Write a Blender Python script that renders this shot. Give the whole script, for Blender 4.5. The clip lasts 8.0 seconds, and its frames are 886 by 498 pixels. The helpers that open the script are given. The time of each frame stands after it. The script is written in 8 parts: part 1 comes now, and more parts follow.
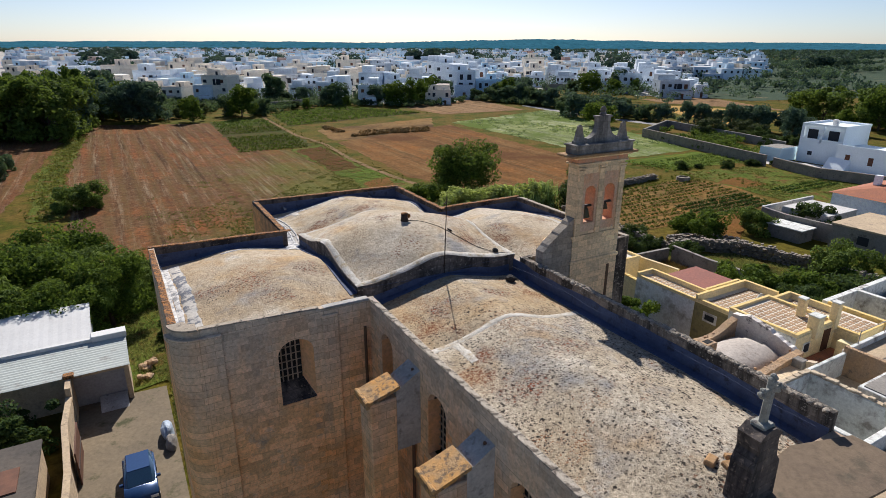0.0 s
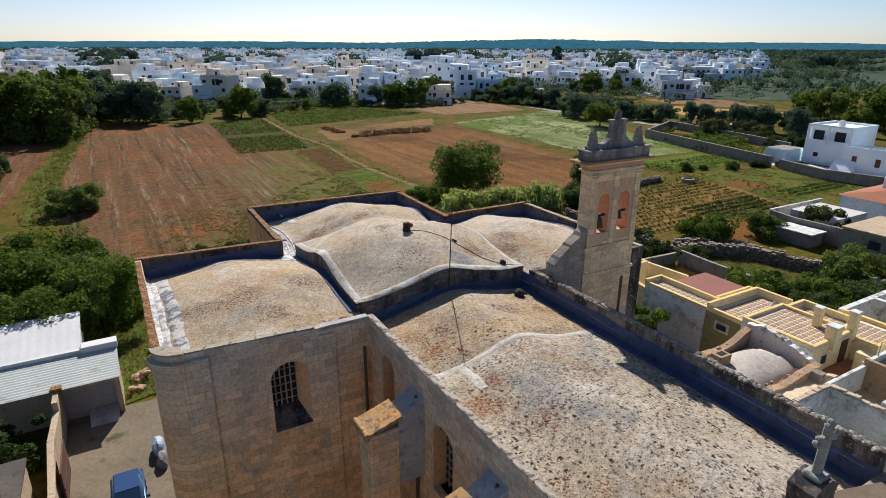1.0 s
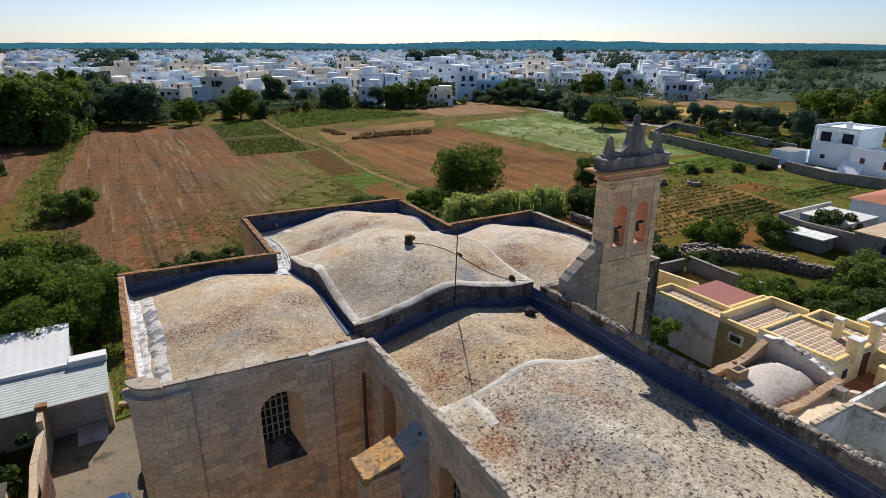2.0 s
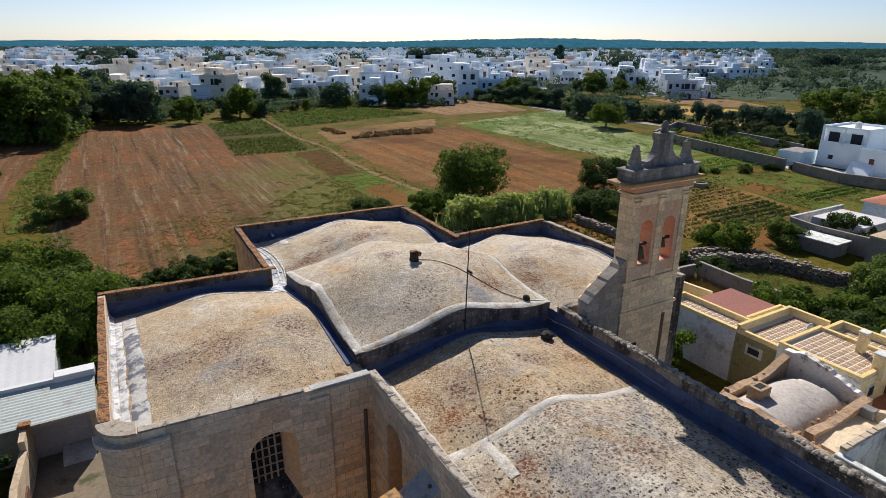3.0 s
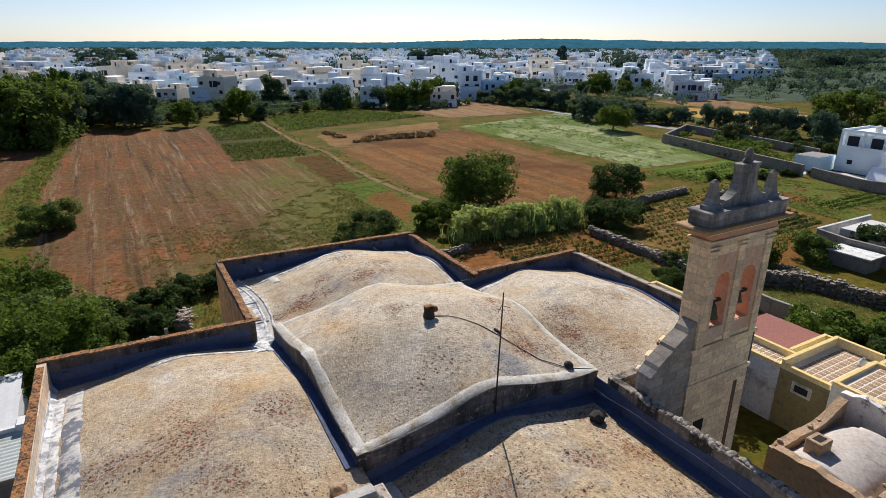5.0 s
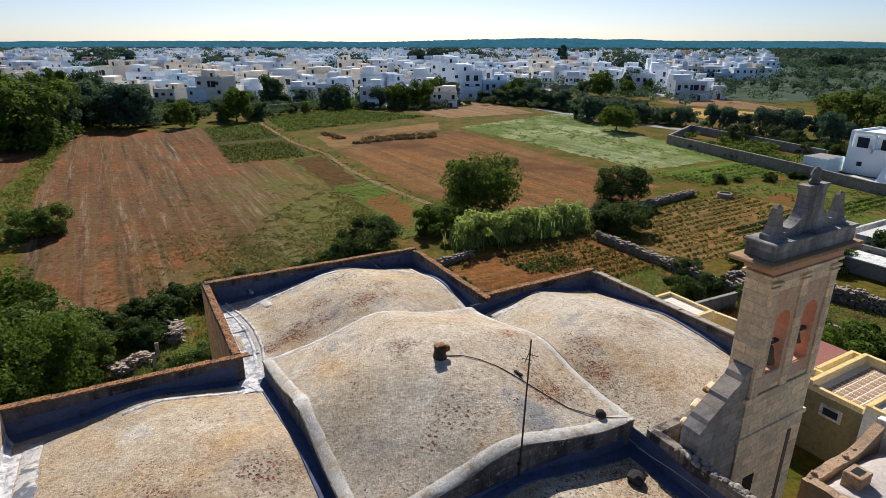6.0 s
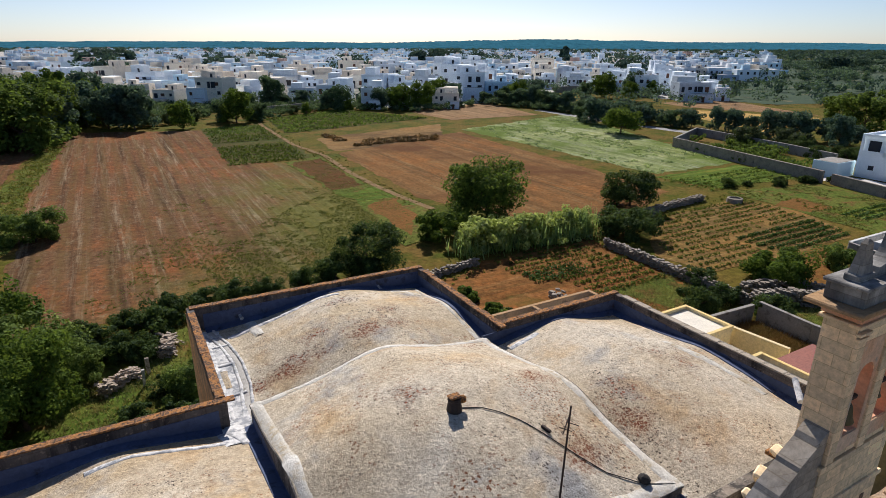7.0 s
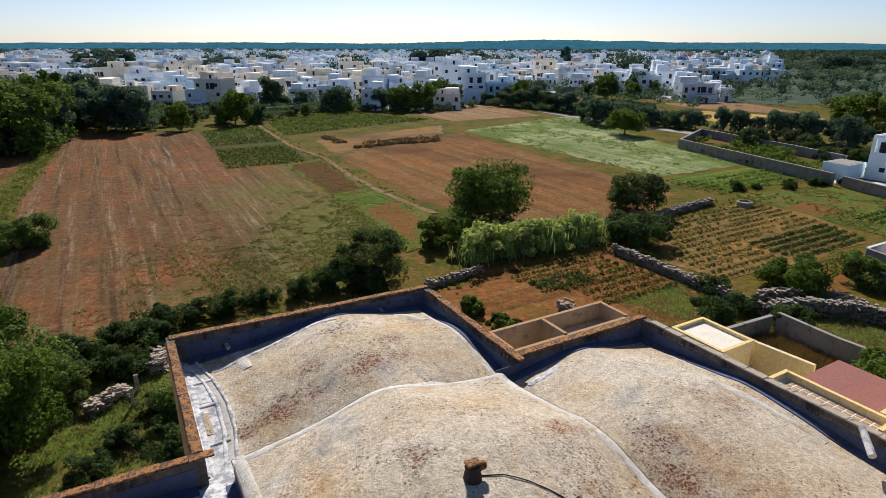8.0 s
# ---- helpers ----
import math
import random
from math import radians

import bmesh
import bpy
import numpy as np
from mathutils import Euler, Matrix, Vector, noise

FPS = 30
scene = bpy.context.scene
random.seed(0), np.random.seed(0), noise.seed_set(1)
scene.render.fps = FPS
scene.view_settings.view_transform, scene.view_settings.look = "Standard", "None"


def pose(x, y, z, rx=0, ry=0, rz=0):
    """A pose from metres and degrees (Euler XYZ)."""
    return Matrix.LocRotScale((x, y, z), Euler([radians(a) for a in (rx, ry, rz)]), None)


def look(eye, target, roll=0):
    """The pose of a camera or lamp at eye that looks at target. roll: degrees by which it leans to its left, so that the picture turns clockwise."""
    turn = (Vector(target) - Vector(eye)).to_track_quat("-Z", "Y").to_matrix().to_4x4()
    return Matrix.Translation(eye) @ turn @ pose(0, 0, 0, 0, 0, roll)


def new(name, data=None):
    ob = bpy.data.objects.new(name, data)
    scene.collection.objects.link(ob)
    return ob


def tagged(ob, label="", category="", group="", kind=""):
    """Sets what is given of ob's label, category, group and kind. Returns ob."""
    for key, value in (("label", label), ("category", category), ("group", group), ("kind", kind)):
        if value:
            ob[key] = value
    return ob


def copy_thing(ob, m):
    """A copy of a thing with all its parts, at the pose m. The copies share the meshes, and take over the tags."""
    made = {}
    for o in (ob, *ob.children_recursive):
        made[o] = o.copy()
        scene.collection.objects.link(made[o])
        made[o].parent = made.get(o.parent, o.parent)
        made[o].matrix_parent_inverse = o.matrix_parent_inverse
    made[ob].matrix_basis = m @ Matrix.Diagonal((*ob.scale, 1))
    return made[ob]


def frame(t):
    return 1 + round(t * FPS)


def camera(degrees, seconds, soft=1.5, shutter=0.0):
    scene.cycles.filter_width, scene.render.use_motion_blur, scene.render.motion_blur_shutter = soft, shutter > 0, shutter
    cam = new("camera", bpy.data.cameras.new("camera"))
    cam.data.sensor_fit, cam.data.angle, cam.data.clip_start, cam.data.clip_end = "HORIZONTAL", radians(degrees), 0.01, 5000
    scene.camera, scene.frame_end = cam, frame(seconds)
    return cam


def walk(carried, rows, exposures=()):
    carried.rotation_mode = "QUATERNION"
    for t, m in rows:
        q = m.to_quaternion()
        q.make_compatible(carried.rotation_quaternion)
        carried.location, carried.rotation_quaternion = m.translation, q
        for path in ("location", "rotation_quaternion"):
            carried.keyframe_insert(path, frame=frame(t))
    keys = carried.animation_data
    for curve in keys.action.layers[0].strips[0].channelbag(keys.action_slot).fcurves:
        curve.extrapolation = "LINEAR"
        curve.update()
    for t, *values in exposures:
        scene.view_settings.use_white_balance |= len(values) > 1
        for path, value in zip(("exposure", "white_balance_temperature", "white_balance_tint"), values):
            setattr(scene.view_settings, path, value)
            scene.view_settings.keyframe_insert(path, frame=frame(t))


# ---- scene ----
cam = camera(75.0, 8.0, soft=0.8)
PATH = [
    (0, (1.299, -0.547, 23.03), (1.287, 1.338, 22.362), 0.2),
    (0.5, (1.21, 0.165, 23.032), (1.196, 2.051, 22.365), 0.2),
    (1, (1.11, 1.012, 23.009), (1.097, 2.897, 22.341), 0.2),
    (1.5, (1.013, 1.826, 22.988), (1.0, 3.712, 22.321), 0.2),
    (2.8, (0.71, 4.308, 22.984), (0.688, 6.194, 22.321), 0.0),
    (3, (0.61, 4.704, 23.029), (0.594, 6.588, 22.358), 0.2),
    (3.5, (0.458, 5.776, 23.077), (0.441, 7.66, 22.406), 0.2),
    (4, (0.307, 6.846, 23.107), (0.288, 8.73, 22.437), 0.2),
    (4.5, (0.133, 7.969, 23.126), (0.114, 9.854, 22.457), 0.2),
    (5, (-0.052, 9.094, 23.186), (-0.072, 10.979, 22.517), 0.1),
    (5.2, (-0.126, 9.633, 23.188), (-0.146, 11.515, 22.512), -0.1),
    (6.5, (-0.616, 12.552, 23.239), (-0.635, 14.437, 22.571), 0.2),
    (7, (-0.79, 13.791, 23.201), (-0.811, 15.676, 22.533), 0.2),
    (7.5, (-0.96, 14.952, 23.15), (-0.983, 16.838, 22.483), 0.1),
    (8, (-1.106, 16.06, 23.124), (-1.129, 17.946, 22.458), 0.1),
]
walk(cam, [(t, look(*p)) for t, *p in PATH], exposures=[(0.0, 0.08, 6050, 14), (8.0, 0.08, 6050, 14)])

# ---- light ----
SUN_TO = Vector((-0.0797, 1.0, 0.778)).normalized()
world = bpy.data.worlds.new("world")
scene.world = world
world.use_nodes = True
sky = world.node_tree.nodes.new("ShaderNodeTexSky")
sky.sky_type = 'NISHITA'
sky.sun_disc = False
sky.sun_elevation = math.asin(SUN_TO.z)
sky.sun_rotation = math.atan2(SUN_TO.x, SUN_TO.y)
sky.air_density, sky.dust_density, sky.ozone_density = 0.7, 0.5, 2.2
background = world.node_tree.nodes["Background"]
background.inputs["Strength"].default_value = 0.085
world.node_tree.links.new(sky.outputs[0], background.inputs["Color"])
sun = new("sun", bpy.data.lights.new("sun", 'SUN'))
sun.data.energy, sun.data.angle, sun.data.color = 6.0, radians(0.5), (1.0, 0.92, 0.79)
sun.matrix_world = look(SUN_TO * 200, (0, 0, 0))

# ---- materials ----
def nodes_of(name, rough=0.9, metal=0.0, spec=0.3):
    m = bpy.data.materials.new(name)
    m.use_nodes = True
    n = m.node_tree.nodes
    b = n["Principled BSDF"]
    b.inputs["Roughness"].default_value = rough
    b.inputs["Metallic"].default_value = metal
    b.inputs["Specular IOR Level"].default_value = spec
    return m, n, m.node_tree.links, b


def mixed(n, l, fac, a, b, mode='MIX'):
    x = n.new("ShaderNodeMix")
    x.data_type, x.blend_type = 'RGBA', mode
    for sock, v in ((x.inputs[0], fac), (x.inputs[6], a), (x.inputs[7], b)):
        if isinstance(v, (int, float)):
            sock.default_value = v
        elif isinstance(v, tuple):
            sock.default_value = (*v[:3], 1.0)
        else:
            l.new(v, sock)
    return x.outputs[2]


def noisy(n, l, coord, scale, detail=4.0, lo=0.4, hi=0.6, rough=0.55, distort=0.0):
    t = n.new("ShaderNodeTexNoise")
    t.inputs["Scale"].default_value, t.inputs["Detail"].default_value = scale, detail
    t.inputs["Roughness"].default_value, t.inputs["Distortion"].default_value = rough, distort
    l.new(coord, t.inputs["Vector"])
    r = n.new("ShaderNodeMapRange")
    r.inputs[1].default_value, r.inputs[2].default_value = lo, hi
    l.new(t.outputs[0], r.inputs[0])
    return r.outputs[0]


def coords(n, l, world_space=False, scale=(1, 1, 1), turn=0.0):
    if world_space:
        c = n.new("ShaderNodeNewGeometry").outputs["Position"]
    else:
        c = n.new("ShaderNodeTexCoord").outputs["Object"]
    for key, value in (("Rotation", (0, 0, turn)), ("Scale", scale)):
        mp = n.new("ShaderNodeMapping")
        mp.inputs[key].default_value = value
        l.new(c, mp.inputs["Vector"])
        c = mp.outputs[0]
    return c


def bumped(n, l, bsdf, height, strength=0.3, distance=0.02):
    b = n.new("ShaderNodeBump")
    b.inputs["Strength"].default_value, b.inputs["Distance"].default_value = strength, distance
    l.new(height, b.inputs["Height"])
    l.new(b.outputs[0], bsdf.inputs["Normal"])


def weathered(n, l, col, grey, lo, hi):
    """Grey weathering on the upper courses, its lower edge ragged and streaky. The mix also paints the warm bounce
    light fading upwards.
    """
    pos = n.new("ShaderNodeNewGeometry").outputs["Position"]
    sep = n.new("ShaderNodeSeparateXYZ")
    l.new(pos, sep.inputs[0])
    add = n.new("ShaderNodeMath")
    add.operation = 'MULTIPLY_ADD'
    l.new(noisy(n, l, coords(n, l, True, (0.8, 0.8, 0.25)), 0.7, 7.0, 0.25, 0.75, 0.65), add.inputs[0])
    add.inputs[1].default_value = 3.6
    l.new(sep.outputs[2], add.inputs[2])
    r = n.new("ShaderNodeMapRange")
    r.inputs[1].default_value, r.inputs[2].default_value, r.inputs[4].default_value = lo, hi, 0.85
    l.new(add.outputs[0], r.inputs[0])
    return mixed(n, l, r.outputs[0], col, grey)


def surface(name, c1, c2, c3=None, scale=0.6, fine=9.0, rough=0.9, bump=0.3, dist=0.02, ws=False, grey=None,
            vary=0.0, metal=0.0, spec=0.3, fine_amount=0.35, c3_lo=0.56, c3_hi=0.68):
    """A surface of two mottled colours, a third in patches, fine grain and relief."""
    m, n, l, b = nodes_of(name, rough, metal, spec)
    c = coords(n, l, ws)
    col = mixed(n, l, noisy(n, l, c, scale, 5.0, 0.35, 0.65), c1, c2)
    if c3:
        col = mixed(n, l, noisy(n, l, c, scale * 2.3, 6.0, c3_lo, c3_hi, 0.65), col, c3)
    if grey:
        col = weathered(n, l, col, *grey)
    grain = noisy(n, l, c, fine, 6.0, 0.3, 0.7, 0.7)
    dark = mixed(n, l, fine_amount, col, mixed(n, l, grain, (0.25, 0.25, 0.25), (1.35, 1.35, 1.35)), 'MULTIPLY')
    if vary:
        info = n.new("ShaderNodeObjectInfo")
        hue = n.new("ShaderNodeHueSaturation")
        r = n.new("ShaderNodeMapRange")
        r.inputs[3].default_value, r.inputs[4].default_value = 1 - vary, 1 + vary
        l.new(info.outputs["Random"], r.inputs[0])
        l.new(r.outputs[0], hue.inputs["Value"])
        l.new(dark, hue.inputs["Color"])
        dark = hue.outputs[0]
    l.new(dark, b.inputs["Base Color"])
    if bump:
        bumped(n, l, b, grain, bump, dist)
    return m


def plain(name, c, rough=0.6, metal=0.0, spec=0.4):
    m, n, l, b = nodes_of(name, rough, metal, spec)
    cc = coords(n, l)
    g = noisy(n, l, cc, 14.0, 4.0, 0.2, 0.8)
    l.new(mixed(n, l, g, tuple(v * 0.86 for v in c), tuple(min(1, v * 1.1) for v in c)), b.inputs["Base Color"])
    return m


def foliage(name, dark, light, yellow=None, trans=0.25):
    m, n, l, b = nodes_of(name, 0.8, 0, 0.1)
    geo = n.new("ShaderNodeNewGeometry")
    info = n.new("ShaderNodeObjectInfo")
    col = mixed(n, l, geo.outputs["Random Per Island"], dark, light)
    tone = noisy(n, l, coords(n, l, True), 0.7, 3.0, 0.34, 0.66)
    col = mixed(n, l, 1.0, col, mixed(n, l, tone, (0.55, 0.6, 0.7), (1.3, 1.25, 1.05)), 'MULTIPLY')
    if yellow:
        r = n.new("ShaderNodeMapRange")
        r.inputs[1].default_value, r.inputs[2].default_value = 0.55, 1.0
        l.new(info.outputs["Random"], r.inputs[0])
        col = mixed(n, l, r.outputs[0], col, yellow)
    l.new(col, b.inputs["Base Color"])
    tr = n.new("ShaderNodeBsdfTranslucent")
    l.new(mixed(n, l, 0.35, col, (0.16, 0.2, 0.02)), tr.inputs["Color"])
    mx = n.new("ShaderNodeMixShader")
    mx.inputs[0].default_value = trans
    l.new(b.outputs[0], mx.inputs[1])
    l.new(tr.outputs[0], mx.inputs[2])
    l.new(mx.outputs[0], n["Material Output"].inputs["Surface"])
    return m


def rows_soil(name, soil, soil2, crop, spacing, turn, crop_amount, patch=None, patch_lo=0.5, patch_hi=0.7, bump=0.5, end=None, straw=None):
    """Ploughed or planted ground: furrows in one direction, mottled soil, dry straw, weeds or crop along the rows."""
    m, n, l, b = nodes_of(name, 1.0, 0, 0.04)
    c = coords(n, l, True)
    cr = coords(n, l, True, (1, 1, 1), turn)
    w = n.new("ShaderNodeTexWave")
    w.wave_type, w.bands_direction = 'BANDS', 'X'
    w.inputs["Scale"].default_value = 0.314 / spacing
    w.inputs["Distortion"].default_value, w.inputs["Detail"].default_value = 1.2, 3.0
    w.inputs["Detail Scale"].default_value = 0.6
    l.new(cr, w.inputs["Vector"])
    straw = straw or tuple(v * 1.5 + 0.02 for v in soil2)
    col = mixed(n, l, noisy(n, l, c, 0.035, 5.0, 0.38, 0.62), soil, soil2)
    col = mixed(n, l, noisy(n, l, c, 0.05, 7.0, 0.50, 0.62, 0.7), col, (soil[0] * 1.35, soil[1] * 1.25, soil[2] * 1.1))
    dark = noisy(n, l, coords(n, l, True, (0.5, 0.02, 1), turn), 1.0, 5.0, 0.48, 0.66, 0.6)
    col = mixed(n, l, dark, col, tuple(v * 0.55 for v in soil2))
    streak = noisy(n, l, coords(n, l, True, (0.42, 0.016, 1), turn), 1.0, 6.0, 0.46, 0.62, 0.65)
    thin = noisy(n, l, coords(n, l, True, (1.5, 0.06, 1), turn), 1.0, 6.0, 0.46, 0.62, 0.75)
    both = n.new("ShaderNodeMath")
    both.operation = 'MULTIPLY'
    l.new(streak, both.inputs[0])
    l.new(thin, both.inputs[1])
    col = mixed(n, l, both.outputs[0], col, straw)
    tuft = noisy(n, l, coords(n, l, True, (1, 0.5, 1), turn), 0.9, 8.0, 0.55, 0.68, 0.8)
    col = mixed(n, l, tuft, col, tuple(v * 0.8 for v in straw))
    clump = noisy(n, l, c, 0.45, 9.0, 0.34, 0.66, 0.85)
    col = mixed(n, l, 0.55, col, mixed(n, l, clump, (0.45, 0.45, 0.45), (1.5, 1.5, 1.5)), 'MULTIPLY')
    grain = noisy(n, l, c, 1.6, 8.0, 0.3, 0.7, 0.75)
    col = mixed(n, l, 0.75, col, mixed(n, l, grain, (0.35, 0.35, 0.35), (1.55, 1.55, 1.55)), 'MULTIPLY')
    r = n.new("ShaderNodeMath")
    r.operation = 'MULTIPLY'
    l.new(w.outputs[1], r.inputs[0])
    r.inputs[1].default_value = crop_amount
    r2 = n.new("ShaderNodeMath")
    r2.operation = 'MULTIPLY'
    l.new(r.outputs[0], r2.inputs[0])
    l.new(noisy(n, l, c, 0.9, 6.0, 0.35, 0.6, 0.7), r2.inputs[1])
    col = mixed(n, l, r2.outputs[0], col, crop)
    if patch:
        col = mixed(n, l, noisy(n, l, c, 0.045, 6.0, patch_lo, patch_hi, 0.6), col, patch)
    if end:
        # weeds take over towards one end, in a ragged line
        way, lo, hi, weed = end
        sep = n.new("ShaderNodeSeparateXYZ")
        l.new(coords(n, l, True, (1, 1, 1), way), sep.inputs[0])
        add = n.new("ShaderNodeMath")
        add.operation = 'MULTIPLY_ADD'
        l.new(noisy(n, l, c, 0.06, 7.0, 0.3, 0.7, 0.65), add.inputs[0])
        add.inputs[1].default_value = 26.0
        l.new(sep.outputs[0], add.inputs[2])
        rr = n.new("ShaderNodeMapRange")
        rr.inputs[1].default_value, rr.inputs[2].default_value, rr.inputs[4].default_value = lo, hi, 0.66
        l.new(add.outputs[0], rr.inputs[0])
        col = mixed(n, l, rr.outputs[0], col, mixed(n, l, grain, tuple(v * 0.6 for v in weed), tuple(v * 1.4 for v in weed)))
    l.new(col, b.inputs["Base Color"])
    bumped(n, l, b, grain, bump, 0.12)
    return m


# ---- building blocks ----
def thing(name, label, category, at=(0, 0, 0), turn=0.0, group="", kind=""):
    ob = new(name)
    ob.empty_display_size = 0.5
    ob.matrix_basis = pose(*at, 0, 0, turn)
    return tagged(ob, label, category, group, kind)


def part(name, bm, material, parent=None, label="", smooth=False, m=None):
    """Links a bmesh, or a tuple of vertices and faces, as one mesh object under a thing."""
    me = bpy.data.meshes.new(name)
    if isinstance(bm, tuple):
        me.from_pydata(*[x.tolist() if isinstance(x, np.ndarray) else x for x in (bm[0], [], bm[1])])
    else:
        bmesh.ops.recalc_face_normals(bm, faces=bm.faces)
        bm.to_mesh(me)
        bm.free()
    me.materials.append(material)
    if smooth:
        me.polygons.foreach_set("use_smooth", [True] * len(me.polygons))
    ob = new(name, me)
    if parent:
        ob.parent = parent
    if m:
        ob.matrix_basis = m
    if label:
        ob["label"] = label
    return ob


def mesh_piece(name, me, parent, m):
    ob = new(name, me)
    ob.parent = parent
    ob.matrix_basis = m
    return ob


def box(bm, x0, y0, z0, x1, y1, z1, bevel=0.0):
    v = [bm.verts.new(c) for c in ((x0, y0, z0), (x1, y0, z0), (x1, y1, z0), (x0, y1, z0), (x0, y0, z1), (x1, y0, z1), (x1, y1, z1), (x0, y1, z1))]
    f = [bm.faces.new([v[i] for i in k]) for k in ((3, 2, 1, 0), (4, 5, 6, 7), (0, 1, 5, 4), (1, 2, 6, 5), (2, 3, 7, 6), (3, 0, 4, 7))]
    if bevel:
        edges = list({e for q in f for e in q.edges})
        bmesh.ops.bevel(bm, geom=edges, offset=bevel, segments=1, affect='EDGES')
    return bm


def boxed(*a, **k):
    return box(bmesh.new(), *a, **k)


def prism(bm, outline, along, lo, hi):
    """Extrudes a polygon. along: the axis it is extruded on; outline holds the two other coordinates in x, y, z order."""
    def at(a, b, c):
        return (c, a, b) if along == 'x' else (a, c, b) if along == 'y' else (a, b, c)
    lower = [bm.verts.new(at(a, b, lo)) for a, b in outline]
    upper = [bm.verts.new(at(a, b, hi)) for a, b in outline]
    bm.faces.new(lower[::-1])
    bm.faces.new(upper)
    for i in range(len(outline)):
        j = (i + 1) % len(outline)
        bm.faces.new((lower[i], lower[j], upper[j], upper[i]))
    return bm


def tube(bm, a, b, r0, r1=None, sides=8, caps=True):
    a, b = Vector(a), Vector(b)
    r1 = r0 if r1 is None else r1
    turn = (b - a).to_track_quat('Z', 'Y')
    rings = []
    for c, r in ((a, r0), (b, r1)):
        rings.append([bm.verts.new(c + turn @ Vector((r * math.cos(k * math.tau / sides), r * math.sin(k * math.tau / sides), 0))) for k in range(sides)])
    for k in range(sides):
        j = (k + 1) % sides
        bm.faces.new((rings[0][k], rings[0][j], rings[1][j], rings[1][k]))
    if caps:
        bm.faces.new(rings[0][::-1])
        bm.faces.new(rings[1])
    return bm


def lathe(bm, profile, centre=(0, 0, 0), sides=14):
    rings = [[bm.verts.new((centre[0] + r * math.cos(k * math.tau / sides), centre[1] + r * math.sin(k * math.tau / sides), centre[2] + z)) for k in range(sides)] for r, z in profile]
    for a, b in zip(rings, rings[1:]):
        for k in range(sides):
            j = (k + 1) % sides
            bm.faces.new((a[k], a[j], b[j], b[k]))
    bm.faces.new(rings[0][::-1])
    bm.faces.new(rings[-1])
    return bm


def sheet(bm, outline, z=0.0):
    bm.faces.new([bm.verts.new((x, y, z)) for x, y in outline])
    return bm


TH = 30.2


def site(p, q, z=0.0):
    """A place given along and across the church's axes."""
    c, n = math.cos(radians(TH)), math.sin(radians(TH))
    return (p * c - q * n, p * n + q * c, z)


def near(name, label, category, p, q, z=0.0, turn=0.0, group="", kind=""):
    return thing(name, label, category, site(p, q, z), TH + turn, group, kind)

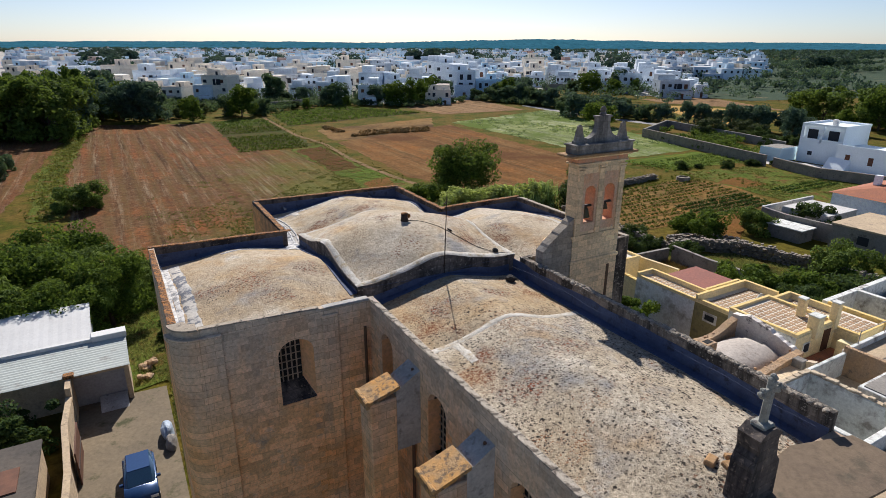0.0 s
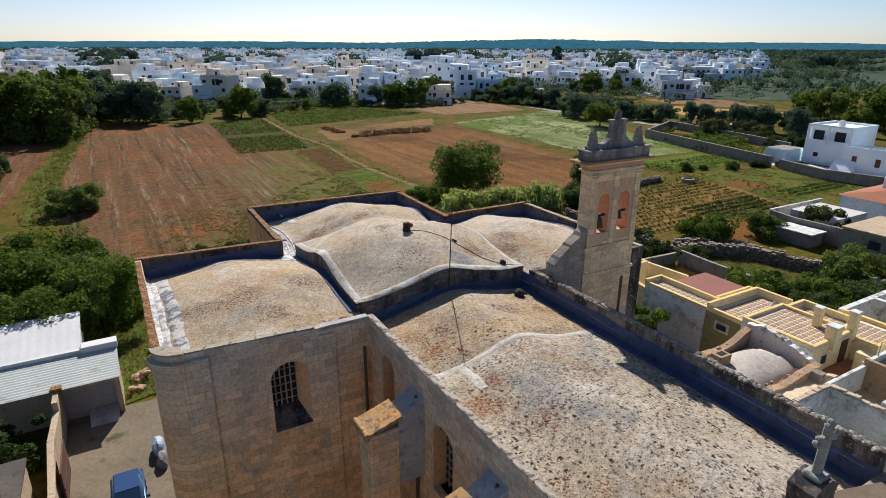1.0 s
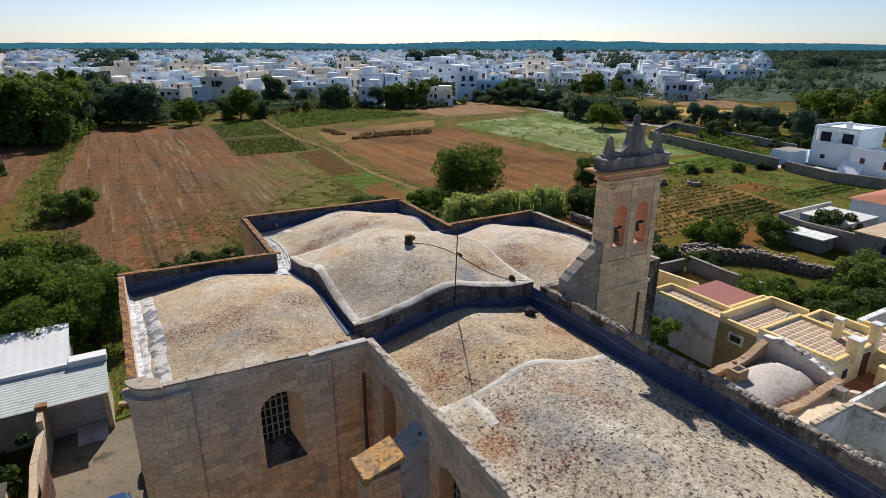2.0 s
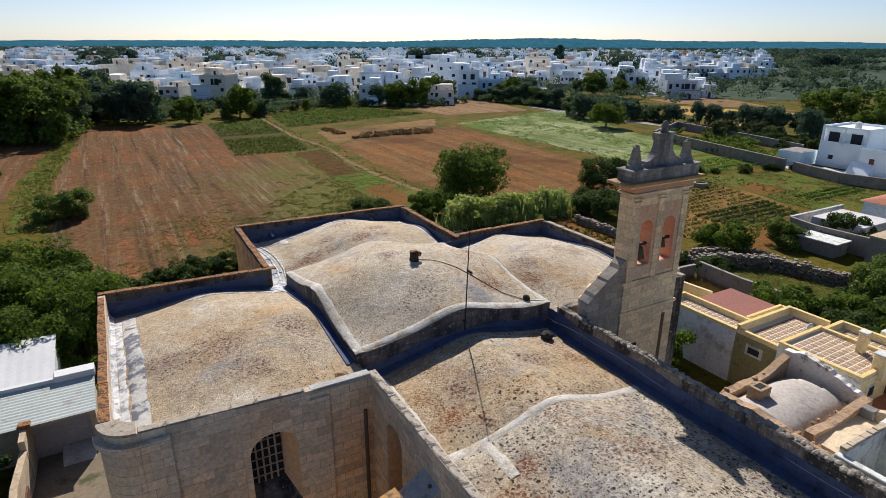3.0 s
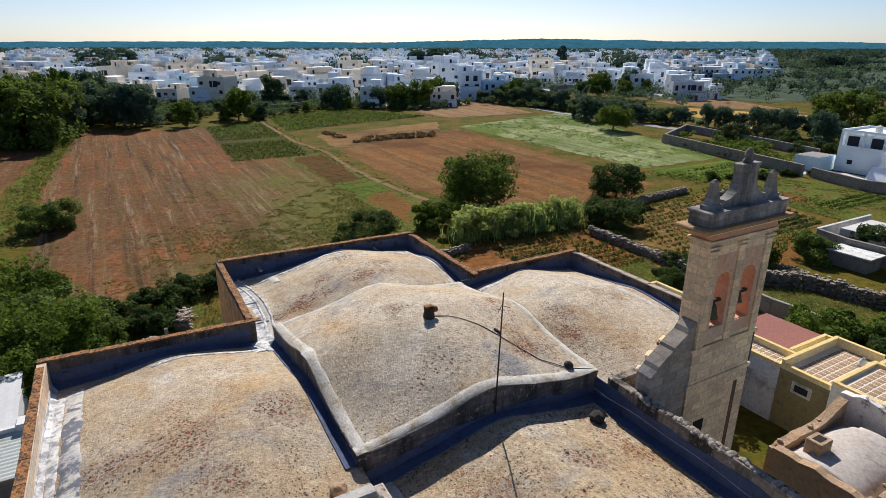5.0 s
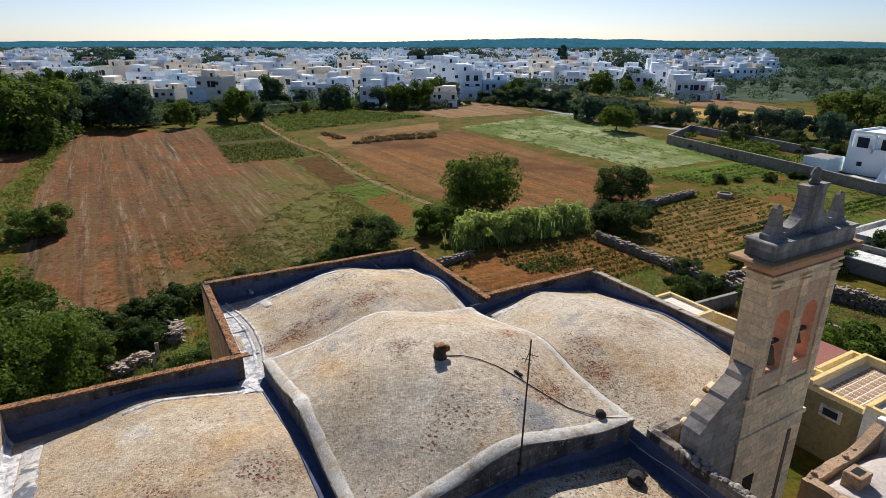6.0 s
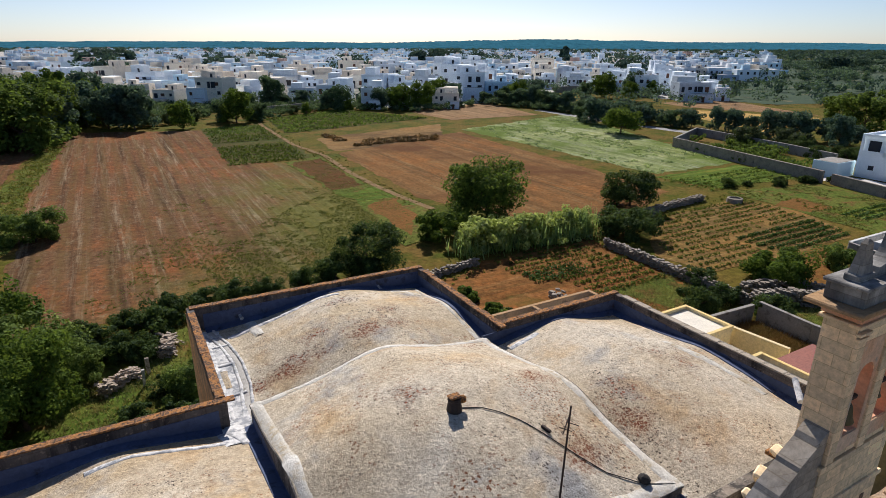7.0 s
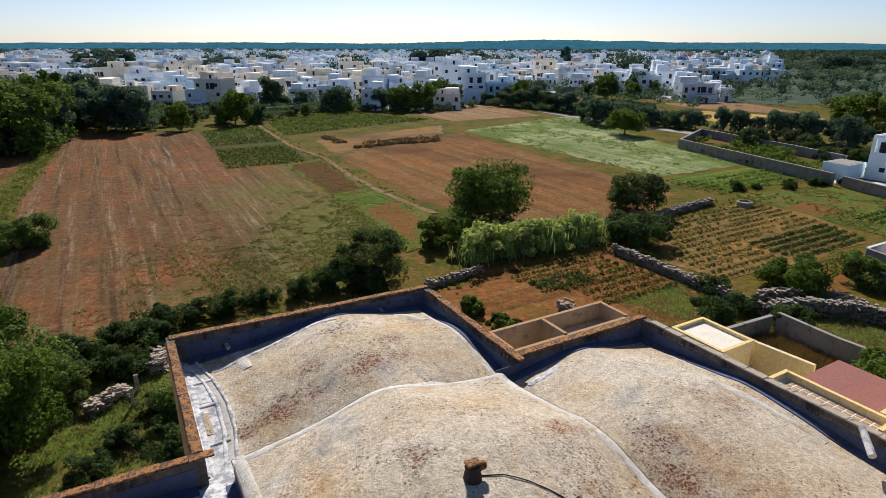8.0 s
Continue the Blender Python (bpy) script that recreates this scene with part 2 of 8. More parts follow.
# ---- church: materials ----
def roof_material(name, base, pale=0.5, cloud=0.5, rust=0.5, speck=0.5, grit=0.5, moss=(), ochre=(), red=()):
    """Lime roof plaster: mottled base, soft grey and ochre clouds, rusty moss and black lichen in spots.
    pale, cloud, rust and speck say how far each of them spreads, from 0 to 1; moss, ochre and red are
    stains with a place of their own, (p, q, half length along p, half width along q, turn)."""
    m, n, l, b = nodes_of(name, 0.95, 0, 0.12)
    c = coords(n, l)

    def patch(turn, scale, amount, soft, rough=0.6, distort=0.3):
        lo = 0.66 - 0.22 * amount
        return noisy(n, l, coords(n, l, False, (1, 1, 1), turn), scale, 8.0, lo, lo + soft, rough, distort)

    def both(a, d):
        x = n.new("ShaderNodeMath")
        x.operation = 'MULTIPLY'
        for k, v in enumerate((a, d)):
            if isinstance(v, float):
                x.inputs[k].default_value = v
            else:
                l.new(v, x.inputs[k])
        return x.outputs[0]

    def stain(spots):
        """How much of a ragged stain lies here: the nearest of the given ovals, frayed by noise."""
        fray = n.new("ShaderNodeTexNoise")
        fray.inputs["Scale"].default_value, fray.inputs["Detail"].default_value, fray.inputs["Roughness"].default_value = 1.1, 9.0, 0.82
        l.new(c, fray.inputs["Vector"])
        total = None
        for p, q, rp, rq, turn in spots:
            mp = n.new("ShaderNodeMapping")
            mp.vector_type = 'TEXTURE'
            mp.inputs["Location"].default_value, mp.inputs["Rotation"].default_value, mp.inputs["Scale"].default_value = (p, q, 13.75), (0, 0, turn), (rp, rq, 4)
            l.new(c, mp.inputs["Vector"])
            far = n.new("ShaderNodeVectorMath")
            far.operation = 'LENGTH'
            l.new(mp.outputs[0], far.inputs[0])
            edge = n.new("ShaderNodeMath")
            edge.operation = 'MULTIPLY_ADD'
            l.new(fray.outputs["Fac"], edge.inputs[0])
            edge.inputs[1].default_value = -5.5
            l.new(far.outputs["Value"], edge.inputs[2])
            r = n.new("ShaderNodeMapRange")
            r.inputs[1].default_value, r.inputs[2].default_value = -1.6, -2.8
            l.new(edge.outputs[0], r.inputs[0])
            if total:
                mx = n.new("ShaderNodeMath")
                mx.operation = 'MAXIMUM'
                l.new(total, mx.inputs[0])
                l.new(r.outputs[0], mx.inputs[1])
                total = mx.outputs[0]
            else:
                total = r.outputs[0]
        return total

    col = mixed(n, l, noisy(n, l, c, 0.35, 5.0, 0.36, 0.62), *base)
    col = mixed(n, l, patch(2.1, 0.3, pale, 0.14), col, (0.70, 0.64, 0.53))
    col = mixed(n, l, both(patch(0.7, 0.42, cloud, 0.14, 0.62), 0.8), col, (0.30, 0.31, 0.32))
    col = mixed(n, l, both(patch(4.0, 0.5, rust, 0.12), 0.65), col, (0.50, 0.345, 0.185))
    if ochre:
        col = mixed(n, l, both(stain(ochre), 0.5), col, (0.57, 0.38, 0.18))
    dirt = stain(moss) if moss else None
    lichen = stain(red) if red else None
    if red:
        col = mixed(n, l, both(lichen, 0.4), col, (0.44, 0.27, 0.14))
    if moss:
        col = mixed(n, l, both(dirt, 0.36), col, (0.27, 0.25, 0.24))
    fine = noisy(n, l, c, 5.0, 8.0, 0.32, 0.68, 0.8)
    col = mixed(n, l, grit, col, mixed(n, l, fine, (0.30, 0.28, 0.26), (1.38, 1.38, 1.38)), 'MULTIPLY')
    grain = noisy(n, l, c, 14.0, 6.0, 0.32, 0.68, 0.7)
    col = mixed(n, l, grit * 0.8, col, mixed(n, l, grain, (0.35, 0.33, 0.31), (1.3, 1.3, 1.3)), 'MULTIPLY')
    layers = ((6.5, 0.40, speck, 0.45, (0.030, 0.027, 0.024)), (9.5, 0.30, speck, 0.4, (0.045, 0.038, 0.032)), (13.0, 0.33, speck + 0.1, 0.4, (0.07, 0.055, 0.045)),
                                           (17.0, 0.5, 0.9, 0.7, (0.13, 0.105, 0.085)), (9.0, 0.36, rust + 0.05, 0.3 - 0.2 * rust, (0.17, 0.07, 0.035)), (15.0, 0.36, rust + 0.1, 0.25 - 0.2 * rust, (0.24, 0.095, 0.04)))
    for scale, big, amount, share, ink in layers[1 if speck < 0.7 else 0:]:
        v = n.new("ShaderNodeTexVoronoi")
        v.inputs["Scale"].default_value = scale
        bend = n.new("ShaderNodeVectorMath")
        bend.operation = 'MULTIPLY_ADD'
        wob = n.new("ShaderNodeTexNoise")
        wob.inputs["Scale"].default_value = scale * 1.3
        l.new(c, wob.inputs["Vector"])
        l.new(wob.outputs["Color"], bend.inputs[0])
        bend.inputs[1].default_value = (1.3 / scale,) * 3
        l.new(c, bend.inputs[2])
        l.new(bend.outputs[0], v.inputs["Vector"])
        spot = n.new("ShaderNodeMapRange")
        spot.inputs[1].default_value, spot.inputs[2].default_value = 0.42, 0.26
        l.new(v.outputs["Distance"], spot.inputs[0])
        # only some of the cells carry a spot
        part_of = n.new("ShaderNodeSeparateXYZ")
        l.new(v.outputs["Color"], part_of.inputs[0])
        some = n.new("ShaderNodeMapRange")
        some.inputs[1].default_value, some.inputs[2].default_value = share, share + 0.15
        l.new(part_of.outputs[0], some.inputs[0])
        spread = patch(scale, big, amount, 0.10, 0.75)
        col = mixed(n, l, both(both(spot.outputs[0], spread), some.outputs[0]), col, ink)
        if red and 8 < scale < 16:
            col = mixed(n, l, both(spot.outputs[0], lichen), col, (0.17, 0.058, 0.028))
        if moss and scale < 14:
            few = n.new("ShaderNodeMapRange")
            few.inputs[1].default_value, few.inputs[2].default_value = 0.3, 0.4
            l.new(part_of.outputs[1], few.inputs[0])
            col = mixed(n, l, both(both(spot.outputs[0], dirt), few.outputs[0]), col, tuple(v * w for v, w in zip(ink, (1.3, 0.85, 0.75))))
    l.new(col, b.inputs["Base Color"])
    bumped(n, l, b, grain, 0.6, 0.03)
    return m


def masonry(name, c1, c2, stain, joint, width=0.55, height=0.27, low=None, stain_lo=0.5, stain_hi=0.66, grey=None, fleck=None):
    """Coursed limestone blocks with soft joints on the faces of a wall, stained in patches and streaks."""
    m, n, l, b = nodes_of(name, 0.95, 0, 0.15)
    c = coords(n, l)
    sep = n.new("ShaderNodeSeparateXYZ")
    l.new(c, sep.inputs[0])
    add = n.new("ShaderNodeMath")
    l.new(sep.outputs[0], add.inputs[0])
    l.new(sep.outputs[1], add.inputs[1])
    comb = n.new("ShaderNodeCombineXYZ")
    l.new(add.outputs[0], comb.inputs[0])
    l.new(sep.outputs[2], comb.inputs[1])
    br = n.new("ShaderNodeTexBrick")
    br.inputs["Scale"].default_value = 1.0
    br.inputs["Brick Width"].default_value, br.inputs["Row Height"].default_value = width, height
    br.inputs["Mortar Size"].default_value, br.inputs["Mortar Smooth"].default_value = 0.012, 0.8
    br.inputs["Color1"].default_value, br.inputs["Color2"].default_value, br.inputs["Mortar"].default_value = (1.20, 1.18, 1.15, 1), (0.74, 0.75, 0.77, 1), (*joint, 1)
    l.new(comb.outputs[0], br.inputs["Vector"])
    col = mixed(n, l, noisy(n, l, c, 0.4, 5.0, 0.35, 0.65), c1, c2)
    streak = noisy(n, l, coords(n, l, False, (1.6, 1.6, 0.22)), 0.8, 6.0, stain_lo, stain_hi, 0.65)
    col = mixed(n, l, streak, col, stain)
    if low:
        col = mixed(n, l, noisy(n, l, coords(n, l, False, (0.5, 0.5, 0.8)), 0.5, 5.0, 0.46, 0.62), col, low)
    if grey:
        col = weathered(n, l, col, *grey)
    if fleck:
        col = mixed(n, l, noisy(n, l, c, 7.0, 6.0, 0.56, 0.66, 0.7), col, fleck)
    grain = noisy(n, l, c, 8.0, 7.0, 0.3, 0.7, 0.7)
    col = mixed(n, l, 0.55, col, mixed(n, l, grain, (0.45, 0.45, 0.45), (1.4, 1.4, 1.4)), 'MULTIPLY')
    col = mixed(n, l, 0.8, col, br.outputs["Color"], 'MULTIPLY')
    l.new(col, b.inputs["Base Color"])
    bumped(n, l, b, br.outputs["Fac"], -0.25, 0.02)
    return m


ROOF_NEAR = roof_material("speckled_lime_roof", ((0.51, 0.43, 0.31), (0.60, 0.535, 0.425)), 0.5, 0.66, 0.45, 1.0, 0.7,
                          moss=((10.2, 10.4, 1.0, 0.8, 0.4), (12.6, 11.3, 1.1, 0.9, 0.0)), red=((9.4, 11.7, 0.5, 0.8, 0.0), (10.3, 12.5, 0.5, 0.5, 0.0)))
ROOF_FAR = roof_material("mossy_lime_roof", ((0.50, 0.385, 0.235), (0.58, 0.485, 0.345)), 0.45, 0.5, 0.7, 0.75, 0.6,
                         moss=((10.5, 16.3, 0.6, 0.8, 0.0), (13.4, 16.2, 0.9, 0.5, 0.0)), red=((9.7, 15.1, 0.7, 0.5, 0.0), (9.5, 16.3, 0.4, 0.5, 0.0), (10.4, 14.6, 0.4, 0.4, 0.0), (15.0, 16.4, 0.35, 0.9, 0.0)), ochre=((9.4, 16.9, 0.5, 0.8, 0.0), (11.9, 15.2, 0.8, 0.5, 0.2)))
ROOF_LEFT = roof_material("clouded_lime_roof", ((0.49, 0.38, 0.24), (0.55, 0.46, 0.335)), 0.46, 0.55, 0.6, 0.6, 0.55,
                          moss=((4.9, 20.9, 1.0, 0.8, 0.3), (7.0, 21.3, 0.8, 0.9, 0.0), (3.1, 21.0, 0.6, 0.5, 0.2), (5.4, 19.4, 0.9, 0.6, 0.0)),
                          ochre=((3.8, 22.1, 0.8, 0.6, 0.2), (6.9, 22.6, 0.9, 0.7, 0.0), (5.9, 21.9, 0.7, 0.6, 0.0)))
ROOF_CHANCEL = roof_material("patched_lime_roof", ((0.53, 0.425, 0.28), (0.60, 0.515, 0.385)), 0.5, 0.5, 0.5, 0.6, 0.55,
                             red=((10.0, 28.2, 1.0, 0.4, 0.0), (12.6, 28.3, 1.0, 0.4, 0.0)),
                             moss=((10.0, 28.6, 1.1, 0.6, 0.05), (12.6, 28.75, 1.5, 0.65, 0.05), (11.0, 29.4, 0.8, 0.5, 0.1), (12.4, 31.4, 1.3, 0.35, 0.1), (13.9, 29.6, 0.5, 0.5, 0.0), (8.9, 28.4, 0.4, 0.5, 0.0)),
                             ochre=((10.2, 30.6, 1.2, 0.5, 0.3), (14.6, 30.6, 1.3, 0.7, 0.0), (9.3, 29.8, 0.5, 0.8, 0.0)))
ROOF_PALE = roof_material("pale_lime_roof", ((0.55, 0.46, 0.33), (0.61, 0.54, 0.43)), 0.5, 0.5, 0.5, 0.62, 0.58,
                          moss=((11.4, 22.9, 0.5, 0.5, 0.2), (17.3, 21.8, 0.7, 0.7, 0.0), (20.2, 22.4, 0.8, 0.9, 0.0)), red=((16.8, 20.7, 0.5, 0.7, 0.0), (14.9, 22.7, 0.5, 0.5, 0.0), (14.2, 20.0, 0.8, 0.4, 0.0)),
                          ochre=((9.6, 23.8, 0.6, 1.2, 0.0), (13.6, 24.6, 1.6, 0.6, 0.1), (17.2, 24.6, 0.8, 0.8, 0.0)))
TUFF = masonry("tuff_wall", (0.92, 0.55, 0.26), (0.86, 0.55, 0.30), (0.52, 0.38, 0.25), (0.50, 0.46, 0.42), low=(0.86, 0.42, 0.15), stain_lo=0.54, stain_hi=0.72, grey=((0.55, 0.49, 0.40), 11.8, 15.6))
FACING = masonry("lichened_facing", (0.86, 0.42, 0.16), (0.74, 0.42, 0.20), (0.42, 0.24, 0.13), (0.74, 0.70, 0.65), stain_lo=0.52, stain_hi=0.70)
TUFF_TOWER = masonry("tower_stone", (0.97, 0.75, 0.45), (0.87, 0.70, 0.46), (0.30, 0.27, 0.22), (0.62, 0.58, 0.52), low=(0.80, 0.60, 0.37), stain_lo=0.58, stain_hi=0.70)
TOWER_TOP = masonry("dark_weathered_stone", (0.36, 0.34, 0.31), (0.30, 0.29, 0.275), (0.14, 0.135, 0.13), (0.66, 0.62, 0.56), low=(0.34, 0.29, 0.23), stain_lo=0.44, stain_hi=0.62)
# dark flecked stone, its base darkened further for shade on the inner faces
PARAPET = masonry("shaded_parapet_stone", (0.145, 0.118, 0.10), (0.11, 0.10, 0.096), (0.035, 0.033, 0.035), (0.6, 0.56, 0.5), 0.5, 0.25, stain_lo=0.46, stain_hi=0.58, fleck=(0.26, 0.21, 0.165))
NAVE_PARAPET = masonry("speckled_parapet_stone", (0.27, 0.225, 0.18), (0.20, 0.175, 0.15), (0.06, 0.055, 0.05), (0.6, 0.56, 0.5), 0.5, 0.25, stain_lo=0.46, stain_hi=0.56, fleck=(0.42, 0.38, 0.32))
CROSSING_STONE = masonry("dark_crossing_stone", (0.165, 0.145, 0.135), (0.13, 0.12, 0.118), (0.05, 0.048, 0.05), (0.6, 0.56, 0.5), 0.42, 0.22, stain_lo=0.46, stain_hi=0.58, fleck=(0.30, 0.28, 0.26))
CAP_LICHEN = surface("orange_lichened_cap", (0.60, 0.32, 0.10), (0.44, 0.29, 0.15), (0.20, 0.14, 0.09), 2.2, 11.0, 0.95, 0.5, 0.03, c3_lo=0.50, c3_hi=0.60)
LICHEN = surface("lichen_coping", (0.46, 0.20, 0.055), (0.33, 0.17, 0.075), (0.10, 0.06, 0.04), 5.0, 16.0, 0.95, 0.6, 0.03, fine_amount=0.7, c3_lo=0.49, c3_hi=0.57)
LIME = surface("limewash", (0.68, 0.67, 0.655), (0.54, 0.54, 0.54), (0.28, 0.29, 0.31), 1.8, 9.0, 0.9, 0.4, 0.02, c3_lo=0.47, c3_hi=0.58)
# the blue shade along parapets and walls is put into this colour
SHADE_BLUE = surface("blue_shade_fillet", (0.085, 0.115, 0.205), (0.065, 0.085, 0.155), (0.045, 0.05, 0.07), 1.2, 9.0, 0.85, 0.4, 0.02)
BLOTCHED = surface("blotched_limewash", (0.60, 0.57, 0.51), (0.46, 0.45, 0.43), (0.15, 0.16, 0.19), 0.9, 9.0, 0.92, 0.4, 0.02, c3_lo=0.48, c3_hi=0.56)
GREYWASH = surface("worn_limewash", (0.52, 0.50, 0.46), (0.40, 0.38, 0.35), (0.27, 0.25, 0.22), 1.2, 9.0, 0.92, 0.4, 0.02)
def worn_lime():
    m, n, l, b = nodes_of("worn_lime_band", 0.95, 0, 0.15)
    c = coords(n, l)
    grain = noisy(n, l, c, 9.0, 8.0, 0.32, 0.68, 0.8)
    col = mixed(n, l, noisy(n, l, c, 1.1, 6.0, 0.36, 0.6), (0.68, 0.655, 0.60), (0.56, 0.53, 0.47))
    col = mixed(n, l, noisy(n, l, c, 1.7, 8.0, 0.50, 0.62, 0.75), col, (0.46, 0.38, 0.26))
    col = mixed(n, l, 0.5, col, mixed(n, l, grain, (0.35, 0.33, 0.3), (1.35, 1.35, 1.35)), 'MULTIPLY')
    l.new(col, b.inputs["Base Color"])
    bumped(n, l, b, grain, 0.6, 0.03)
    return m


BAND = worn_lime()
IRON = plain("rusty_iron", (0.06, 0.045, 0.04), 0.7, 0.6)
# near-black that puts the shade of unlit insides into a colour
DARK = plain("dark_inside", (0.012, 0.011, 0.010), 0.9)
BRONZE = plain("bell_bronze", (0.10, 0.085, 0.05), 0.5, 0.8)
PIPE = surface("brown_pipe", (0.10, 0.055, 0.035), (0.15, 0.085, 0.05), None, 2.0, 12.0, 0.6, 0.1)
PALE_PINK = surface("tan_pink_plaster", (0.74, 0.43, 0.25), (0.72, 0.52, 0.36), (0.52, 0.43, 0.33), 1.2, 10.0, 0.95, 0.4)
PINK_PLASTER = surface("weathered_pink_plaster", (0.66, 0.31, 0.17), (0.60, 0.36, 0.23), (0.46, 0.38, 0.30), 1.4, 10.0, 0.95, 0.4)

# orange of the light on the window reveals, put into their stone colour
LIT_REVEAL = surface("lit_reveal_stone", (0.86, 0.46, 0.20), (0.78, 0.46, 0.25), None, 1.0, 9.0, 0.95, 0.3)

# ---- church: plan, in metres along and across its own axes ----
church = thing("church", "old limestone church with vaulted limewashed roofs and bell gable", "church", (0, 0, 0), TH)
WALL = 0.24


def run_wall(bm, a, b, z0, za, zb, th, start=0.0, end=0.0, openings=()):
    """A wall whose outer face runs from a to b, its thickness to the left; its top goes from za to zb. openings: centre, width, sill, spring."""
    a, b = Vector((*a, 0)), Vector((*b, 0))
    length = (b - a).length
    d = (b - a) / length
    n = Vector((-d.y, d.x, 0))

    def top(s):
        return za + (zb - za) * s / length

    def block(outline, joined=()):
        lower = [bm.verts.new(a + d * s + Vector((0, 0, z))) for s, z in outline]
        upper = [bm.verts.new(a + d * s + n * th + Vector((0, 0, z))) for s, z in outline]
        bm.faces.new(lower[::-1])
        bm.faces.new(upper)
        for i in range(len(outline)):
            j = (i + 1) % len(outline)
            if not any(abs(outline[i][0] - c) < 1e-6 and abs(outline[j][0] - c) < 1e-6 for c in joined):
                bm.faces.new((lower[i], lower[j], upper[j], upper[i]))

    marks = [None, *openings, None]
    for left, right in zip(marks, marks[1:]):
        s0 = start if left is None else left[0]
        s1 = length + end if right is None else right[0]
        out = [(s0, z0), (s1, z0)]
        if right:
            c, w, sill, spring = right
            out += [(c, sill), (c - w / 2, sill)] + [(c - w / 2 * math.cos(k * math.pi / 12), spring + w * 0.42 * math.sin(k * math.pi / 12)) for k in range(7)]
        out += [(s1, top(s1)), (s0, top(s0))]
        if left:
            c, w, sill, spring = left
            out += [(c + w / 2 * math.sin(k * math.pi / 12), spring + w * 0.42 * math.cos(k * math.pi / 12)) for k in range(7)] + [(c + w / 2, sill), (c, sill)]
        block(out, [o[0] for o in openings])
    bmesh.ops.remove_doubles(bm, verts=bm.verts, dist=1e-5)
    return bm


def wall_part(name, *a, material=TUFF, label="", **k):
    return part(name, run_wall(bmesh.new(), *a, **k), material, church, label)


T = 14.1
# left arm
wall_part("transept_wall", (1.5, 17.2), (8.2, 17.2), 0, 14.35, 14.08, WALL, start=0.75, openings=[(3.85, 1.28, 10.65, 12.65)])
for name, w, sill, spring, place in (("window_recess", 1.28, 10.65, 12.65, (3.85, 17.5)),):
    part(name, run_wall(bmesh.new(), (2.5, 17.442), (8.0, 17.442), 9.5, 13.5, 13.5, 0.4, openings=[(2.85, w, sill, spring)]), TUFF, church)
# nave, towards the facade
wall_part("nave_wall", (8.2, 17.2), (8.2, 4.2), 0, T, 14.0, WALL, start=-WALL, openings=[(1.5, 0.95, 10.4, 12.9), (5.15, 1.15, 10.4, 12.4), (9.55, 1.15, 10.4, 12.4)])
wall_part("facade_wall", (8.2, 4.2), (16.1, 4.2), 0, 13.5, 13.5, 0.6, start=WALL, label="limestone facade seen from behind its roof edge")
wall_part("nave_wall", (16.1, 4.2), (16.1, 17.9), 0, T, T, WALL, start=0.6, material=NAVE_PARAPET)
# right arm
wall_part("transept_wall", (16.1, 17.9), (22.4, 17.9), 0, T, T, WALL, start=-WALL, material=NAVE_PARAPET)
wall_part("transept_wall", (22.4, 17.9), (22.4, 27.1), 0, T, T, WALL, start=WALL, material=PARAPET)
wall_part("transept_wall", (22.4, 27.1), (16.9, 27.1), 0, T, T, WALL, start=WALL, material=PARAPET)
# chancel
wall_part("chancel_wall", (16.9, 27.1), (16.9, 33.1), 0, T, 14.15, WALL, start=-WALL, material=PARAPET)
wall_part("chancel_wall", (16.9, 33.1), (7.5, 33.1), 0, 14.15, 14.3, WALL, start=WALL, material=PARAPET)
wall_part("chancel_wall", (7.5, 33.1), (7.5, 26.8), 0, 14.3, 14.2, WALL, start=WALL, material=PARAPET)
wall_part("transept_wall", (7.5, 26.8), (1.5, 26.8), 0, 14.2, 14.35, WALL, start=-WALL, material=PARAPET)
wall_part("transept_wall", (1.5, 26.8), (1.5, 17.2), 0, 14.35, 14.35, WALL, start=WALL, end=-0.75)


def round_corner(r_out, r_in, z0, z1, centre=(2.25, 17.95)):
    """A quarter of a ring in plan, for the rounded corner of the transept."""
    arc = [math.pi + k * math.pi / 2 / 12 for k in range(13)]
    ring = [(centre[0] + r_out * math.cos(a), centre[1] + r_out * math.sin(a)) for a in arc] + [(centre[0] + r_in * math.cos(a), centre[1] + r_in * math.sin(a)) for a in reversed(arc)]
    return prism(bmesh.new(), ring, 'z', z0, z1)


part("round_corner", round_corner(0.75, 0.45, 0, 14.33), TUFF, church)

part("outer_facing", boxed(7.46, 26.8, 0, 7.497, 33.06, 14.12), FACING, church, "orange weathered outer face of the chancel wall")

# each bay: its sides p0, p1, q0, q1; corner heights (front left, front right, back left, back right);
# the rise in the middle of its front, back, left and right edges; how far the pinch of the edges reaches inwards
BAYS = {
    "nave_near": (8.38, 15.92, 4.6, 14.0, (13.15, 13.0, 13.15, 13.15), (0.62, 0.70, 0.16, 0.06), 0.62),
    "nave_far": (8.38, 15.92, 14.0, 18.7, (13.15, 13.15, 13.12, 13.22), (0.70, 0.68, 0.10, -0.06), 0.62),
    "left": (1.68, 8.4, 17.38, 26.62, (13.62, 13.62, 13.48, 13.36), (0.30, 0.34, 0.22, 0.62), 0.0),
    "right": (15.8, 22.22, 18.08, 26.92, (13.45, 13.38, 13.42, 13.36), (0.42, 0.44, 0.62, 0.40), 0.0),
    "chancel": (8.9, 16.72, 26.4, 32.92, (13.3, 13.3, 13.42, 13.4), (0.95, 0.55, 0.04, 0.34), 0.0),
    "crossing": (8.3, 15.9, 18.6, 26.5, (14.04, 14.08, 13.98, 14.02), (0.64, 0.70, 0.70, 0.62), 0.0),
}


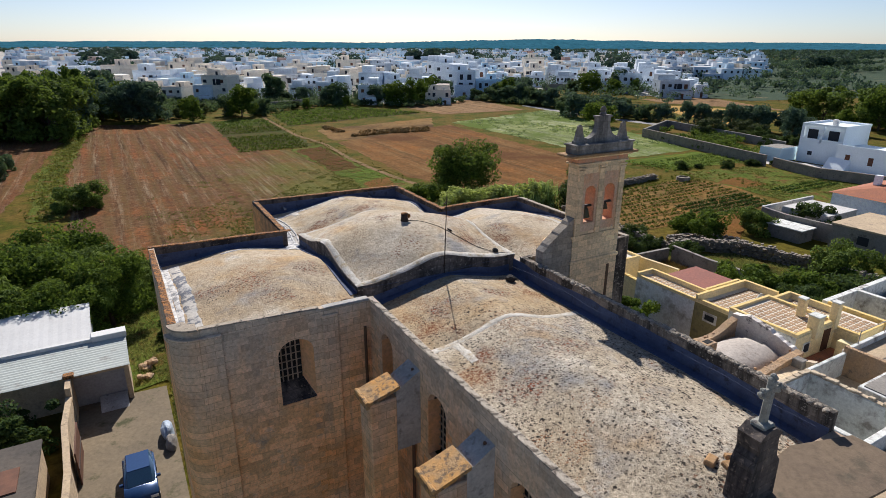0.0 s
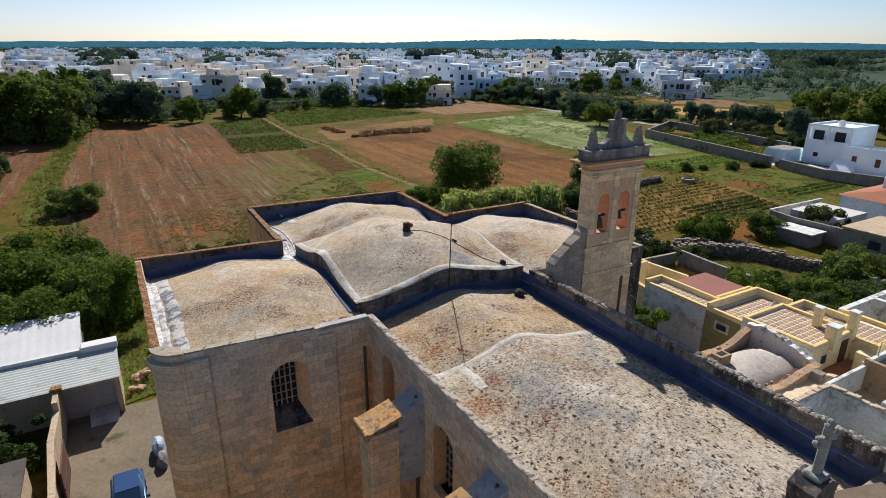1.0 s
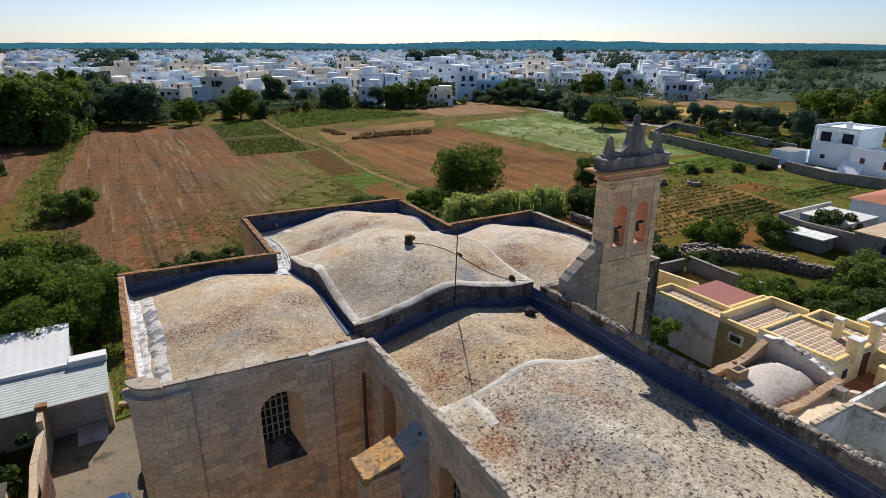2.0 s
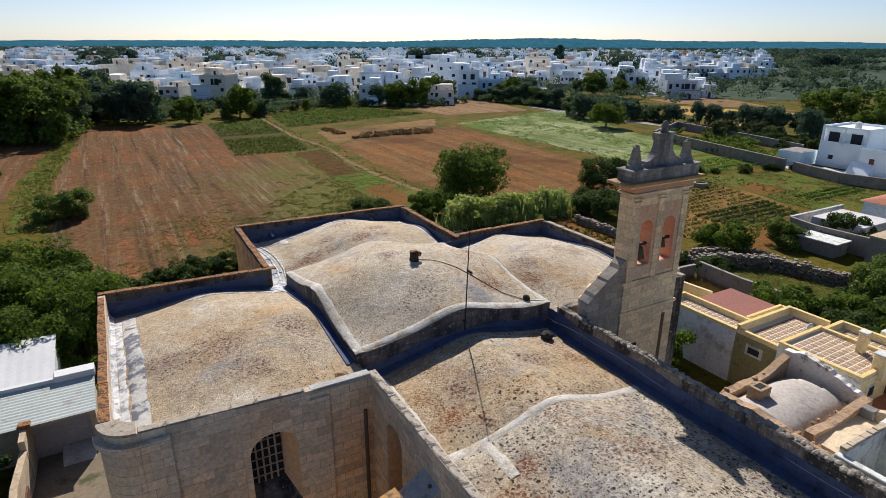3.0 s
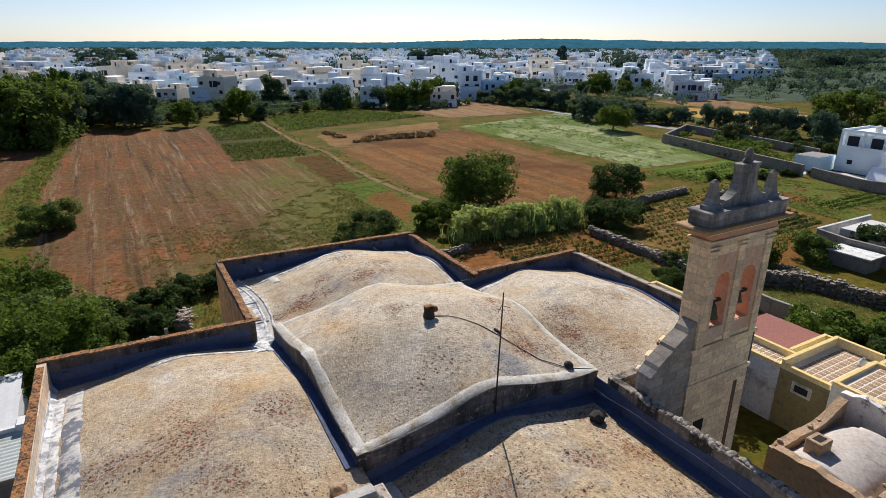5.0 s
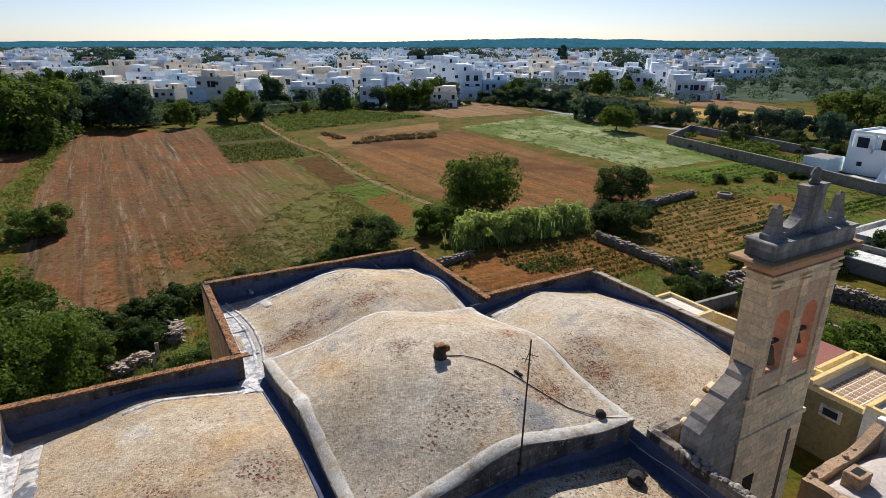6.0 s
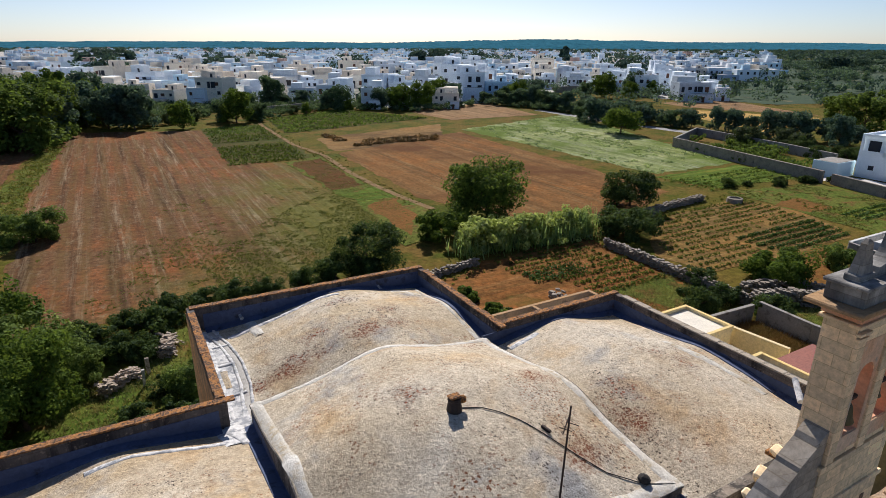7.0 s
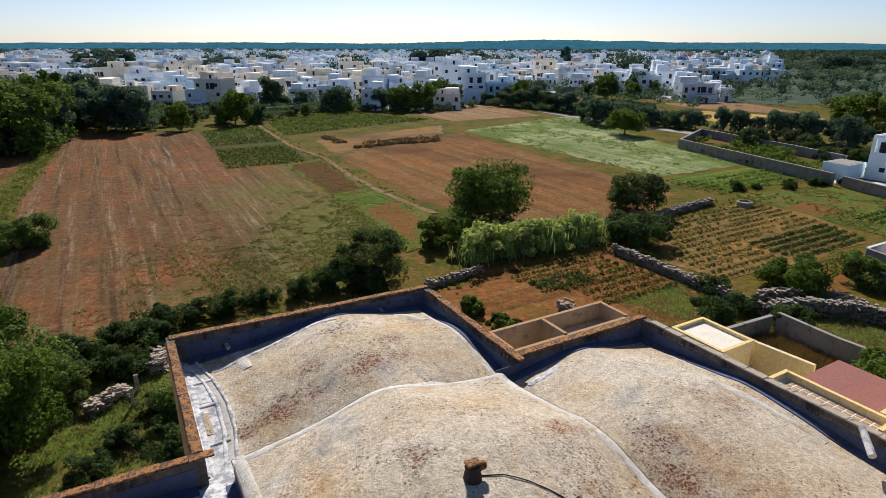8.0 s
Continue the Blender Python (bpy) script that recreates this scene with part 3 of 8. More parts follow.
def swell(u, pinch):
    """The rise along a vault: broad and round inside the bay, narrow with hollow flanks at its edges."""
    bell = (1 / (1 + (u / 0.46) ** 2) - 0.175) / 0.825
    return bell * pinch + math.cos(u * math.pi / 2) * (1 - pinch)


def roof_z(bay, p, q):
    p0, p1, q0, q1, corner, rise, inner = BAYS[bay]
    u = max(-1, min(1, (2 * p - p0 - p1) / (p1 - p0)))
    v = max(-1, min(1, (2 * q - q0 - q1) / (q1 - q0)))
    s, t = (u + 1) / 2, (v + 1) / 2
    z = (corner[0] * (1 - s) + corner[1] * s) * (1 - t) + (corner[2] * (1 - s) + corner[3] * s) * t
    z += (rise[0] * (1 - t) + rise[1] * t) * swell(u, max(inner, v * v))
    z += (rise[2] * (1 - s) + rise[3] * s) * swell(v, max(inner, u * u))
    wave = 0.035 * noise.noise((p * 0.9, q * 0.9, 3.1)) + 0.03 * noise.noise((p * 0.5, q * 0.5, 8.1)) + 0.012 * noise.noise((p * 3, q * 3, 1.7))
    return z + wave


def roof_part(bay):
    p0, p1, q0, q1 = BAYS[bay][:4]
    if bay == "chancel":
        p0 = 7.7
    step = 0.16
    nu, nv = int((p1 - p0) / step), int((q1 - q0) / step)
    verts = [(p0 + (p1 - p0) * i / nu, q0 + (q1 - q0) * j / nv) for j in range(nv + 1) for i in range(nu + 1)]
    faces = [(j * (nu + 1) + i, j * (nu + 1) + i + 1, (j + 1) * (nu + 1) + i + 1, (j + 1) * (nu + 1) + i) for j in range(nv) for i in range(nu)]
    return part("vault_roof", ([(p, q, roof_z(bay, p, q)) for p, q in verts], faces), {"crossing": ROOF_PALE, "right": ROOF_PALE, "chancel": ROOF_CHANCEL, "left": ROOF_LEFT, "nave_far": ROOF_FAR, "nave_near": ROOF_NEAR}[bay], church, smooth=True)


for bay in BAYS:
    roof_part(bay)



def strip(bay, path, width, lift=0.02, material=BAND, name="lime_band", label=""):
    """A raised band of lime mortar that follows the vault along a path."""
    pts = []
    for (a, b), (c, d) in zip(path, path[1:]):
        k = max(2, int(math.hypot(c - a, d - b) / 0.2))
        pts += [(a + (c - a) * i / k, b + (d - b) * i / k) for i in range(k)]
    pts.append(path[-1])
    verts, faces = [], []
    for i, (p, q) in enumerate(pts):
        a, b = pts[max(0, i - 1)], pts[min(len(pts) - 1, i + 1)]
        t = Vector((b[0] - a[0], b[1] - a[1])).normalized()
        w = width * (1 + 0.35 * noise.noise((p * 1.3, q * 1.3, 9.0)) + 0.3 * noise.noise((p * 4.7, q * 4.7, 2.0)))
        for k, h in ((-0.5, -0.5), (-0.36, 0.75), (0, 1), (0.36, 0.75), (0.5, -0.5)):
            pp, qq = p - t.y * w * k, q + t.x * w * k
            verts.append((pp, qq, roof_z(bay, pp, qq) + lift * h))
    for i in range(len(pts) - 1):
        for k in range(4):
            faces.append((i * 5 + k, i * 5 + k + 1, i * 5 + k + 6, i * 5 + k + 5))
    return part(name, (verts, faces), material, church, label, smooth=True)


strip("nave_near", [(8.7, 13.97), (15.6, 13.97)], 0.33)
strip("nave_near", [(9.95, 13.95), (9.85, 12.45)], 0.32)
# crossing block: low walls under the dome, with a limewashed edge
p0, p1, q0, q1 = BAYS["crossing"][:4]
for a, b in (((p0, q0), (p1, q0)), ((p1, q0), (p1, q1)), ((p1, q1), (p0, q1)), ((p0, q1), (p0, q0))):
    a, b = Vector((*a, 0)), Vector((*b, 0))
    d = (b - a).normalized()
    n = Vector((-d.y, d.x, 0))
    verts, faces = [], []
    N = 40
    for i in range(N + 1):
        c = a + (b - a) * i / N
        z = roof_z("crossing", c.x, c.y) - 0.02
        for off, zz in ((0, 12.3), (0, z - 0.03), (-0.03, z - 0.02), (-0.03, z + 0.012), (0.1, z + 0.014), (0.30, z - 0.1)):
            verts.append(tuple(c + n * off + Vector((0, 0, zz))))
    for i in range(N):
        for k in range(5):
            faces.append((i * 6 + k, i * 6 + k + 1, i * 6 + k + 7, i * 6 + k + 6))
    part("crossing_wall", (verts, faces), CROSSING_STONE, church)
    strip("crossing", [tuple((a + n * 0.15 - d * 0.02).xy), tuple((b + n * 0.15 + d * 0.02).xy)], 0.30, 0.022)


# lime mortar fillets where vaults meet walls
def fillet(a, b, zof, height=0.62, foot=0.3, material=SHADE_BLUE, n_side=1, cap=13.88):
    """A skirt of mortar up a wall's face and out over the vault, from a to b; the vault lies to the left."""
    a, b = Vector((*a, 0)), Vector((*b, 0))
    d = (b - a).normalized()
    n = Vector((-d.y, d.x, 0)) * n_side
    N = max(4, int((b - a).length / 0.25))
    verts, faces = [], []
    for i in range(N + 1):
        c = a + (b - a) * i / N
        f = c + n * foot
        z0, zf = zof(c.x, c.y), zof(f.x, f.y)
        hh = max(0.03, min(height * (1 + 0.15 * noise.noise((c.x * 0.8, c.y * 0.8, 5.0))), cap - z0))
        for q, z in ((c - n * 0.01, z0 + hh + 0.004), (c + n * 0.012, z0 + hh), (c + n * 0.02, z0 + min(0.1, hh * 0.5)), (f, zf + 0.03), (f + n * 0.05, zf - 0.06)):
            verts.append((q.x, q.y, z))
    for i in range(N):
        for k in range(4):
            faces.append((i * 5 + k, i * 5 + k + 1, i * 5 + k + 6, i * 5 + k + 5) if n_side < 0 else (i * 5 + k + 5, i * 5 + k + 6, i * 5 + k + 1, i * 5 + k))
    return part("mortar_fillet", (verts, faces), material, church)


def z_of(bay):
    return lambda p, q: roof_z(bay, p, q)


# fillets in shade take the blue shade colour, lit ones stay white lime
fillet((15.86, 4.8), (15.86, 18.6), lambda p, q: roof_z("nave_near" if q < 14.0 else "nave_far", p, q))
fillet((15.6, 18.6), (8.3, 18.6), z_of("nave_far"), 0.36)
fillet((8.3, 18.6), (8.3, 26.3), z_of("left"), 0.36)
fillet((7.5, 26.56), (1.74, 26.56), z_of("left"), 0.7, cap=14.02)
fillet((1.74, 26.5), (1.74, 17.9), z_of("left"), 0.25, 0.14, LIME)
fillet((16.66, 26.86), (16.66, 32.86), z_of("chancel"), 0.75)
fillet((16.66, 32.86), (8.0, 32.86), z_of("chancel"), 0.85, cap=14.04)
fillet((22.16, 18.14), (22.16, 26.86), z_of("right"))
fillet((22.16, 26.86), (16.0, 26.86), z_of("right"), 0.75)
fillet((8.44, 17.2), (8.44, 4.9), lambda p, q: roof_z("nave_near" if q < 14.0 else "nave_far", p, q), 0.2, 0.3, LIME)
fillet((8.44, 17.44), (1.74, 17.44), z_of("left"), 0.15, 0.3, BAND, -1)
strip("left", [(7.75, 26.5), (7.85, 25.5)], 0.9, 0.03, LIME, "lime_apron", "limewashed apron below the saddle")
strip("chancel", [(8.08, 26.9), (8.12, 29.5), (8.08, 32.5)], 0.72, 0.012, LIME, "lime_walk", "limewashed flat roof strip")
strip("chancel", [(8.02, 28.6), (8.06, 29.6)], 0.34, 0.03, ROOF_LEFT, "bare_patch", "bare brown patch in the limewash")


def apron():
    """Limewash flowing over the corner between the left vault and the flat strip beside the chancel."""
    verts, faces = [], []
    nu, nv = 10, 22
    for j in range(nv + 1):
        q = 25.35 + 2.1 * j / nv
        t = min(1, max(0, (q - 26.2) / 0.7))
        inset = 0.35 * max(0, (26.2 - q) / 0.85) + 0.05 * noise.noise((q * 2, 1.0, 0))
        for i in range(nu + 1):
            p = 7.5 + inset + (8.32 - 7.5 - inset) * i / nu
            z = max(roof_z("left", p, q), 13.3) * (1 - t) + roof_z("chancel", p, q) * t
            edge = -0.08 if j in (0,) or i in (0,) else 0.04
            verts.append((p, q, z + edge + 0.05 * math.sin(t * math.pi)))
    for j in range(nv):
        for i in range(nu):
            k = j * (nu + 1) + i
            faces.append((k, k + 1, k + nu + 2, k + nu + 1))
    return part("saddle", (verts, faces), LIME, church, "limewashed saddle between the roofs", smooth=True)


apron()
# worn lime bands on the other vaults
# the LIME ones trace shadow edges: real lime plus a painted bright rim
strip("chancel", [(8.6, 31.85), (9.6, 31.95), (10.5, 32.05), (11.5, 32.3), (12.2, 32.4), (12.9, 32.25)], 0.26, 0.025, LIME)
strip("chancel", [(16.2, 32.3), (16.2, 28.4)], 0.2, 0.025)
strip("right", [(16.6, 26.0), (17.3, 26.1), (17.9, 26.25)], 0.26, 0.025, LIME)
strip("left", [(4.4, 25.75), (5.4, 25.88), (6.4, 25.75), (7.6, 25.65)], 0.2, 0.025, LIME)
strip("chancel", [(8.95, 26.75), (16.3, 26.75)], 0.5, 0.02)
strip("chancel", [(9.6, 31.2), (9.5, 32.5)], 0.4, 0.03)
strip("chancel", [(15.2, 32.3), (15.9, 31.2)], 0.42, 0.02)
strip("chancel", [(16.3, 28.6), (16.3, 26.9)], 0.42, 0.02)
strip("right", [(16.1, 18.7), (16.1, 26.4)], 0.4, 0.02)
strip("right", [(20.9, 23.4), (21.5, 20.2)], 0.38, 0.02)
strip("left", [(1.98, 17.8), (2.02, 21.5), (1.98, 25.7)], 0.26, 0.012, LIME)
strip("left", [(2.36, 17.8), (2.4, 21.5), (2.34, 25.9)], 0.5, 0.02, BLOTCHED)
strip("nave_far", [(8.8, 14.3), (8.9, 18.3)], 0.35, 0.03)
strip("chancel", [(7.88, 26.9), (7.9, 32.6)], 0.22, 0.05, LIME, "roof_walk", "limewashed edge of the flat roof strip")
fillet((7.74, 26.9), (7.74, 32.86), z_of("chancel"), 0.3, 0.1, LIME, -1)
for k in (-0.14, 0.14):
    strip("chancel", [(8.3 + k, 26.95), (8.55 + k, 28.6), (8.58 + k, 29.9), (8.4 + k, 31.4), (8.1 + k, 32.6)], 0.12, 0.05, LIME, "gutter_edge")
strip("chancel", [(8.3, 26.95), (8.55, 28.6), (8.58, 29.9), (8.4, 31.4), (8.1, 32.6)], 0.2, 0.015, GREYWASH, "gutter", "grey mortar rain gutter")
for q in (28.15, 29.95, 31.3):
    strip("chancel", [(7.85, q), (8.5, q)], 0.16, 0.045, LIME, "cross_band")
strip("chancel", [(8.15, 30.1), (8.2, 31.2)], 0.4, 0.02, LIME, "limewash_patch")

# coping stones on the parapets
def copings(a, b, za, zb, material=LICHEN, width=0.28, thick=0.05, start=0.0, end=0.0, over=0.03):
    a, b = Vector((*a, 0)), Vector((*b, 0))
    length = (b - a).length
    d = (b - a) / length
    n = Vector((-d.y, d.x, 0))
    turn = math.atan2(d.y, d.x)
    s = start
    rr = random.Random(int(a.x * 31 + a.y * 7))
    while s < length + end - 0.1:
        w = min(rr.uniform(0.55, 0.95), length + end - s)
        z = za + (zb - za) * (s + w / 2) / length
        bm = boxed(-w / 2 + 0.001, -width / 2 + rr.uniform(0, 0.03), 0, w / 2 - 0.001, width / 2 - rr.uniform(0, 0.03), thick + rr.uniform(-0.008, 0.014), bevel=0.01)
        c = a + d * (s + w / 2) + n * (width / 2 - over)
        slope = math.atan2(zb - za, length)
        ob = part("coping_stone", bm, material, church, m=Matrix.Translation((c.x, c.y, z - 0.003)) @ Matrix.Rotation(turn + rr.uniform(-0.012, 0.012), 4, 'Z') @ Matrix.Rotation(-slope + rr.uniform(-0.008, 0.008), 4, 'Y'))
        s += w


copings((7.5, 26.8), (1.5, 26.8), 14.2, 14.35, start=-0.45)
PALECOPE = surface("pale_speckled_coping", (0.50, 0.44, 0.36), (0.42, 0.37, 0.30), (0.13, 0.11, 0.09), 2.6, 12.0, 0.95, 0.6, 0.03, c3_lo=0.5, c3_hi=0.6)
TANCOPE = surface("tan_coping", (0.46, 0.27, 0.12), (0.38, 0.25, 0.14), (0.18, 0.12, 0.07), 1.6, 10.0, 0.95, 0.5, 0.03)
copings((1.5, 26.8), (1.5, 17.98), 14.35, 14.35, LICHEN, 0.26, 0.04, start=0.55)
copings((7.5, 33.1), (7.5, 26.8), 14.3, 14.2, start=0.55)
copings((16.9, 33.1), (7.5, 33.1), 14.15, 14.3)
copings((16.9, 27.1), (16.9, 33.1), T, 14.15, start=-0.45, end=-0.55)
GREYCOPE = surface("grey_coping", (0.44, 0.375, 0.29), (0.36, 0.31, 0.245), (0.12, 0.105, 0.085), 2.4, 10.0, 0.95, 0.5, 0.03)
copings((22.4, 27.1), (16.9, 27.1), T, T, LICHEN, start=0.0)
copings((22.4, 17.9), (22.4, 27.1), T, T, GREYCOPE, end=-0.55)
rubble_meshes = []
for i in range(5):
    bm = bmesh.new()
    bmesh.ops.create_icosphere(bm, subdivisions=1, radius=1.0)
    for v in bm.verts:
        v.co = Vector((v.co.x * 1.0, v.co.y * 0.85, v.co.z * 0.6)) * (1 + 0.35 * noise.noise(v.co * 1.7 + Vector((i * 4.0, 0, 0))))
    rubble_meshes.append(bpy.data.meshes.new("stone"))
    bm.to_mesh(rubble_meshes[-1])
    bm.free()
    rubble_meshes[-1].materials.append(surface("parapet_rubble", (0.40, 0.35, 0.28), (0.28, 0.25, 0.21), (0.09, 0.08, 0.07), 2.4, 10.0, 0.95, 0.5, 0.03, vary=0.3) if i == 0 else rubble_meshes[0].materials[0])


def rubble(wall, a, b, z, seed, step=0.13):
    """Rough stones bedded along the top of a parapet."""
    rr = random.Random(seed)
    a, b = Vector((*a, 0)), Vector((*b, 0))
    n = int((b - a).length / step)
    for i in range(n):
        c = a + (b - a) * ((i + rr.uniform(0.2, 0.8)) / n)
        k = rr.uniform(0.07, 0.13)
        mesh_piece("stone", rubble_meshes[rr.randrange(5)], wall, Matrix.Translation((c.x + rr.uniform(-0.07, 0.07), c.y, z + rr.uniform(-0.03, 0.02))) @ Matrix.Rotation(rr.uniform(0, 6.3), 4, 'Z') @ Matrix.Scale(k, 4))


nave_parapet = [o for o in church.children if o.name.startswith("nave_wall")][1]
rubble(nave_parapet, (15.98, 4.9), (15.98, 17.3), T, 4, 0.1)
rubble(nave_parapet, (15.93, 4.9), (15.93, 17.3), T, 5, 0.15)
copings((8.2, 17.2), (8.2, 4.4), T, 14.0, PALECOPE, 0.24, 0.03, start=-0.2, over=0.01)
copings((1.5, 17.2), (6.3, 17.2), 14.35, 14.17, GREYCOPE, 0.26, 0.03, start=0.78, over=0.0)
part("parapet_step", boxed(6.45, 17.2, 14.05, 8.2, 17.5, 14.16, bevel=0.02), GREYWASH, church)

# ---- tower ----
tower = part("bell_tower", boxed(17.75, 16.95, 0, 20.55, 18.2, 13.6), TUFF_TOWER, church, "tall limestone bell gable with two arched openings")
part("band", boxed(17.68, 16.88, 13.55, 20.62, 18.27, 13.68, bevel=0.02), TUFF_TOWER, tower)
part("shaft", boxed(17.78, 16.98, 13.68, 20.52, 18.17, 14.8), TUFF_TOWER, tower)
part("band", boxed(17.68, 16.88, 14.75, 20.62, 18.27, 14.87, bevel=0.02), TUFF_TOWER, tower)
bm = run_wall(bmesh.new(), (17.8, 17.0), (20.5, 17.0), 14.87, 18.1, 18.1, 1.15, openings=[(0.78, 0.6, 15.38, 16.8), (1.92, 0.6, 15.38, 16.8)])
part("belfry", bm, TUFF_TOWER, tower)
for p in (18.13, 19.27):
    bm = run_wall(bmesh.new(), (p, 16.985), (p + 0.9, 16.985), 15.0, 17.6, 17.6, 0.012, openings=[(0.45, 0.6, 15.38, 16.8)])
    part("arch_surround", bm, PALE_PINK, tower, "flaking pink plaster round the arch")
    part("arch_floor", boxed(p + 0.16, 17.05, 14.92, p + 0.74, 18.1, 15.4), PINK_PLASTER, tower)
    part("arch_reveal", boxed(p + 0.733, 17.0, 15.4, p + 0.747, 18.14, 16.82), PINK_PLASTER, tower, "orange-pink plaster inside the arch")
    part("arch_reveal", boxed(p + 0.153, 17.0, 15.4, p + 0.167, 18.14, 16.82), PINK_PLASTER, tower)
    soffit = [(p + 0.45 + 0.296 * math.cos(k * math.pi / 10), 16.8 + 0.248 * math.sin(k * math.pi / 10)) for k in range(11)]
    part("arch_soffit", prism(bmesh.new(), soffit + [(x + 0.0, z + 0.02) for x, z in reversed(soffit)], 'y', 17.02, 18.12), PINK_PLASTER, tower)
for p in (17.8, 19.0, 20.2):
    part("pilaster", boxed(p, 16.9, 14.87, p + 0.3, 17.0, 17.72, bevel=0.01), TUFF_TOWER, tower)
    part("capital", boxed(p - 0.04, 16.86, 17.72, p + 0.34, 17.0, 17.78, bevel=0.01), TUFF_TOWER, tower)
    part("capital", boxed(p - 0.07, 16.83, 17.84, p + 0.37, 17.0, 17.9, bevel=0.01), TUFF_TOWER, tower)
part("string_course", boxed(17.68, 16.85, 18.0, 20.62, 18.27, 18.07, bevel=0.015), TUFF_TOWER, tower)
part("frieze", boxed(17.72, 16.9, 18.1, 20.58, 18.25, 18.3, bevel=0.02), PINK_PLASTER, tower)
part("cornice", boxed(17.5, 16.76, 18.28, 20.8, 18.38, 18.36, bevel=0.02), TUFF_TOWER, tower)
part("cornice_slab", boxed(17.25, 16.55, 18.36, 21.0, 18.5, 18.46, bevel=0.03), TANCOPE, tower, "weathered projecting cornice slab")
part("attic", boxed(17.55, 16.85, 18.46, 20.8, 18.15, 18.9, bevel=0.02), TOWER_TOP, tower)
part("attic_moulding", boxed(17.48, 16.78, 18.9, 20.87, 18.22, 19.0, bevel=0.025), TOWER_TOP, tower)


def gable_outline():
    pts = [(18.2, 19.0)]
    right = [(20.15, 19.0), (20.1, 19.12)]
    for k in range(9):
        a = k / 8 * math.pi / 2
        right.append((20.05 - 0.55 * math.sin(a), 19.15 + 0.75 * (1 - math.cos(a)) + 0.1))
    right += [(19.52, 20.3), (19.6, 20.32), (19.6, 20.42), (18.75, 20.42), (18.75, 20.32), (18.83, 20.3)]
    left = [(38.35 - x, z) for x, z in reversed(right[:11])]
    return right + left[:]


part("gable", prism(bmesh.new(), gable_outline(), 'y', 17.25, 17.75), TOWER_TOP, tower, "curved stone gable crest")
part("crest", lathe(bmesh.new(), [(0.16, 20.42), (0.2, 20.5), (0.13, 20.58), (0.17, 20.7), (0.12, 20.85), (0.03, 20.92)], (19.17, 17.5, 0), 10), TOWER_TOP, tower)
for p in (17.92, 20.42):
    part("obelisk_base", boxed(p - 0.27, 17.22, 19.0, p + 0.27, 17.76, 19.16, bevel=0.02), TOWER_TOP, tower)
    bm = lathe(bmesh.new(), [(0.3, 19.16), (0.28, 19.2), (0.15, 19.85), (0.16, 19.9), (0.05, 20.0)], (0, 0, 0), 4)
    part("obelisk", bm, TOWER_TOP, tower, m=Matrix.Translation((p, 17.5, 0)) @ Matrix.Rotation(math.pi / 4, 4, 'Z'))
for p, r, z in ((18.52, 0.21, 15.62), (19.68, 0.13, 15.85)):
    bell = part("bell", lathe(bmesh.new(), [(r, 0), (r * 1.02, 0.04), (r * 0.82, r * 0.6), (r * 0.68, r * 1.6), (r * 0.5, r * 2.0), (0.04, r * 2.2)], (p, 17.3, z), 16), BRONZE, tower, "dark bronze bell hanging in the arch", smooth=True)
    part("headstock", boxed(p - 0.3, 17.24, z + r * 2.2, p + 0.3, 17.36, z + r * 2.2 + 0.1, bevel=0.02), IRON, bell)
# flat dark slabs painted for the shade inside a slit and an opening
part("slit_recess", boxed(19.95, 16.93, 10.6, 20.12, 16.97, 13.2), PIPE, tower)
part("low_opening", boxed(18.3, 16.93, 10.8, 18.75, 16.97, 12.3), DARK, tower)


def settle(v):
    """The bell gable is thin and stands a little higher than its first draft."""
    return Vector((v.x - 0.05, 16.85 + (v.y - 16.95) * 0.55, float(np.interp(v.z, [0, 13.5, 18.46, 20.92], [0, 13.75, 18.71, 20.62]))))


for ob in [tower] + list(tower.children_recursive):
    if ob.name.startswith(("bell.", "headstock")) or ob.name == "bell":
        shift = settle(sum((v.co for v in ob.data.vertices), Vector()) / len(ob.data.vertices)) - sum((v.co for v in ob.data.vertices), Vector()) / len(ob.data.vertices)
        for v in ob.data.vertices:
            v.co += shift
        continue
    m = ob.matrix_basis.copy()
    back = m.inverted()
    for v in ob.data.vertices:
        v.co = back @ settle(m @ v.co)

ramp = [(16.12, 12.5), (17.74, 12.5), (17.74, 15.95), (17.5, 15.78), (17.42, 15.66), (16.95, 15.36), (16.9, 15.27), (16.4, 14.93), (16.32, 14.82), (16.12, 14.66)]
part("sloping_buttress", prism(bmesh.new(), ramp, 'y', 16.9, 17.38), TOWER_TOP, church, "sloping stone buttress with worn edge")
for i, (p, z, s) in enumerate(((16.3, 14.62, 0.10), (16.72, 14.94, 0.16), (17.2, 15.26, 0.12))):
    part("buttress_stone", boxed(-s, -0.1, -0.2, s, 0.12 + 0.05 * (i % 3), 0.06, bevel=0.04), TUFF_TOWER, church, m=Matrix.Translation((p, 17.42, z)) @ Matrix.Rotation(0.25 * math.sin(i * 2.3), 4, 'Z') @ Matrix.Rotation(-0.6 + 0.2 * math.sin(i * 1.7), 4, 'Y'))
part("buttress_slab", boxed(17.3, 17.4, 14.95, 17.75, 17.8, 15.05, bevel=0.015), LICHEN, church)

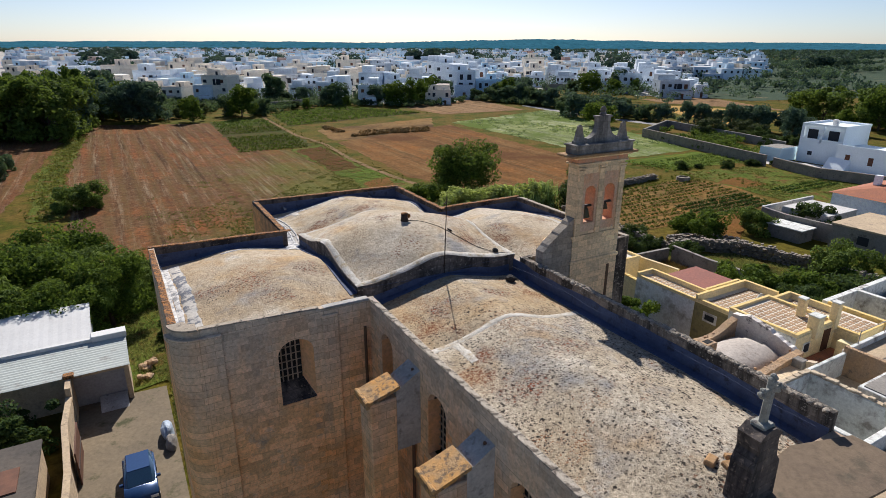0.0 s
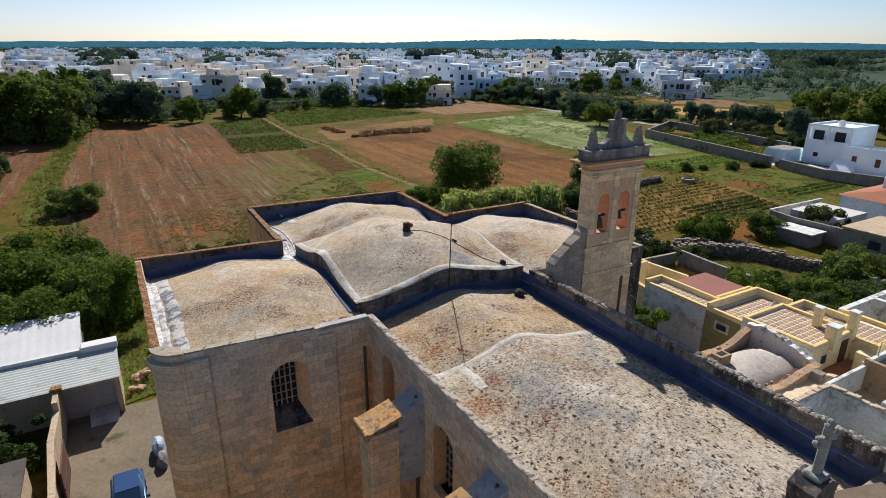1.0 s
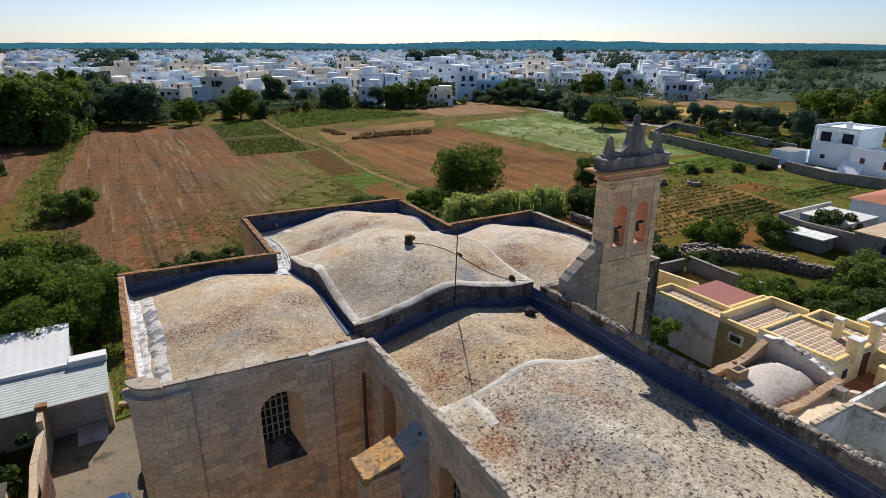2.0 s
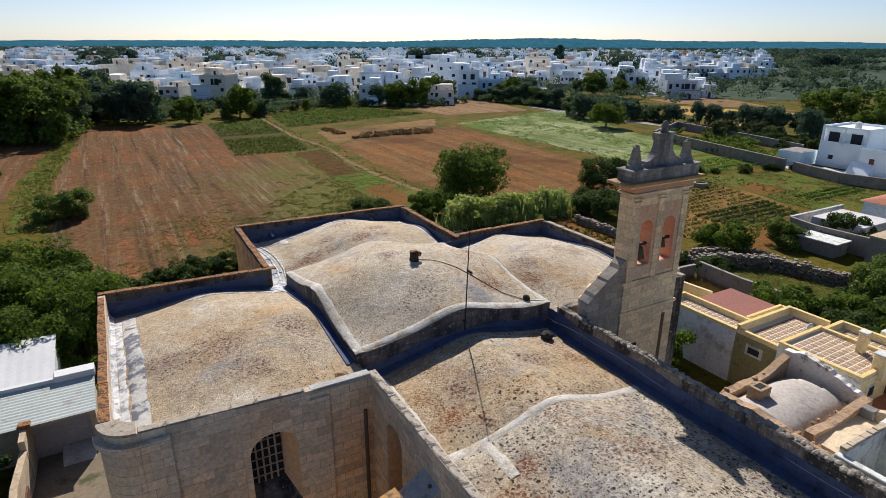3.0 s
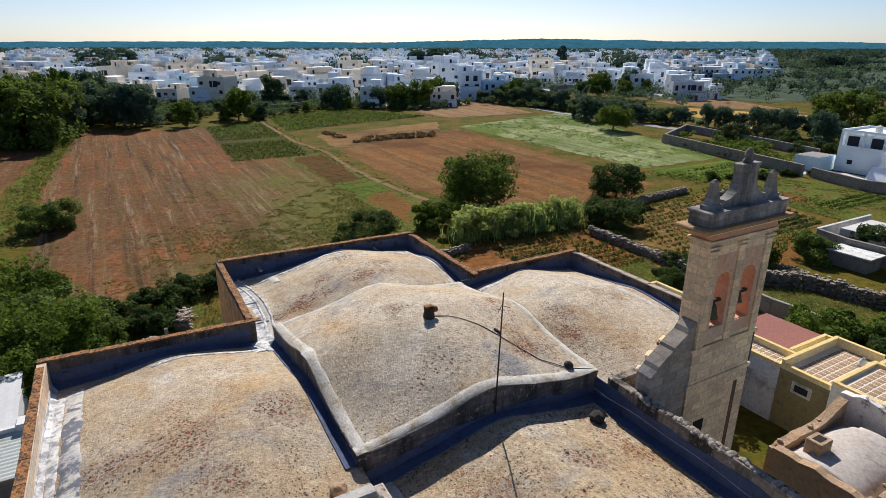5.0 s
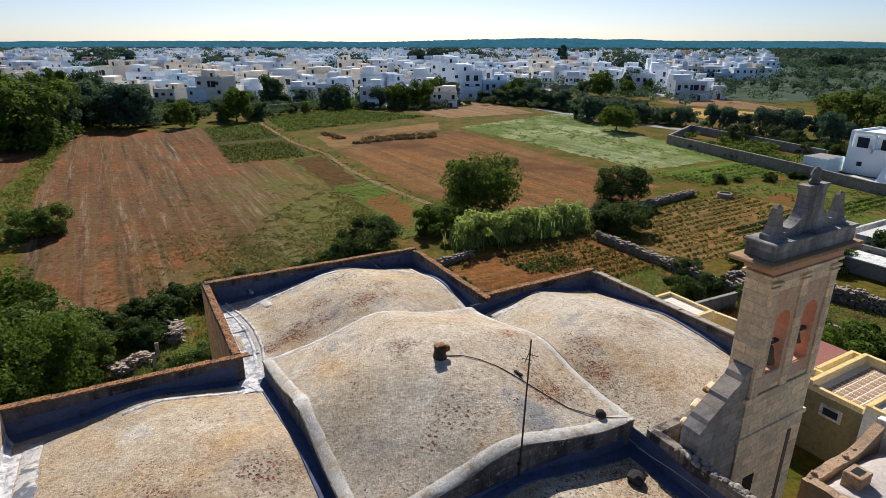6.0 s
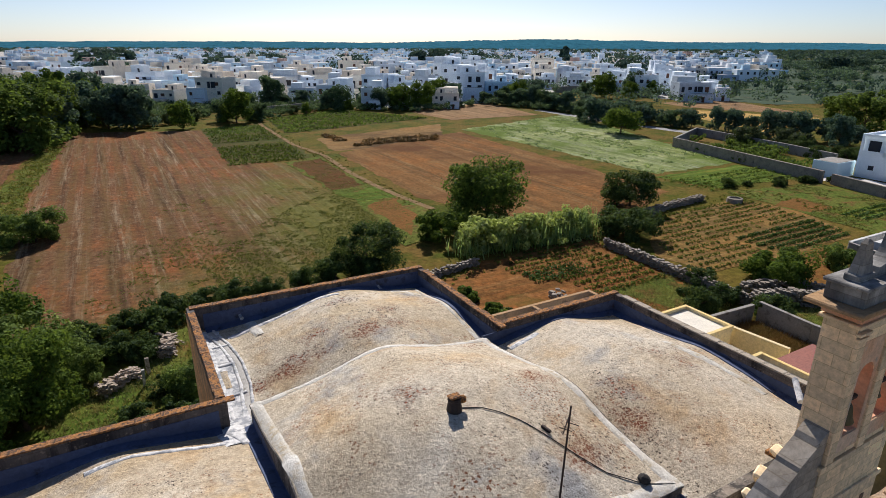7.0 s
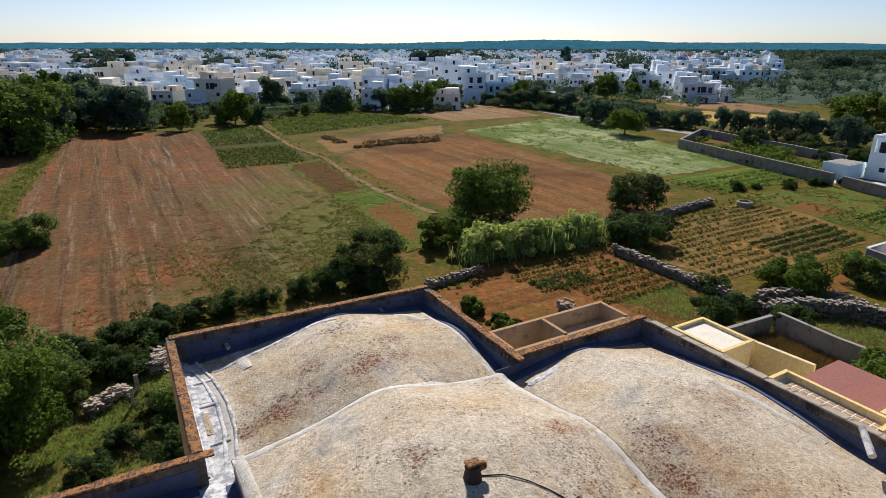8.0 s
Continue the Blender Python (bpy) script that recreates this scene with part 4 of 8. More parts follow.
# ---- nave buttresses, pilasters, pipes and windows ----
for q in (13.55, 9.35):
    b1 = part("buttress", boxed(6.45, q - 0.45, 0, 7.35, q + 0.45, 12.55, bevel=0.03), TUFF, church)
    part("link", prism(bmesh.new(), [(7.35, 10.5), (8.2, 10.5), (8.2, 13.25), (7.35, 12.75)], 'y', q - 0.42, q + 0.42), GREYWASH, b1, "sloping lime-rendered top joining the wall")
    part("cap", prism(bmesh.new(), [(6.33, 12.5), (7.45, 12.84), (7.45, 12.95), (6.33, 12.62)], 'y', q - 0.485, q + 0.485), CAP_LICHEN, b1, "sloping orange lichened cap")
    part("cap_edge", boxed(6.29, q - 0.5, 12.42, 6.42, q + 0.5, 12.68, bevel=0.03), CAP_LICHEN, b1)
part("corner_pilaster", boxed(2.25, 17.1, 0, 2.95, 17.2, 13.95, bevel=0.02), TUFF, church)
part("corner_pilaster", round_corner(0.85, 0.752, 0, 13.95), TUFF, church)
part("corner_pilaster", boxed(6.35, 17.12, 0, 6.95, 17.2, 13.9, bevel=0.02), TUFF, church)
part("string_course", boxed(2.25, 17.0, 13.95, 2.95, 17.2, 14.1, bevel=0.03), TUFF, church)
part("string_course", round_corner(0.95, 0.752, 13.95, 14.1), TUFF, church)
part("corner_coping", round_corner(0.83, 0.3, 14.332, 14.4), GREYCOPE, church)
for p, q, z0, z1, r in ((7.95, 17.08, 0, 13.1, 0.06), (8.08, 13.42, 0, 13.2, 0.06), (8.08, 9.22, 0, 13.2, 0.06)):
    part("drain_pipe", tube(bmesh.new(), (p, q, z0), (p, q, z1), r, None, 8), PIPE, church)


def grille(centre, width, sill, spring, axis, depth):
    """A barred church window: dark glass set deep in the wall, with an iron grid before it."""
    c, w = centre, width
    arch = [(c + w / 2 * math.cos(k * math.pi / 10), spring + w * 0.42 * math.sin(k * math.pi / 10)) for k in range(11)]
    outline = [(c - w / 2, sill), (c + w / 2, sill)] + arch
    a = 'y' if axis == 'p' else 'x'
    win = part("window", prism(bmesh.new(), outline, a, depth, depth + 0.03), DARK, church, "deep arched window with iron grille")
    n = 5
    lo = depth - 0.04
    for i in range(1, n):
        x = c - w / 2 + w * i / n
        top = spring + w * 0.42 * math.sqrt(max(0, 1 - ((x - c) / (w / 2)) ** 2))
        part("bar", boxed(x - 0.024, lo, sill, x + 0.024, lo + 0.03, top) if a == 'y' else boxed(lo, x - 0.024, sill, lo + 0.03, x + 0.024, top), IRON_LIGHT, win)
    z = sill + 0.22
    while z < spring + w * 0.36:
        half = w / 2 if z < spring else w / 2 * math.sqrt(max(0.02, 1 - ((z - spring) / (w * 0.42)) ** 2))
        part("bar", boxed(c - half, lo - 0.012, z - 0.016, c + half, lo + 0.018, z + 0.016) if a == 'y' else boxed(lo - 0.012, c - half, z - 0.016, lo + 0.018, c + half, z + 0.022), IRON_LIGHT, win)
        z += 0.29
    return win


IRON_LIGHT = surface("weathered_grille", (0.42, 0.33, 0.24), (0.34, 0.26, 0.19), None, 4.0, 12.0, 0.8, 0.1)
grille(5.2, 0.9, 11.3, 12.7, 'p', 17.78)
part("window_reveal", prism(bmesh.new(), [(5.995, 17.23), (5.995, 17.84), (5.655, 17.84)], 'z', 10.6, 13.25), LIT_REVEAL, church, "splayed stone reveal with orange light in its colour")
part("window_reveal", prism(bmesh.new(), [(4.705, 17.23), (4.745, 17.84), (4.705, 17.84)], 'z', 10.6, 13.25), TUFF, church)
for q, w, spring in ((15.7, 0.95, 12.9), (12.05, 1.15, 12.4), (7.65, 1.15, 12.4)):
    grille(q, w, 10.4, spring, 'q', 8.66)
    part("window_reveal", boxed(8.215, q + w / 2 - 0.014, 10.4, 8.66, q + w / 2 - 0.004, spring), LIT_REVEAL, church, "stone reveal of the window with orange light in its colour")
part("window_sill", prism(bmesh.new(), [(17.22, 10.66), (17.8, 11.3), (17.8, 10.66)], 'x', 4.72, 5.98), PARAPET, church, "sloping mortar sill")

# ---- facade gable with stone cross ----
part("facade_top", prism(bmesh.new(), [(8.2, 3.5), (11.9, 3.3), (13.4, 3.1), (16.2, 2.9), (16.2, 4.4), (14.4, 4.95), (12.0, 4.7), (8.2, 4.5)], 'z', 13.5, 13.58), surface("worn_facade_slab", (0.20, 0.15, 0.10), (0.16, 0.12, 0.085), (0.10, 0.085, 0.06), 0.5, 6.0, 0.95, 0.3, 0.02), church, "plain brown-grey top slab of the facade")
# the pedestal's shadowed side is painted in by the dark stone
part("cross_pedestal", prism(bmesh.new(), [(11.4, 13.5), (12.45, 13.5), (12.4, 14.5), (12.24, 14.7), (12.18, 15.15), (12.28, 15.28), (12.0, 15.46), (11.75, 15.46), (11.48, 15.3), (11.56, 14.9), (11.44, 14.6)], 'y', 4.2, 4.72), PARAPET, church, "weathered pedestal of the cross, darkened for its shadowed side")
CROSS_STONE = surface("grey_cross_stone", (0.36, 0.36, 0.32), (0.28, 0.28, 0.25), (0.16, 0.15, 0.14), 2.5, 12.0, 0.95, 0.5)
bm = boxed(-0.085, -0.07, 0, 0.085, 0.07, 1.1, bevel=0.025)
box(bm, -0.26, -0.06, 0.78, 0.26, 0.06, 0.93, bevel=0.025)
# budded ends
for x, z in ((-0.27, 0.855), (0.27, 0.855), (0, 1.13)):
    for dx, dz in ((-0.07, 0), (0.07, 0), (0, 0.07), (0, -0.07)):
        box(bm, x + dx - 0.05, -0.062, z + dz - 0.05, x + dx + 0.05, 0.062, z + dz + 0.05, bevel=0.03)
part("stone_cross", bm, CROSS_STONE, church, "grey stone cross with budded ends on the facade", m=Matrix.Translation((11.88, 4.45, 15.42)) @ Matrix.Rotation(0.03, 4, 'Y'))
part("cross_foot", boxed(11.7, 4.27, 15.4, 12.06, 4.63, 15.52, bevel=0.03), CROSS_STONE, church)
for i, (p, q, a) in enumerate(((11.95, 5.45, 20), (12.2, 5.15, -15), (12.5, 5.35, 60))):
    tagged(part("loose_stone", boxed(-0.2 + 0.06 * i, -0.13, -0.1, 0.2 - 0.06 * i, 0.11, 0.05, bevel=0.03), TANCOPE, None, m=pose(*site(p, q, roof_z("nave_near", p, q) + 0.06), 6, 4, TH + a)), "loose squared stone lying on the church roof edge", "stone", "stones on the roof edge")

# ---- ground and fields ----
GROUND = surface("dry_earth_and_grass", (0.160, 0.100, 0.026), (0.115, 0.100, 0.013), (0.070, 0.082, 0.009), 0.07, 1.4, 1.0, 0.6, 0.1, spec=0.04, ws=True, c3_lo=0.46, c3_hi=0.6, fine_amount=0.7)
ground = part("ground", sheet(bmesh.new(), [(-6000, -400), (6000, -400), (6000, 7000), (-6000, 7000)]), GROUND)
tagged(ground, "dry earth with patchy grass around the church", "ground", kind="structure")


LEVEL = [0.02]


def field(name, outline, material, label):
    LEVEL[0] += 0.0025
    edge = []
    for (a, b), (c, d) in zip(outline, outline[1:] + outline[:1]):
        k = max(1, int(math.hypot(c - a, d - b) / 1.5))
        for i in range(k):
            x, y = a + (c - a) * i / k, b + (d - b) * i / k
            edge.append((x + 0.9 * noise.noise((x * 0.3, y * 0.3, 1.0)) + 0.5 * noise.noise((x, y, 7.0)), y + 0.9 * noise.noise((x * 0.3, y * 0.3, 4.0)) + 0.5 * noise.noise((x, y, 9.0))))
    bm = sheet(bmesh.new(), edge, LEVEL[0])
    bmesh.ops.triangulate(bm, faces=bm.faces)
    bm.verts.index_update()
    bm.normal_update()
    faces = [[v.index for v in f.verts][::1 if f.normal.z > 0 else -1] for f in bm.faces]
    verts = [tuple(v.co) for v in bm.verts]
    bm.free()
    ob = part(name, (verts, faces), material)
    return tagged(ob, label, "field", kind="structure")


ALONG_Q, ALONG_P = -radians(TH), -radians(TH) + math.pi / 2
SOIL = rows_soil("ploughed_soil", (0.155, 0.064, 0.027), (0.135, 0.076, 0.038), (0.11, 0.080, 0.026), 2.4, ALONG_Q, 0.5, end=(-0.187, -6.0, 12.0, (0.100, 0.122, 0.020)), straw=(0.27, 0.205, 0.13))
VINES = rows_soil("green_rows", (0.095, 0.065, 0.020), (0.065, 0.072, 0.016), (0.036, 0.066, 0.008), 2.6, ALONG_P, 1.0, (0.06, 0.05, 0.018), 0.5, 0.62)
GREEN = rows_soil("green_vine_ground", (0.105, 0.120, 0.018), (0.100, 0.145, 0.018), (0.060, 0.120, 0.012), 2.2, ALONG_P, 0.8)
PALE = rows_soil("pale_crop", (0.235, 0.265, 0.115), (0.165, 0.205, 0.055), (0.30, 0.33, 0.21), 3.0, ALONG_Q, 0.2, (0.095, 0.135, 0.024), 0.47, 0.58, straw=(0.34, 0.36, 0.25))
STUBBLE = rows_soil("brown_stubble", (0.178, 0.082, 0.026), (0.215, 0.118, 0.042), (0.13, 0.066, 0.024), 4.5, ALONG_Q, 0.5, (0.105, 0.048, 0.018), 0.5, 0.66, straw=(0.24, 0.155, 0.07))
STRAW = rows_soil("straw_field", (0.195, 0.108, 0.038), (0.245, 0.155, 0.064), (0.16, 0.10, 0.042), 4.0, ALONG_P, 0.4, (0.085, 0.050, 0.022), 0.44, 0.57, straw=(0.26, 0.165, 0.07))
TAN = rows_soil("tan_field", (0.215, 0.130, 0.066), (0.245, 0.155, 0.080), (0.175, 0.112, 0.056), 4.0, ALONG_Q, 0.3)
GARDEN = rows_soil("garden_earth", (0.215, 0.082, 0.024), (0.190, 0.092, 0.028), (0.12, 0.08, 0.020), 1.2, ALONG_P, 0.3, (0.085, 0.092, 0.018), 0.58, 0.68)
ROWS = rows_soil("row_field_earth", (0.205, 0.115, 0.036), (0.180, 0.115, 0.038), (0.12, 0.11, 0.028), 1.2, ALONG_P, 0.3)
GRASSY = surface("weedy_grass", (0.135, 0.140, 0.028), (0.085, 0.128, 0.018), (0.155, 0.092, 0.028), 0.18, 1.8, 1.0, 0.6, 0.1, spec=0.04, ws=True, fine_amount=0.8, c3_lo=0.51, c3_hi=0.62)
UNDER = surface("grove_scrub", (0.066, 0.094, 0.058), (0.050, 0.078, 0.052), (0.15, 0.135, 0.080), 0.03, 0.6, 1.0, 0.4, 0.1, spec=0.04, ws=True, c3_lo=0.58, c3_hi=0.66)
GOLD = rows_soil("golden_stubble", (0.40, 0.24, 0.062), (0.44, 0.29, 0.095), (0.34, 0.21, 0.07), 4.0, ALONG_P, 0.3)
SOIL_DARK = surface("dark_turned_earth", (0.120, 0.052, 0.017), (0.095, 0.055, 0.015), (0.07, 0.07, 0.010), 0.3, 2.2, 1.0, 0.6, 0.1, spec=0.04, ws=True, fine_amount=0.7)
BOUNCE_YARD = surface("bounce_yard_paving", (0.60, 0.57, 0.52), (0.52, 0.49, 0.45), None, 0.2, 3.0, 0.95, 0.2, ws=True)
BARE = surface("bare_red_earth", (0.200, 0.092, 0.026), (0.165, 0.085, 0.024), (0.11, 0.09, 0.018), 0.25, 2.2, 1.0, 0.5, 0.08, spec=0.04, ws=True, fine_amount=0.6)
TRACK = surface("dirt_track", (0.25, 0.165, 0.085), (0.20, 0.13, 0.065), (0.11, 0.09, 0.030), 0.3, 3.0, 1.0, 0.4, 0.05, spec=0.04, ws=True)

field("field", [(-105, 172), (-71, 178), (-46, 131), (-35, 132), (-20.5, 108), (-14.5, 99), (-7, 84), (-14, 68), (-22, 66), (-29, 60), (-38, 54), (-50, 74), (-68.3, 103.4), (-90, 143)], SOIL, "ploughed red-brown field with faint furrows")
field("field", [(-72.5, 181), (-58, 193.5), (-30.8, 138), (-45.4, 129)], VINES, "dark green vegetable plot")
field("field", [(-60, 203), (-42, 232), (-8, 209), (-45.7, 173)], VINES, "green vineyard plot")
field("field", [(-35.6, 165), (-4, 195), (-2, 157), (-27.4, 146)], STRAW, "rough straw-coloured plot with heaps")
field("field", [(-26, 143), (1.7, 178), (22.7, 136), (36, 109), (24, 94), (9.4, 92), (-5, 103)], STUBBLE, "brown stubble field")
field("field", [(2.6, 183), (39.7, 221), (47, 192), (58.5, 134.5), (38.5, 123)], PALE, "pale green crop field")
field("field", [(37.5, 120), (58.5, 132), (65.5, 121), (46, 111.8)], GREEN, "bright green vineyard")
field("field", [(-140, 110), (-98, 150), (-73, 100), (-62, 78), (-130, 76)], SOIL, "ploughed field beyond the weedy strip")
field("field", [site(p, q)[:2] for p, q in ((59, 55.5), (60.3, 48.8), (71.5, 47.6), (87.5, 48), (92, 55), (93.5, 61), (90, 67), (75, 66), (66, 62))], ROWS, "brown vegetable field planted in rows")
field("field", [(88, 268), (123, 283), (129, 222), (94, 248)], TAN, "tan harvested field")
field("field", [(80, 231), (91, 239.5), (125, 215), (101.7, 185), (89, 171)], GOLD, "golden stubble field")
field("field", [(112, 290), (135, 262), (700, 420), (700, 1100), (240, 900), (150, 380)], UNDER, "dark scrub under the olive groves")
field("field", [(-16, 229), (14, 266), (30, 221), (-0.6, 205)], TAN, "pale brown bare field")
field("field", [site(p, q)[:2] for p, q in ((-0.8, 39.9), (1.5, 39.7), (7.4, 39.7), (7.4, 50), (9, 62), (-2, 62), (-2.4, 48.4))], GRASSY, "dry yellow-green grass strip beside the church")
field("field", [(-2, 68), (2, 74), (17, 84), (24, 70), (21, 56), (3, 52)], GARDEN, "red-earth kitchen garden")
# pale patch added to bounce light onto the shaded front of the house
field("field", [site(p, q)[:2] for p, q in ((116.5, 38), (124, 38), (126, 76), (118, 76))], BOUNCE_YARD, "pale ground added before the white house to bounce light")
field("field", [site(p, q)[:2] for p, q in ((90.5, 44), (115, 45), (112.5, 56), (114.5, 68), (94, 71), (92.5, 55))], GRASSY, "rough yellow-green grass with weeds beyond the row field")
field("field", [site(p, q)[:2] for p, q in ((96, 52), (112, 50), (111, 54), (97, 56))], GREEN, "strip of green vegetables")
field("field", [site(p, q)[:2] for p, q in ((93, 62.5), (101, 63), (100, 57), (94, 57))], BARE, "patch of bare red earth beside the row field")
field("field", [site(p, q)[:2] for p, q in ((73, 48), (79, 47.5), (76, 44), (68, 40.5), (64.5, 41.5), (67, 45))], BARE, "bare tan earth path between the garden bushes")
field("field", [site(p, q)[:2] for p, q in ((47, 50), (55, 50), (54, 44.5), (49.5, 43.5))], GRASSY, "patch of short green grass beside the garden")
field("field", [site(p, q)[:2] for p, q in ((53.8, 39), (59, 39), (62.5, 36), (63.8, 30), (64, 20), (55, 20), (53.6, 30))], GRASSY, "short green grass inside the walled garden")
field("field", [site(p, q)[:2] for p, q in ((45, 39), (52.5, 38.8), (52.3, 31), (46, 31.2))], BARE, "rusty bare earth behind the garden wall")
field("field", [(-97, 152), (-92.5, 150), (-70, 105), (-52, 76), (-55.5, 73.5), (-74, 104)], GRASSY, "yellow-green weedy strip beside the field")
field("field", [(-35, 132), (-29, 139), (-20.5, 122), (-13, 110), (-4, 97), (-1, 84), (-6, 80), (-14.5, 99), (-20.5, 108)], GRASSY, "grassy margin between the field and the track")
field("field", [(-33.5, 131.5), (-28.5, 136.5), (-15.8, 111.5), (-20.5, 108.5)], SOIL_DARK, "dark turned earth beside the track")
field("field", [(-18.0, 105), (-13.8, 111.5), (-9.6, 104), (-14.4, 99.9)], GREEN, "small bright green vegetable patch")
field("field", [(-13.6, 98.8), (-9.2, 102.6), (-5.4, 92), (-6.0, 84.5)], BARE, "strip of bare red earth beside the track")
way = [(-60, 195), (-56.4, 187.6), (-38.8, 154.3), (-28.5, 139.8), (-19.9, 122.6), (-12.8, 110.7), (-8.4, 104.0), (-3.4, 97.0)]
LEVEL[0] += 0.0025
road = part("road", sheet(bmesh.new(), [(x - 0.5 + 0.3 * math.sin(y), y - 0.25) for x, y in way] + [(x + 0.5 + 0.3 * math.sin(y), y + 0.25) for x, y in reversed(way)], LEVEL[0]), TRACK)
tagged(road, "pale dirt track between fields", "track", kind="structure")

# unseen pale ground, added to bounce warm light onto the church walls
BOUNCE_PAVING = surface("pale_bounce_paving", (0.46, 0.41, 0.33), (0.40, 0.36, 0.30), (0.30, 0.27, 0.23), 0.15, 3.0, 0.9, 0.2, 0.02, ws=True)
sq = part("pavement", sheet(bmesh.new(), [site(p, q)[:2] for p, q in ((-34, -70), (60, -70), (60, 3), (27, 4.1), (-3.9, 4.1), (-34, 4.1))], 0.035), BOUNCE_PAVING)
tagged(sq, "unseen pale paving added before the church to bounce light", "pavement", kind="structure")
sq = part("pavement", sheet(bmesh.new(), [site(p, q)[:2] for p, q in ((1.5, 4.2), (8.2, 4.2), (8.2, 17.2), (1.5, 17.2))], 0.03), BOUNCE_PAVING)
tagged(sq, "unseen pale paving added beside the nave to bounce light", "pavement", kind="structure")

far_land = part("far_land", sheet(bmesh.new(), [(700, 1700), (-1500, 1700), (-3200, 2600), (3200, 2600), (2600, 600), (705, 425), (705, 1100)], 0.045), UNDER)
tagged(far_land, "dark scrubland beyond the town", "ground", kind="structure")

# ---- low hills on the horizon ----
# the blue haze of distance is mixed into the hill's own colour
HILL = surface("hazy_wooded_hill", (0.034, 0.130, 0.185), (0.044, 0.150, 0.21), (0.028, 0.10, 0.145), 0.01, 0.05, 1.0, 0, ws=True, spec=0.0, fine_amount=0.6)
verts, faces = [], []
NH = 900
for i in range(NH + 1):
    x = -4200 + 8400 * i / NH
    h = 26 + 9 * noise.noise((x * 0.0012, 0.3, 0)) + 16 * math.exp(-((x - 700) / 900) ** 2) + 5 * noise.noise((x * 0.006, 4.0, 0)) + 2.5 * noise.noise((x * 0.03, 4.0, 0)) + 4
    h += 3.0 * noise.noise((x * 0.09, 8.0, 0)) + 2.0 * noise.noise((x * 0.2, 2.0, 0))
    for y, z in ((2400, 0), (2700, h * 0.62), (3000, h), (3600, h * 0.9), (4200, 0)):
        verts.append((x, y, z - 0.3))
for i in range(NH):
    for k in range(4):
        faces.append((i * 5 + k, (i + 1) * 5 + k, (i + 1) * 5 + k + 1, i * 5 + k + 1))
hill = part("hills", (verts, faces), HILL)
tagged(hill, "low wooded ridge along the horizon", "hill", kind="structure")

# ---- trees ----
LEAF = foliage("leaf_green", (0.046, 0.088, 0.014), (0.145, 0.220, 0.034), None, 0.42)
LEAF_OLIVE = foliage("leaf_olive", (0.045, 0.065, 0.03), (0.105, 0.13, 0.06))
# the next four carry the blue and lift of distance haze in their colours
LEAF_FAR = foliage("hazy_far_leaf", (0.024, 0.064, 0.066), (0.072, 0.130, 0.115), None, 0.28)
LEAF_SCRUB = foliage("hazed_scrub_leaf", (0.054, 0.115, 0.080), (0.140, 0.215, 0.140), None, 0.36)
LEAF_BLUE = foliage("haze_blue_leaf", (0.046, 0.098, 0.080), (0.130, 0.205, 0.150), None, 0.36)
LEAF_HEDGE = foliage("hazed_hedge_leaf", (0.042, 0.090, 0.056), (0.125, 0.190, 0.100), None, 0.38)
LEAF_MID = foliage("leaf_mid", (0.040, 0.080, 0.018), (0.160, 0.235, 0.046), None, 0.45)
LEAF_DARK = foliage("leaf_dark", (0.026, 0.056, 0.020), (0.080, 0.128, 0.042), None, 0.35)
LEAF_BRIGHT = foliage("leaf_bright", (0.075, 0.125, 0.022), (0.20, 0.27, 0.065), None, 0.35)
BARK = surface("bark", (0.12, 0.09, 0.06), (0.08, 0.06, 0.045), None, 3.0, 14.0, 0.95, 0.6, 0.03)


def leaves(rng, centres, radii, count, size, squash=0.75):
    """Many small pointed leaf blades scattered through round clumps, thicker at their outside."""
    k = rng.integers(0, len(centres), count)
    d = rng.normal(size=(count, 3))
    d /= np.linalg.norm(d, axis=1)[:, None]
    r = rng.uniform(0.45, 1.05, count) ** 0.6
    c = np.asarray(centres)[k] + d * (np.asarray(radii)[k] * r)[:, None] * np.array([1, 1, squash])
    nrm = d + rng.normal(scale=0.55, size=(count, 3))
    nrm[:, 2] += 0.35
    nrm /= np.linalg.norm(nrm, axis=1)[:, None]
    up = rng.normal(size=(count, 3))
    a = np.cross(nrm, up)
    a /= np.linalg.norm(a, axis=1)[:, None]
    b = np.cross(nrm, a)
    s = (size * rng.uniform(0.6, 1.4, count))[:, None]
    v = np.stack([c - a * s, c - b * s * 0.55 + nrm * s * 0.15, c + a * s, c + b * s * 0.55 + nrm * s * 0.15], 1).reshape(-1, 3)
    f = np.arange(count * 4).reshape(-1, 4)
    return v, f


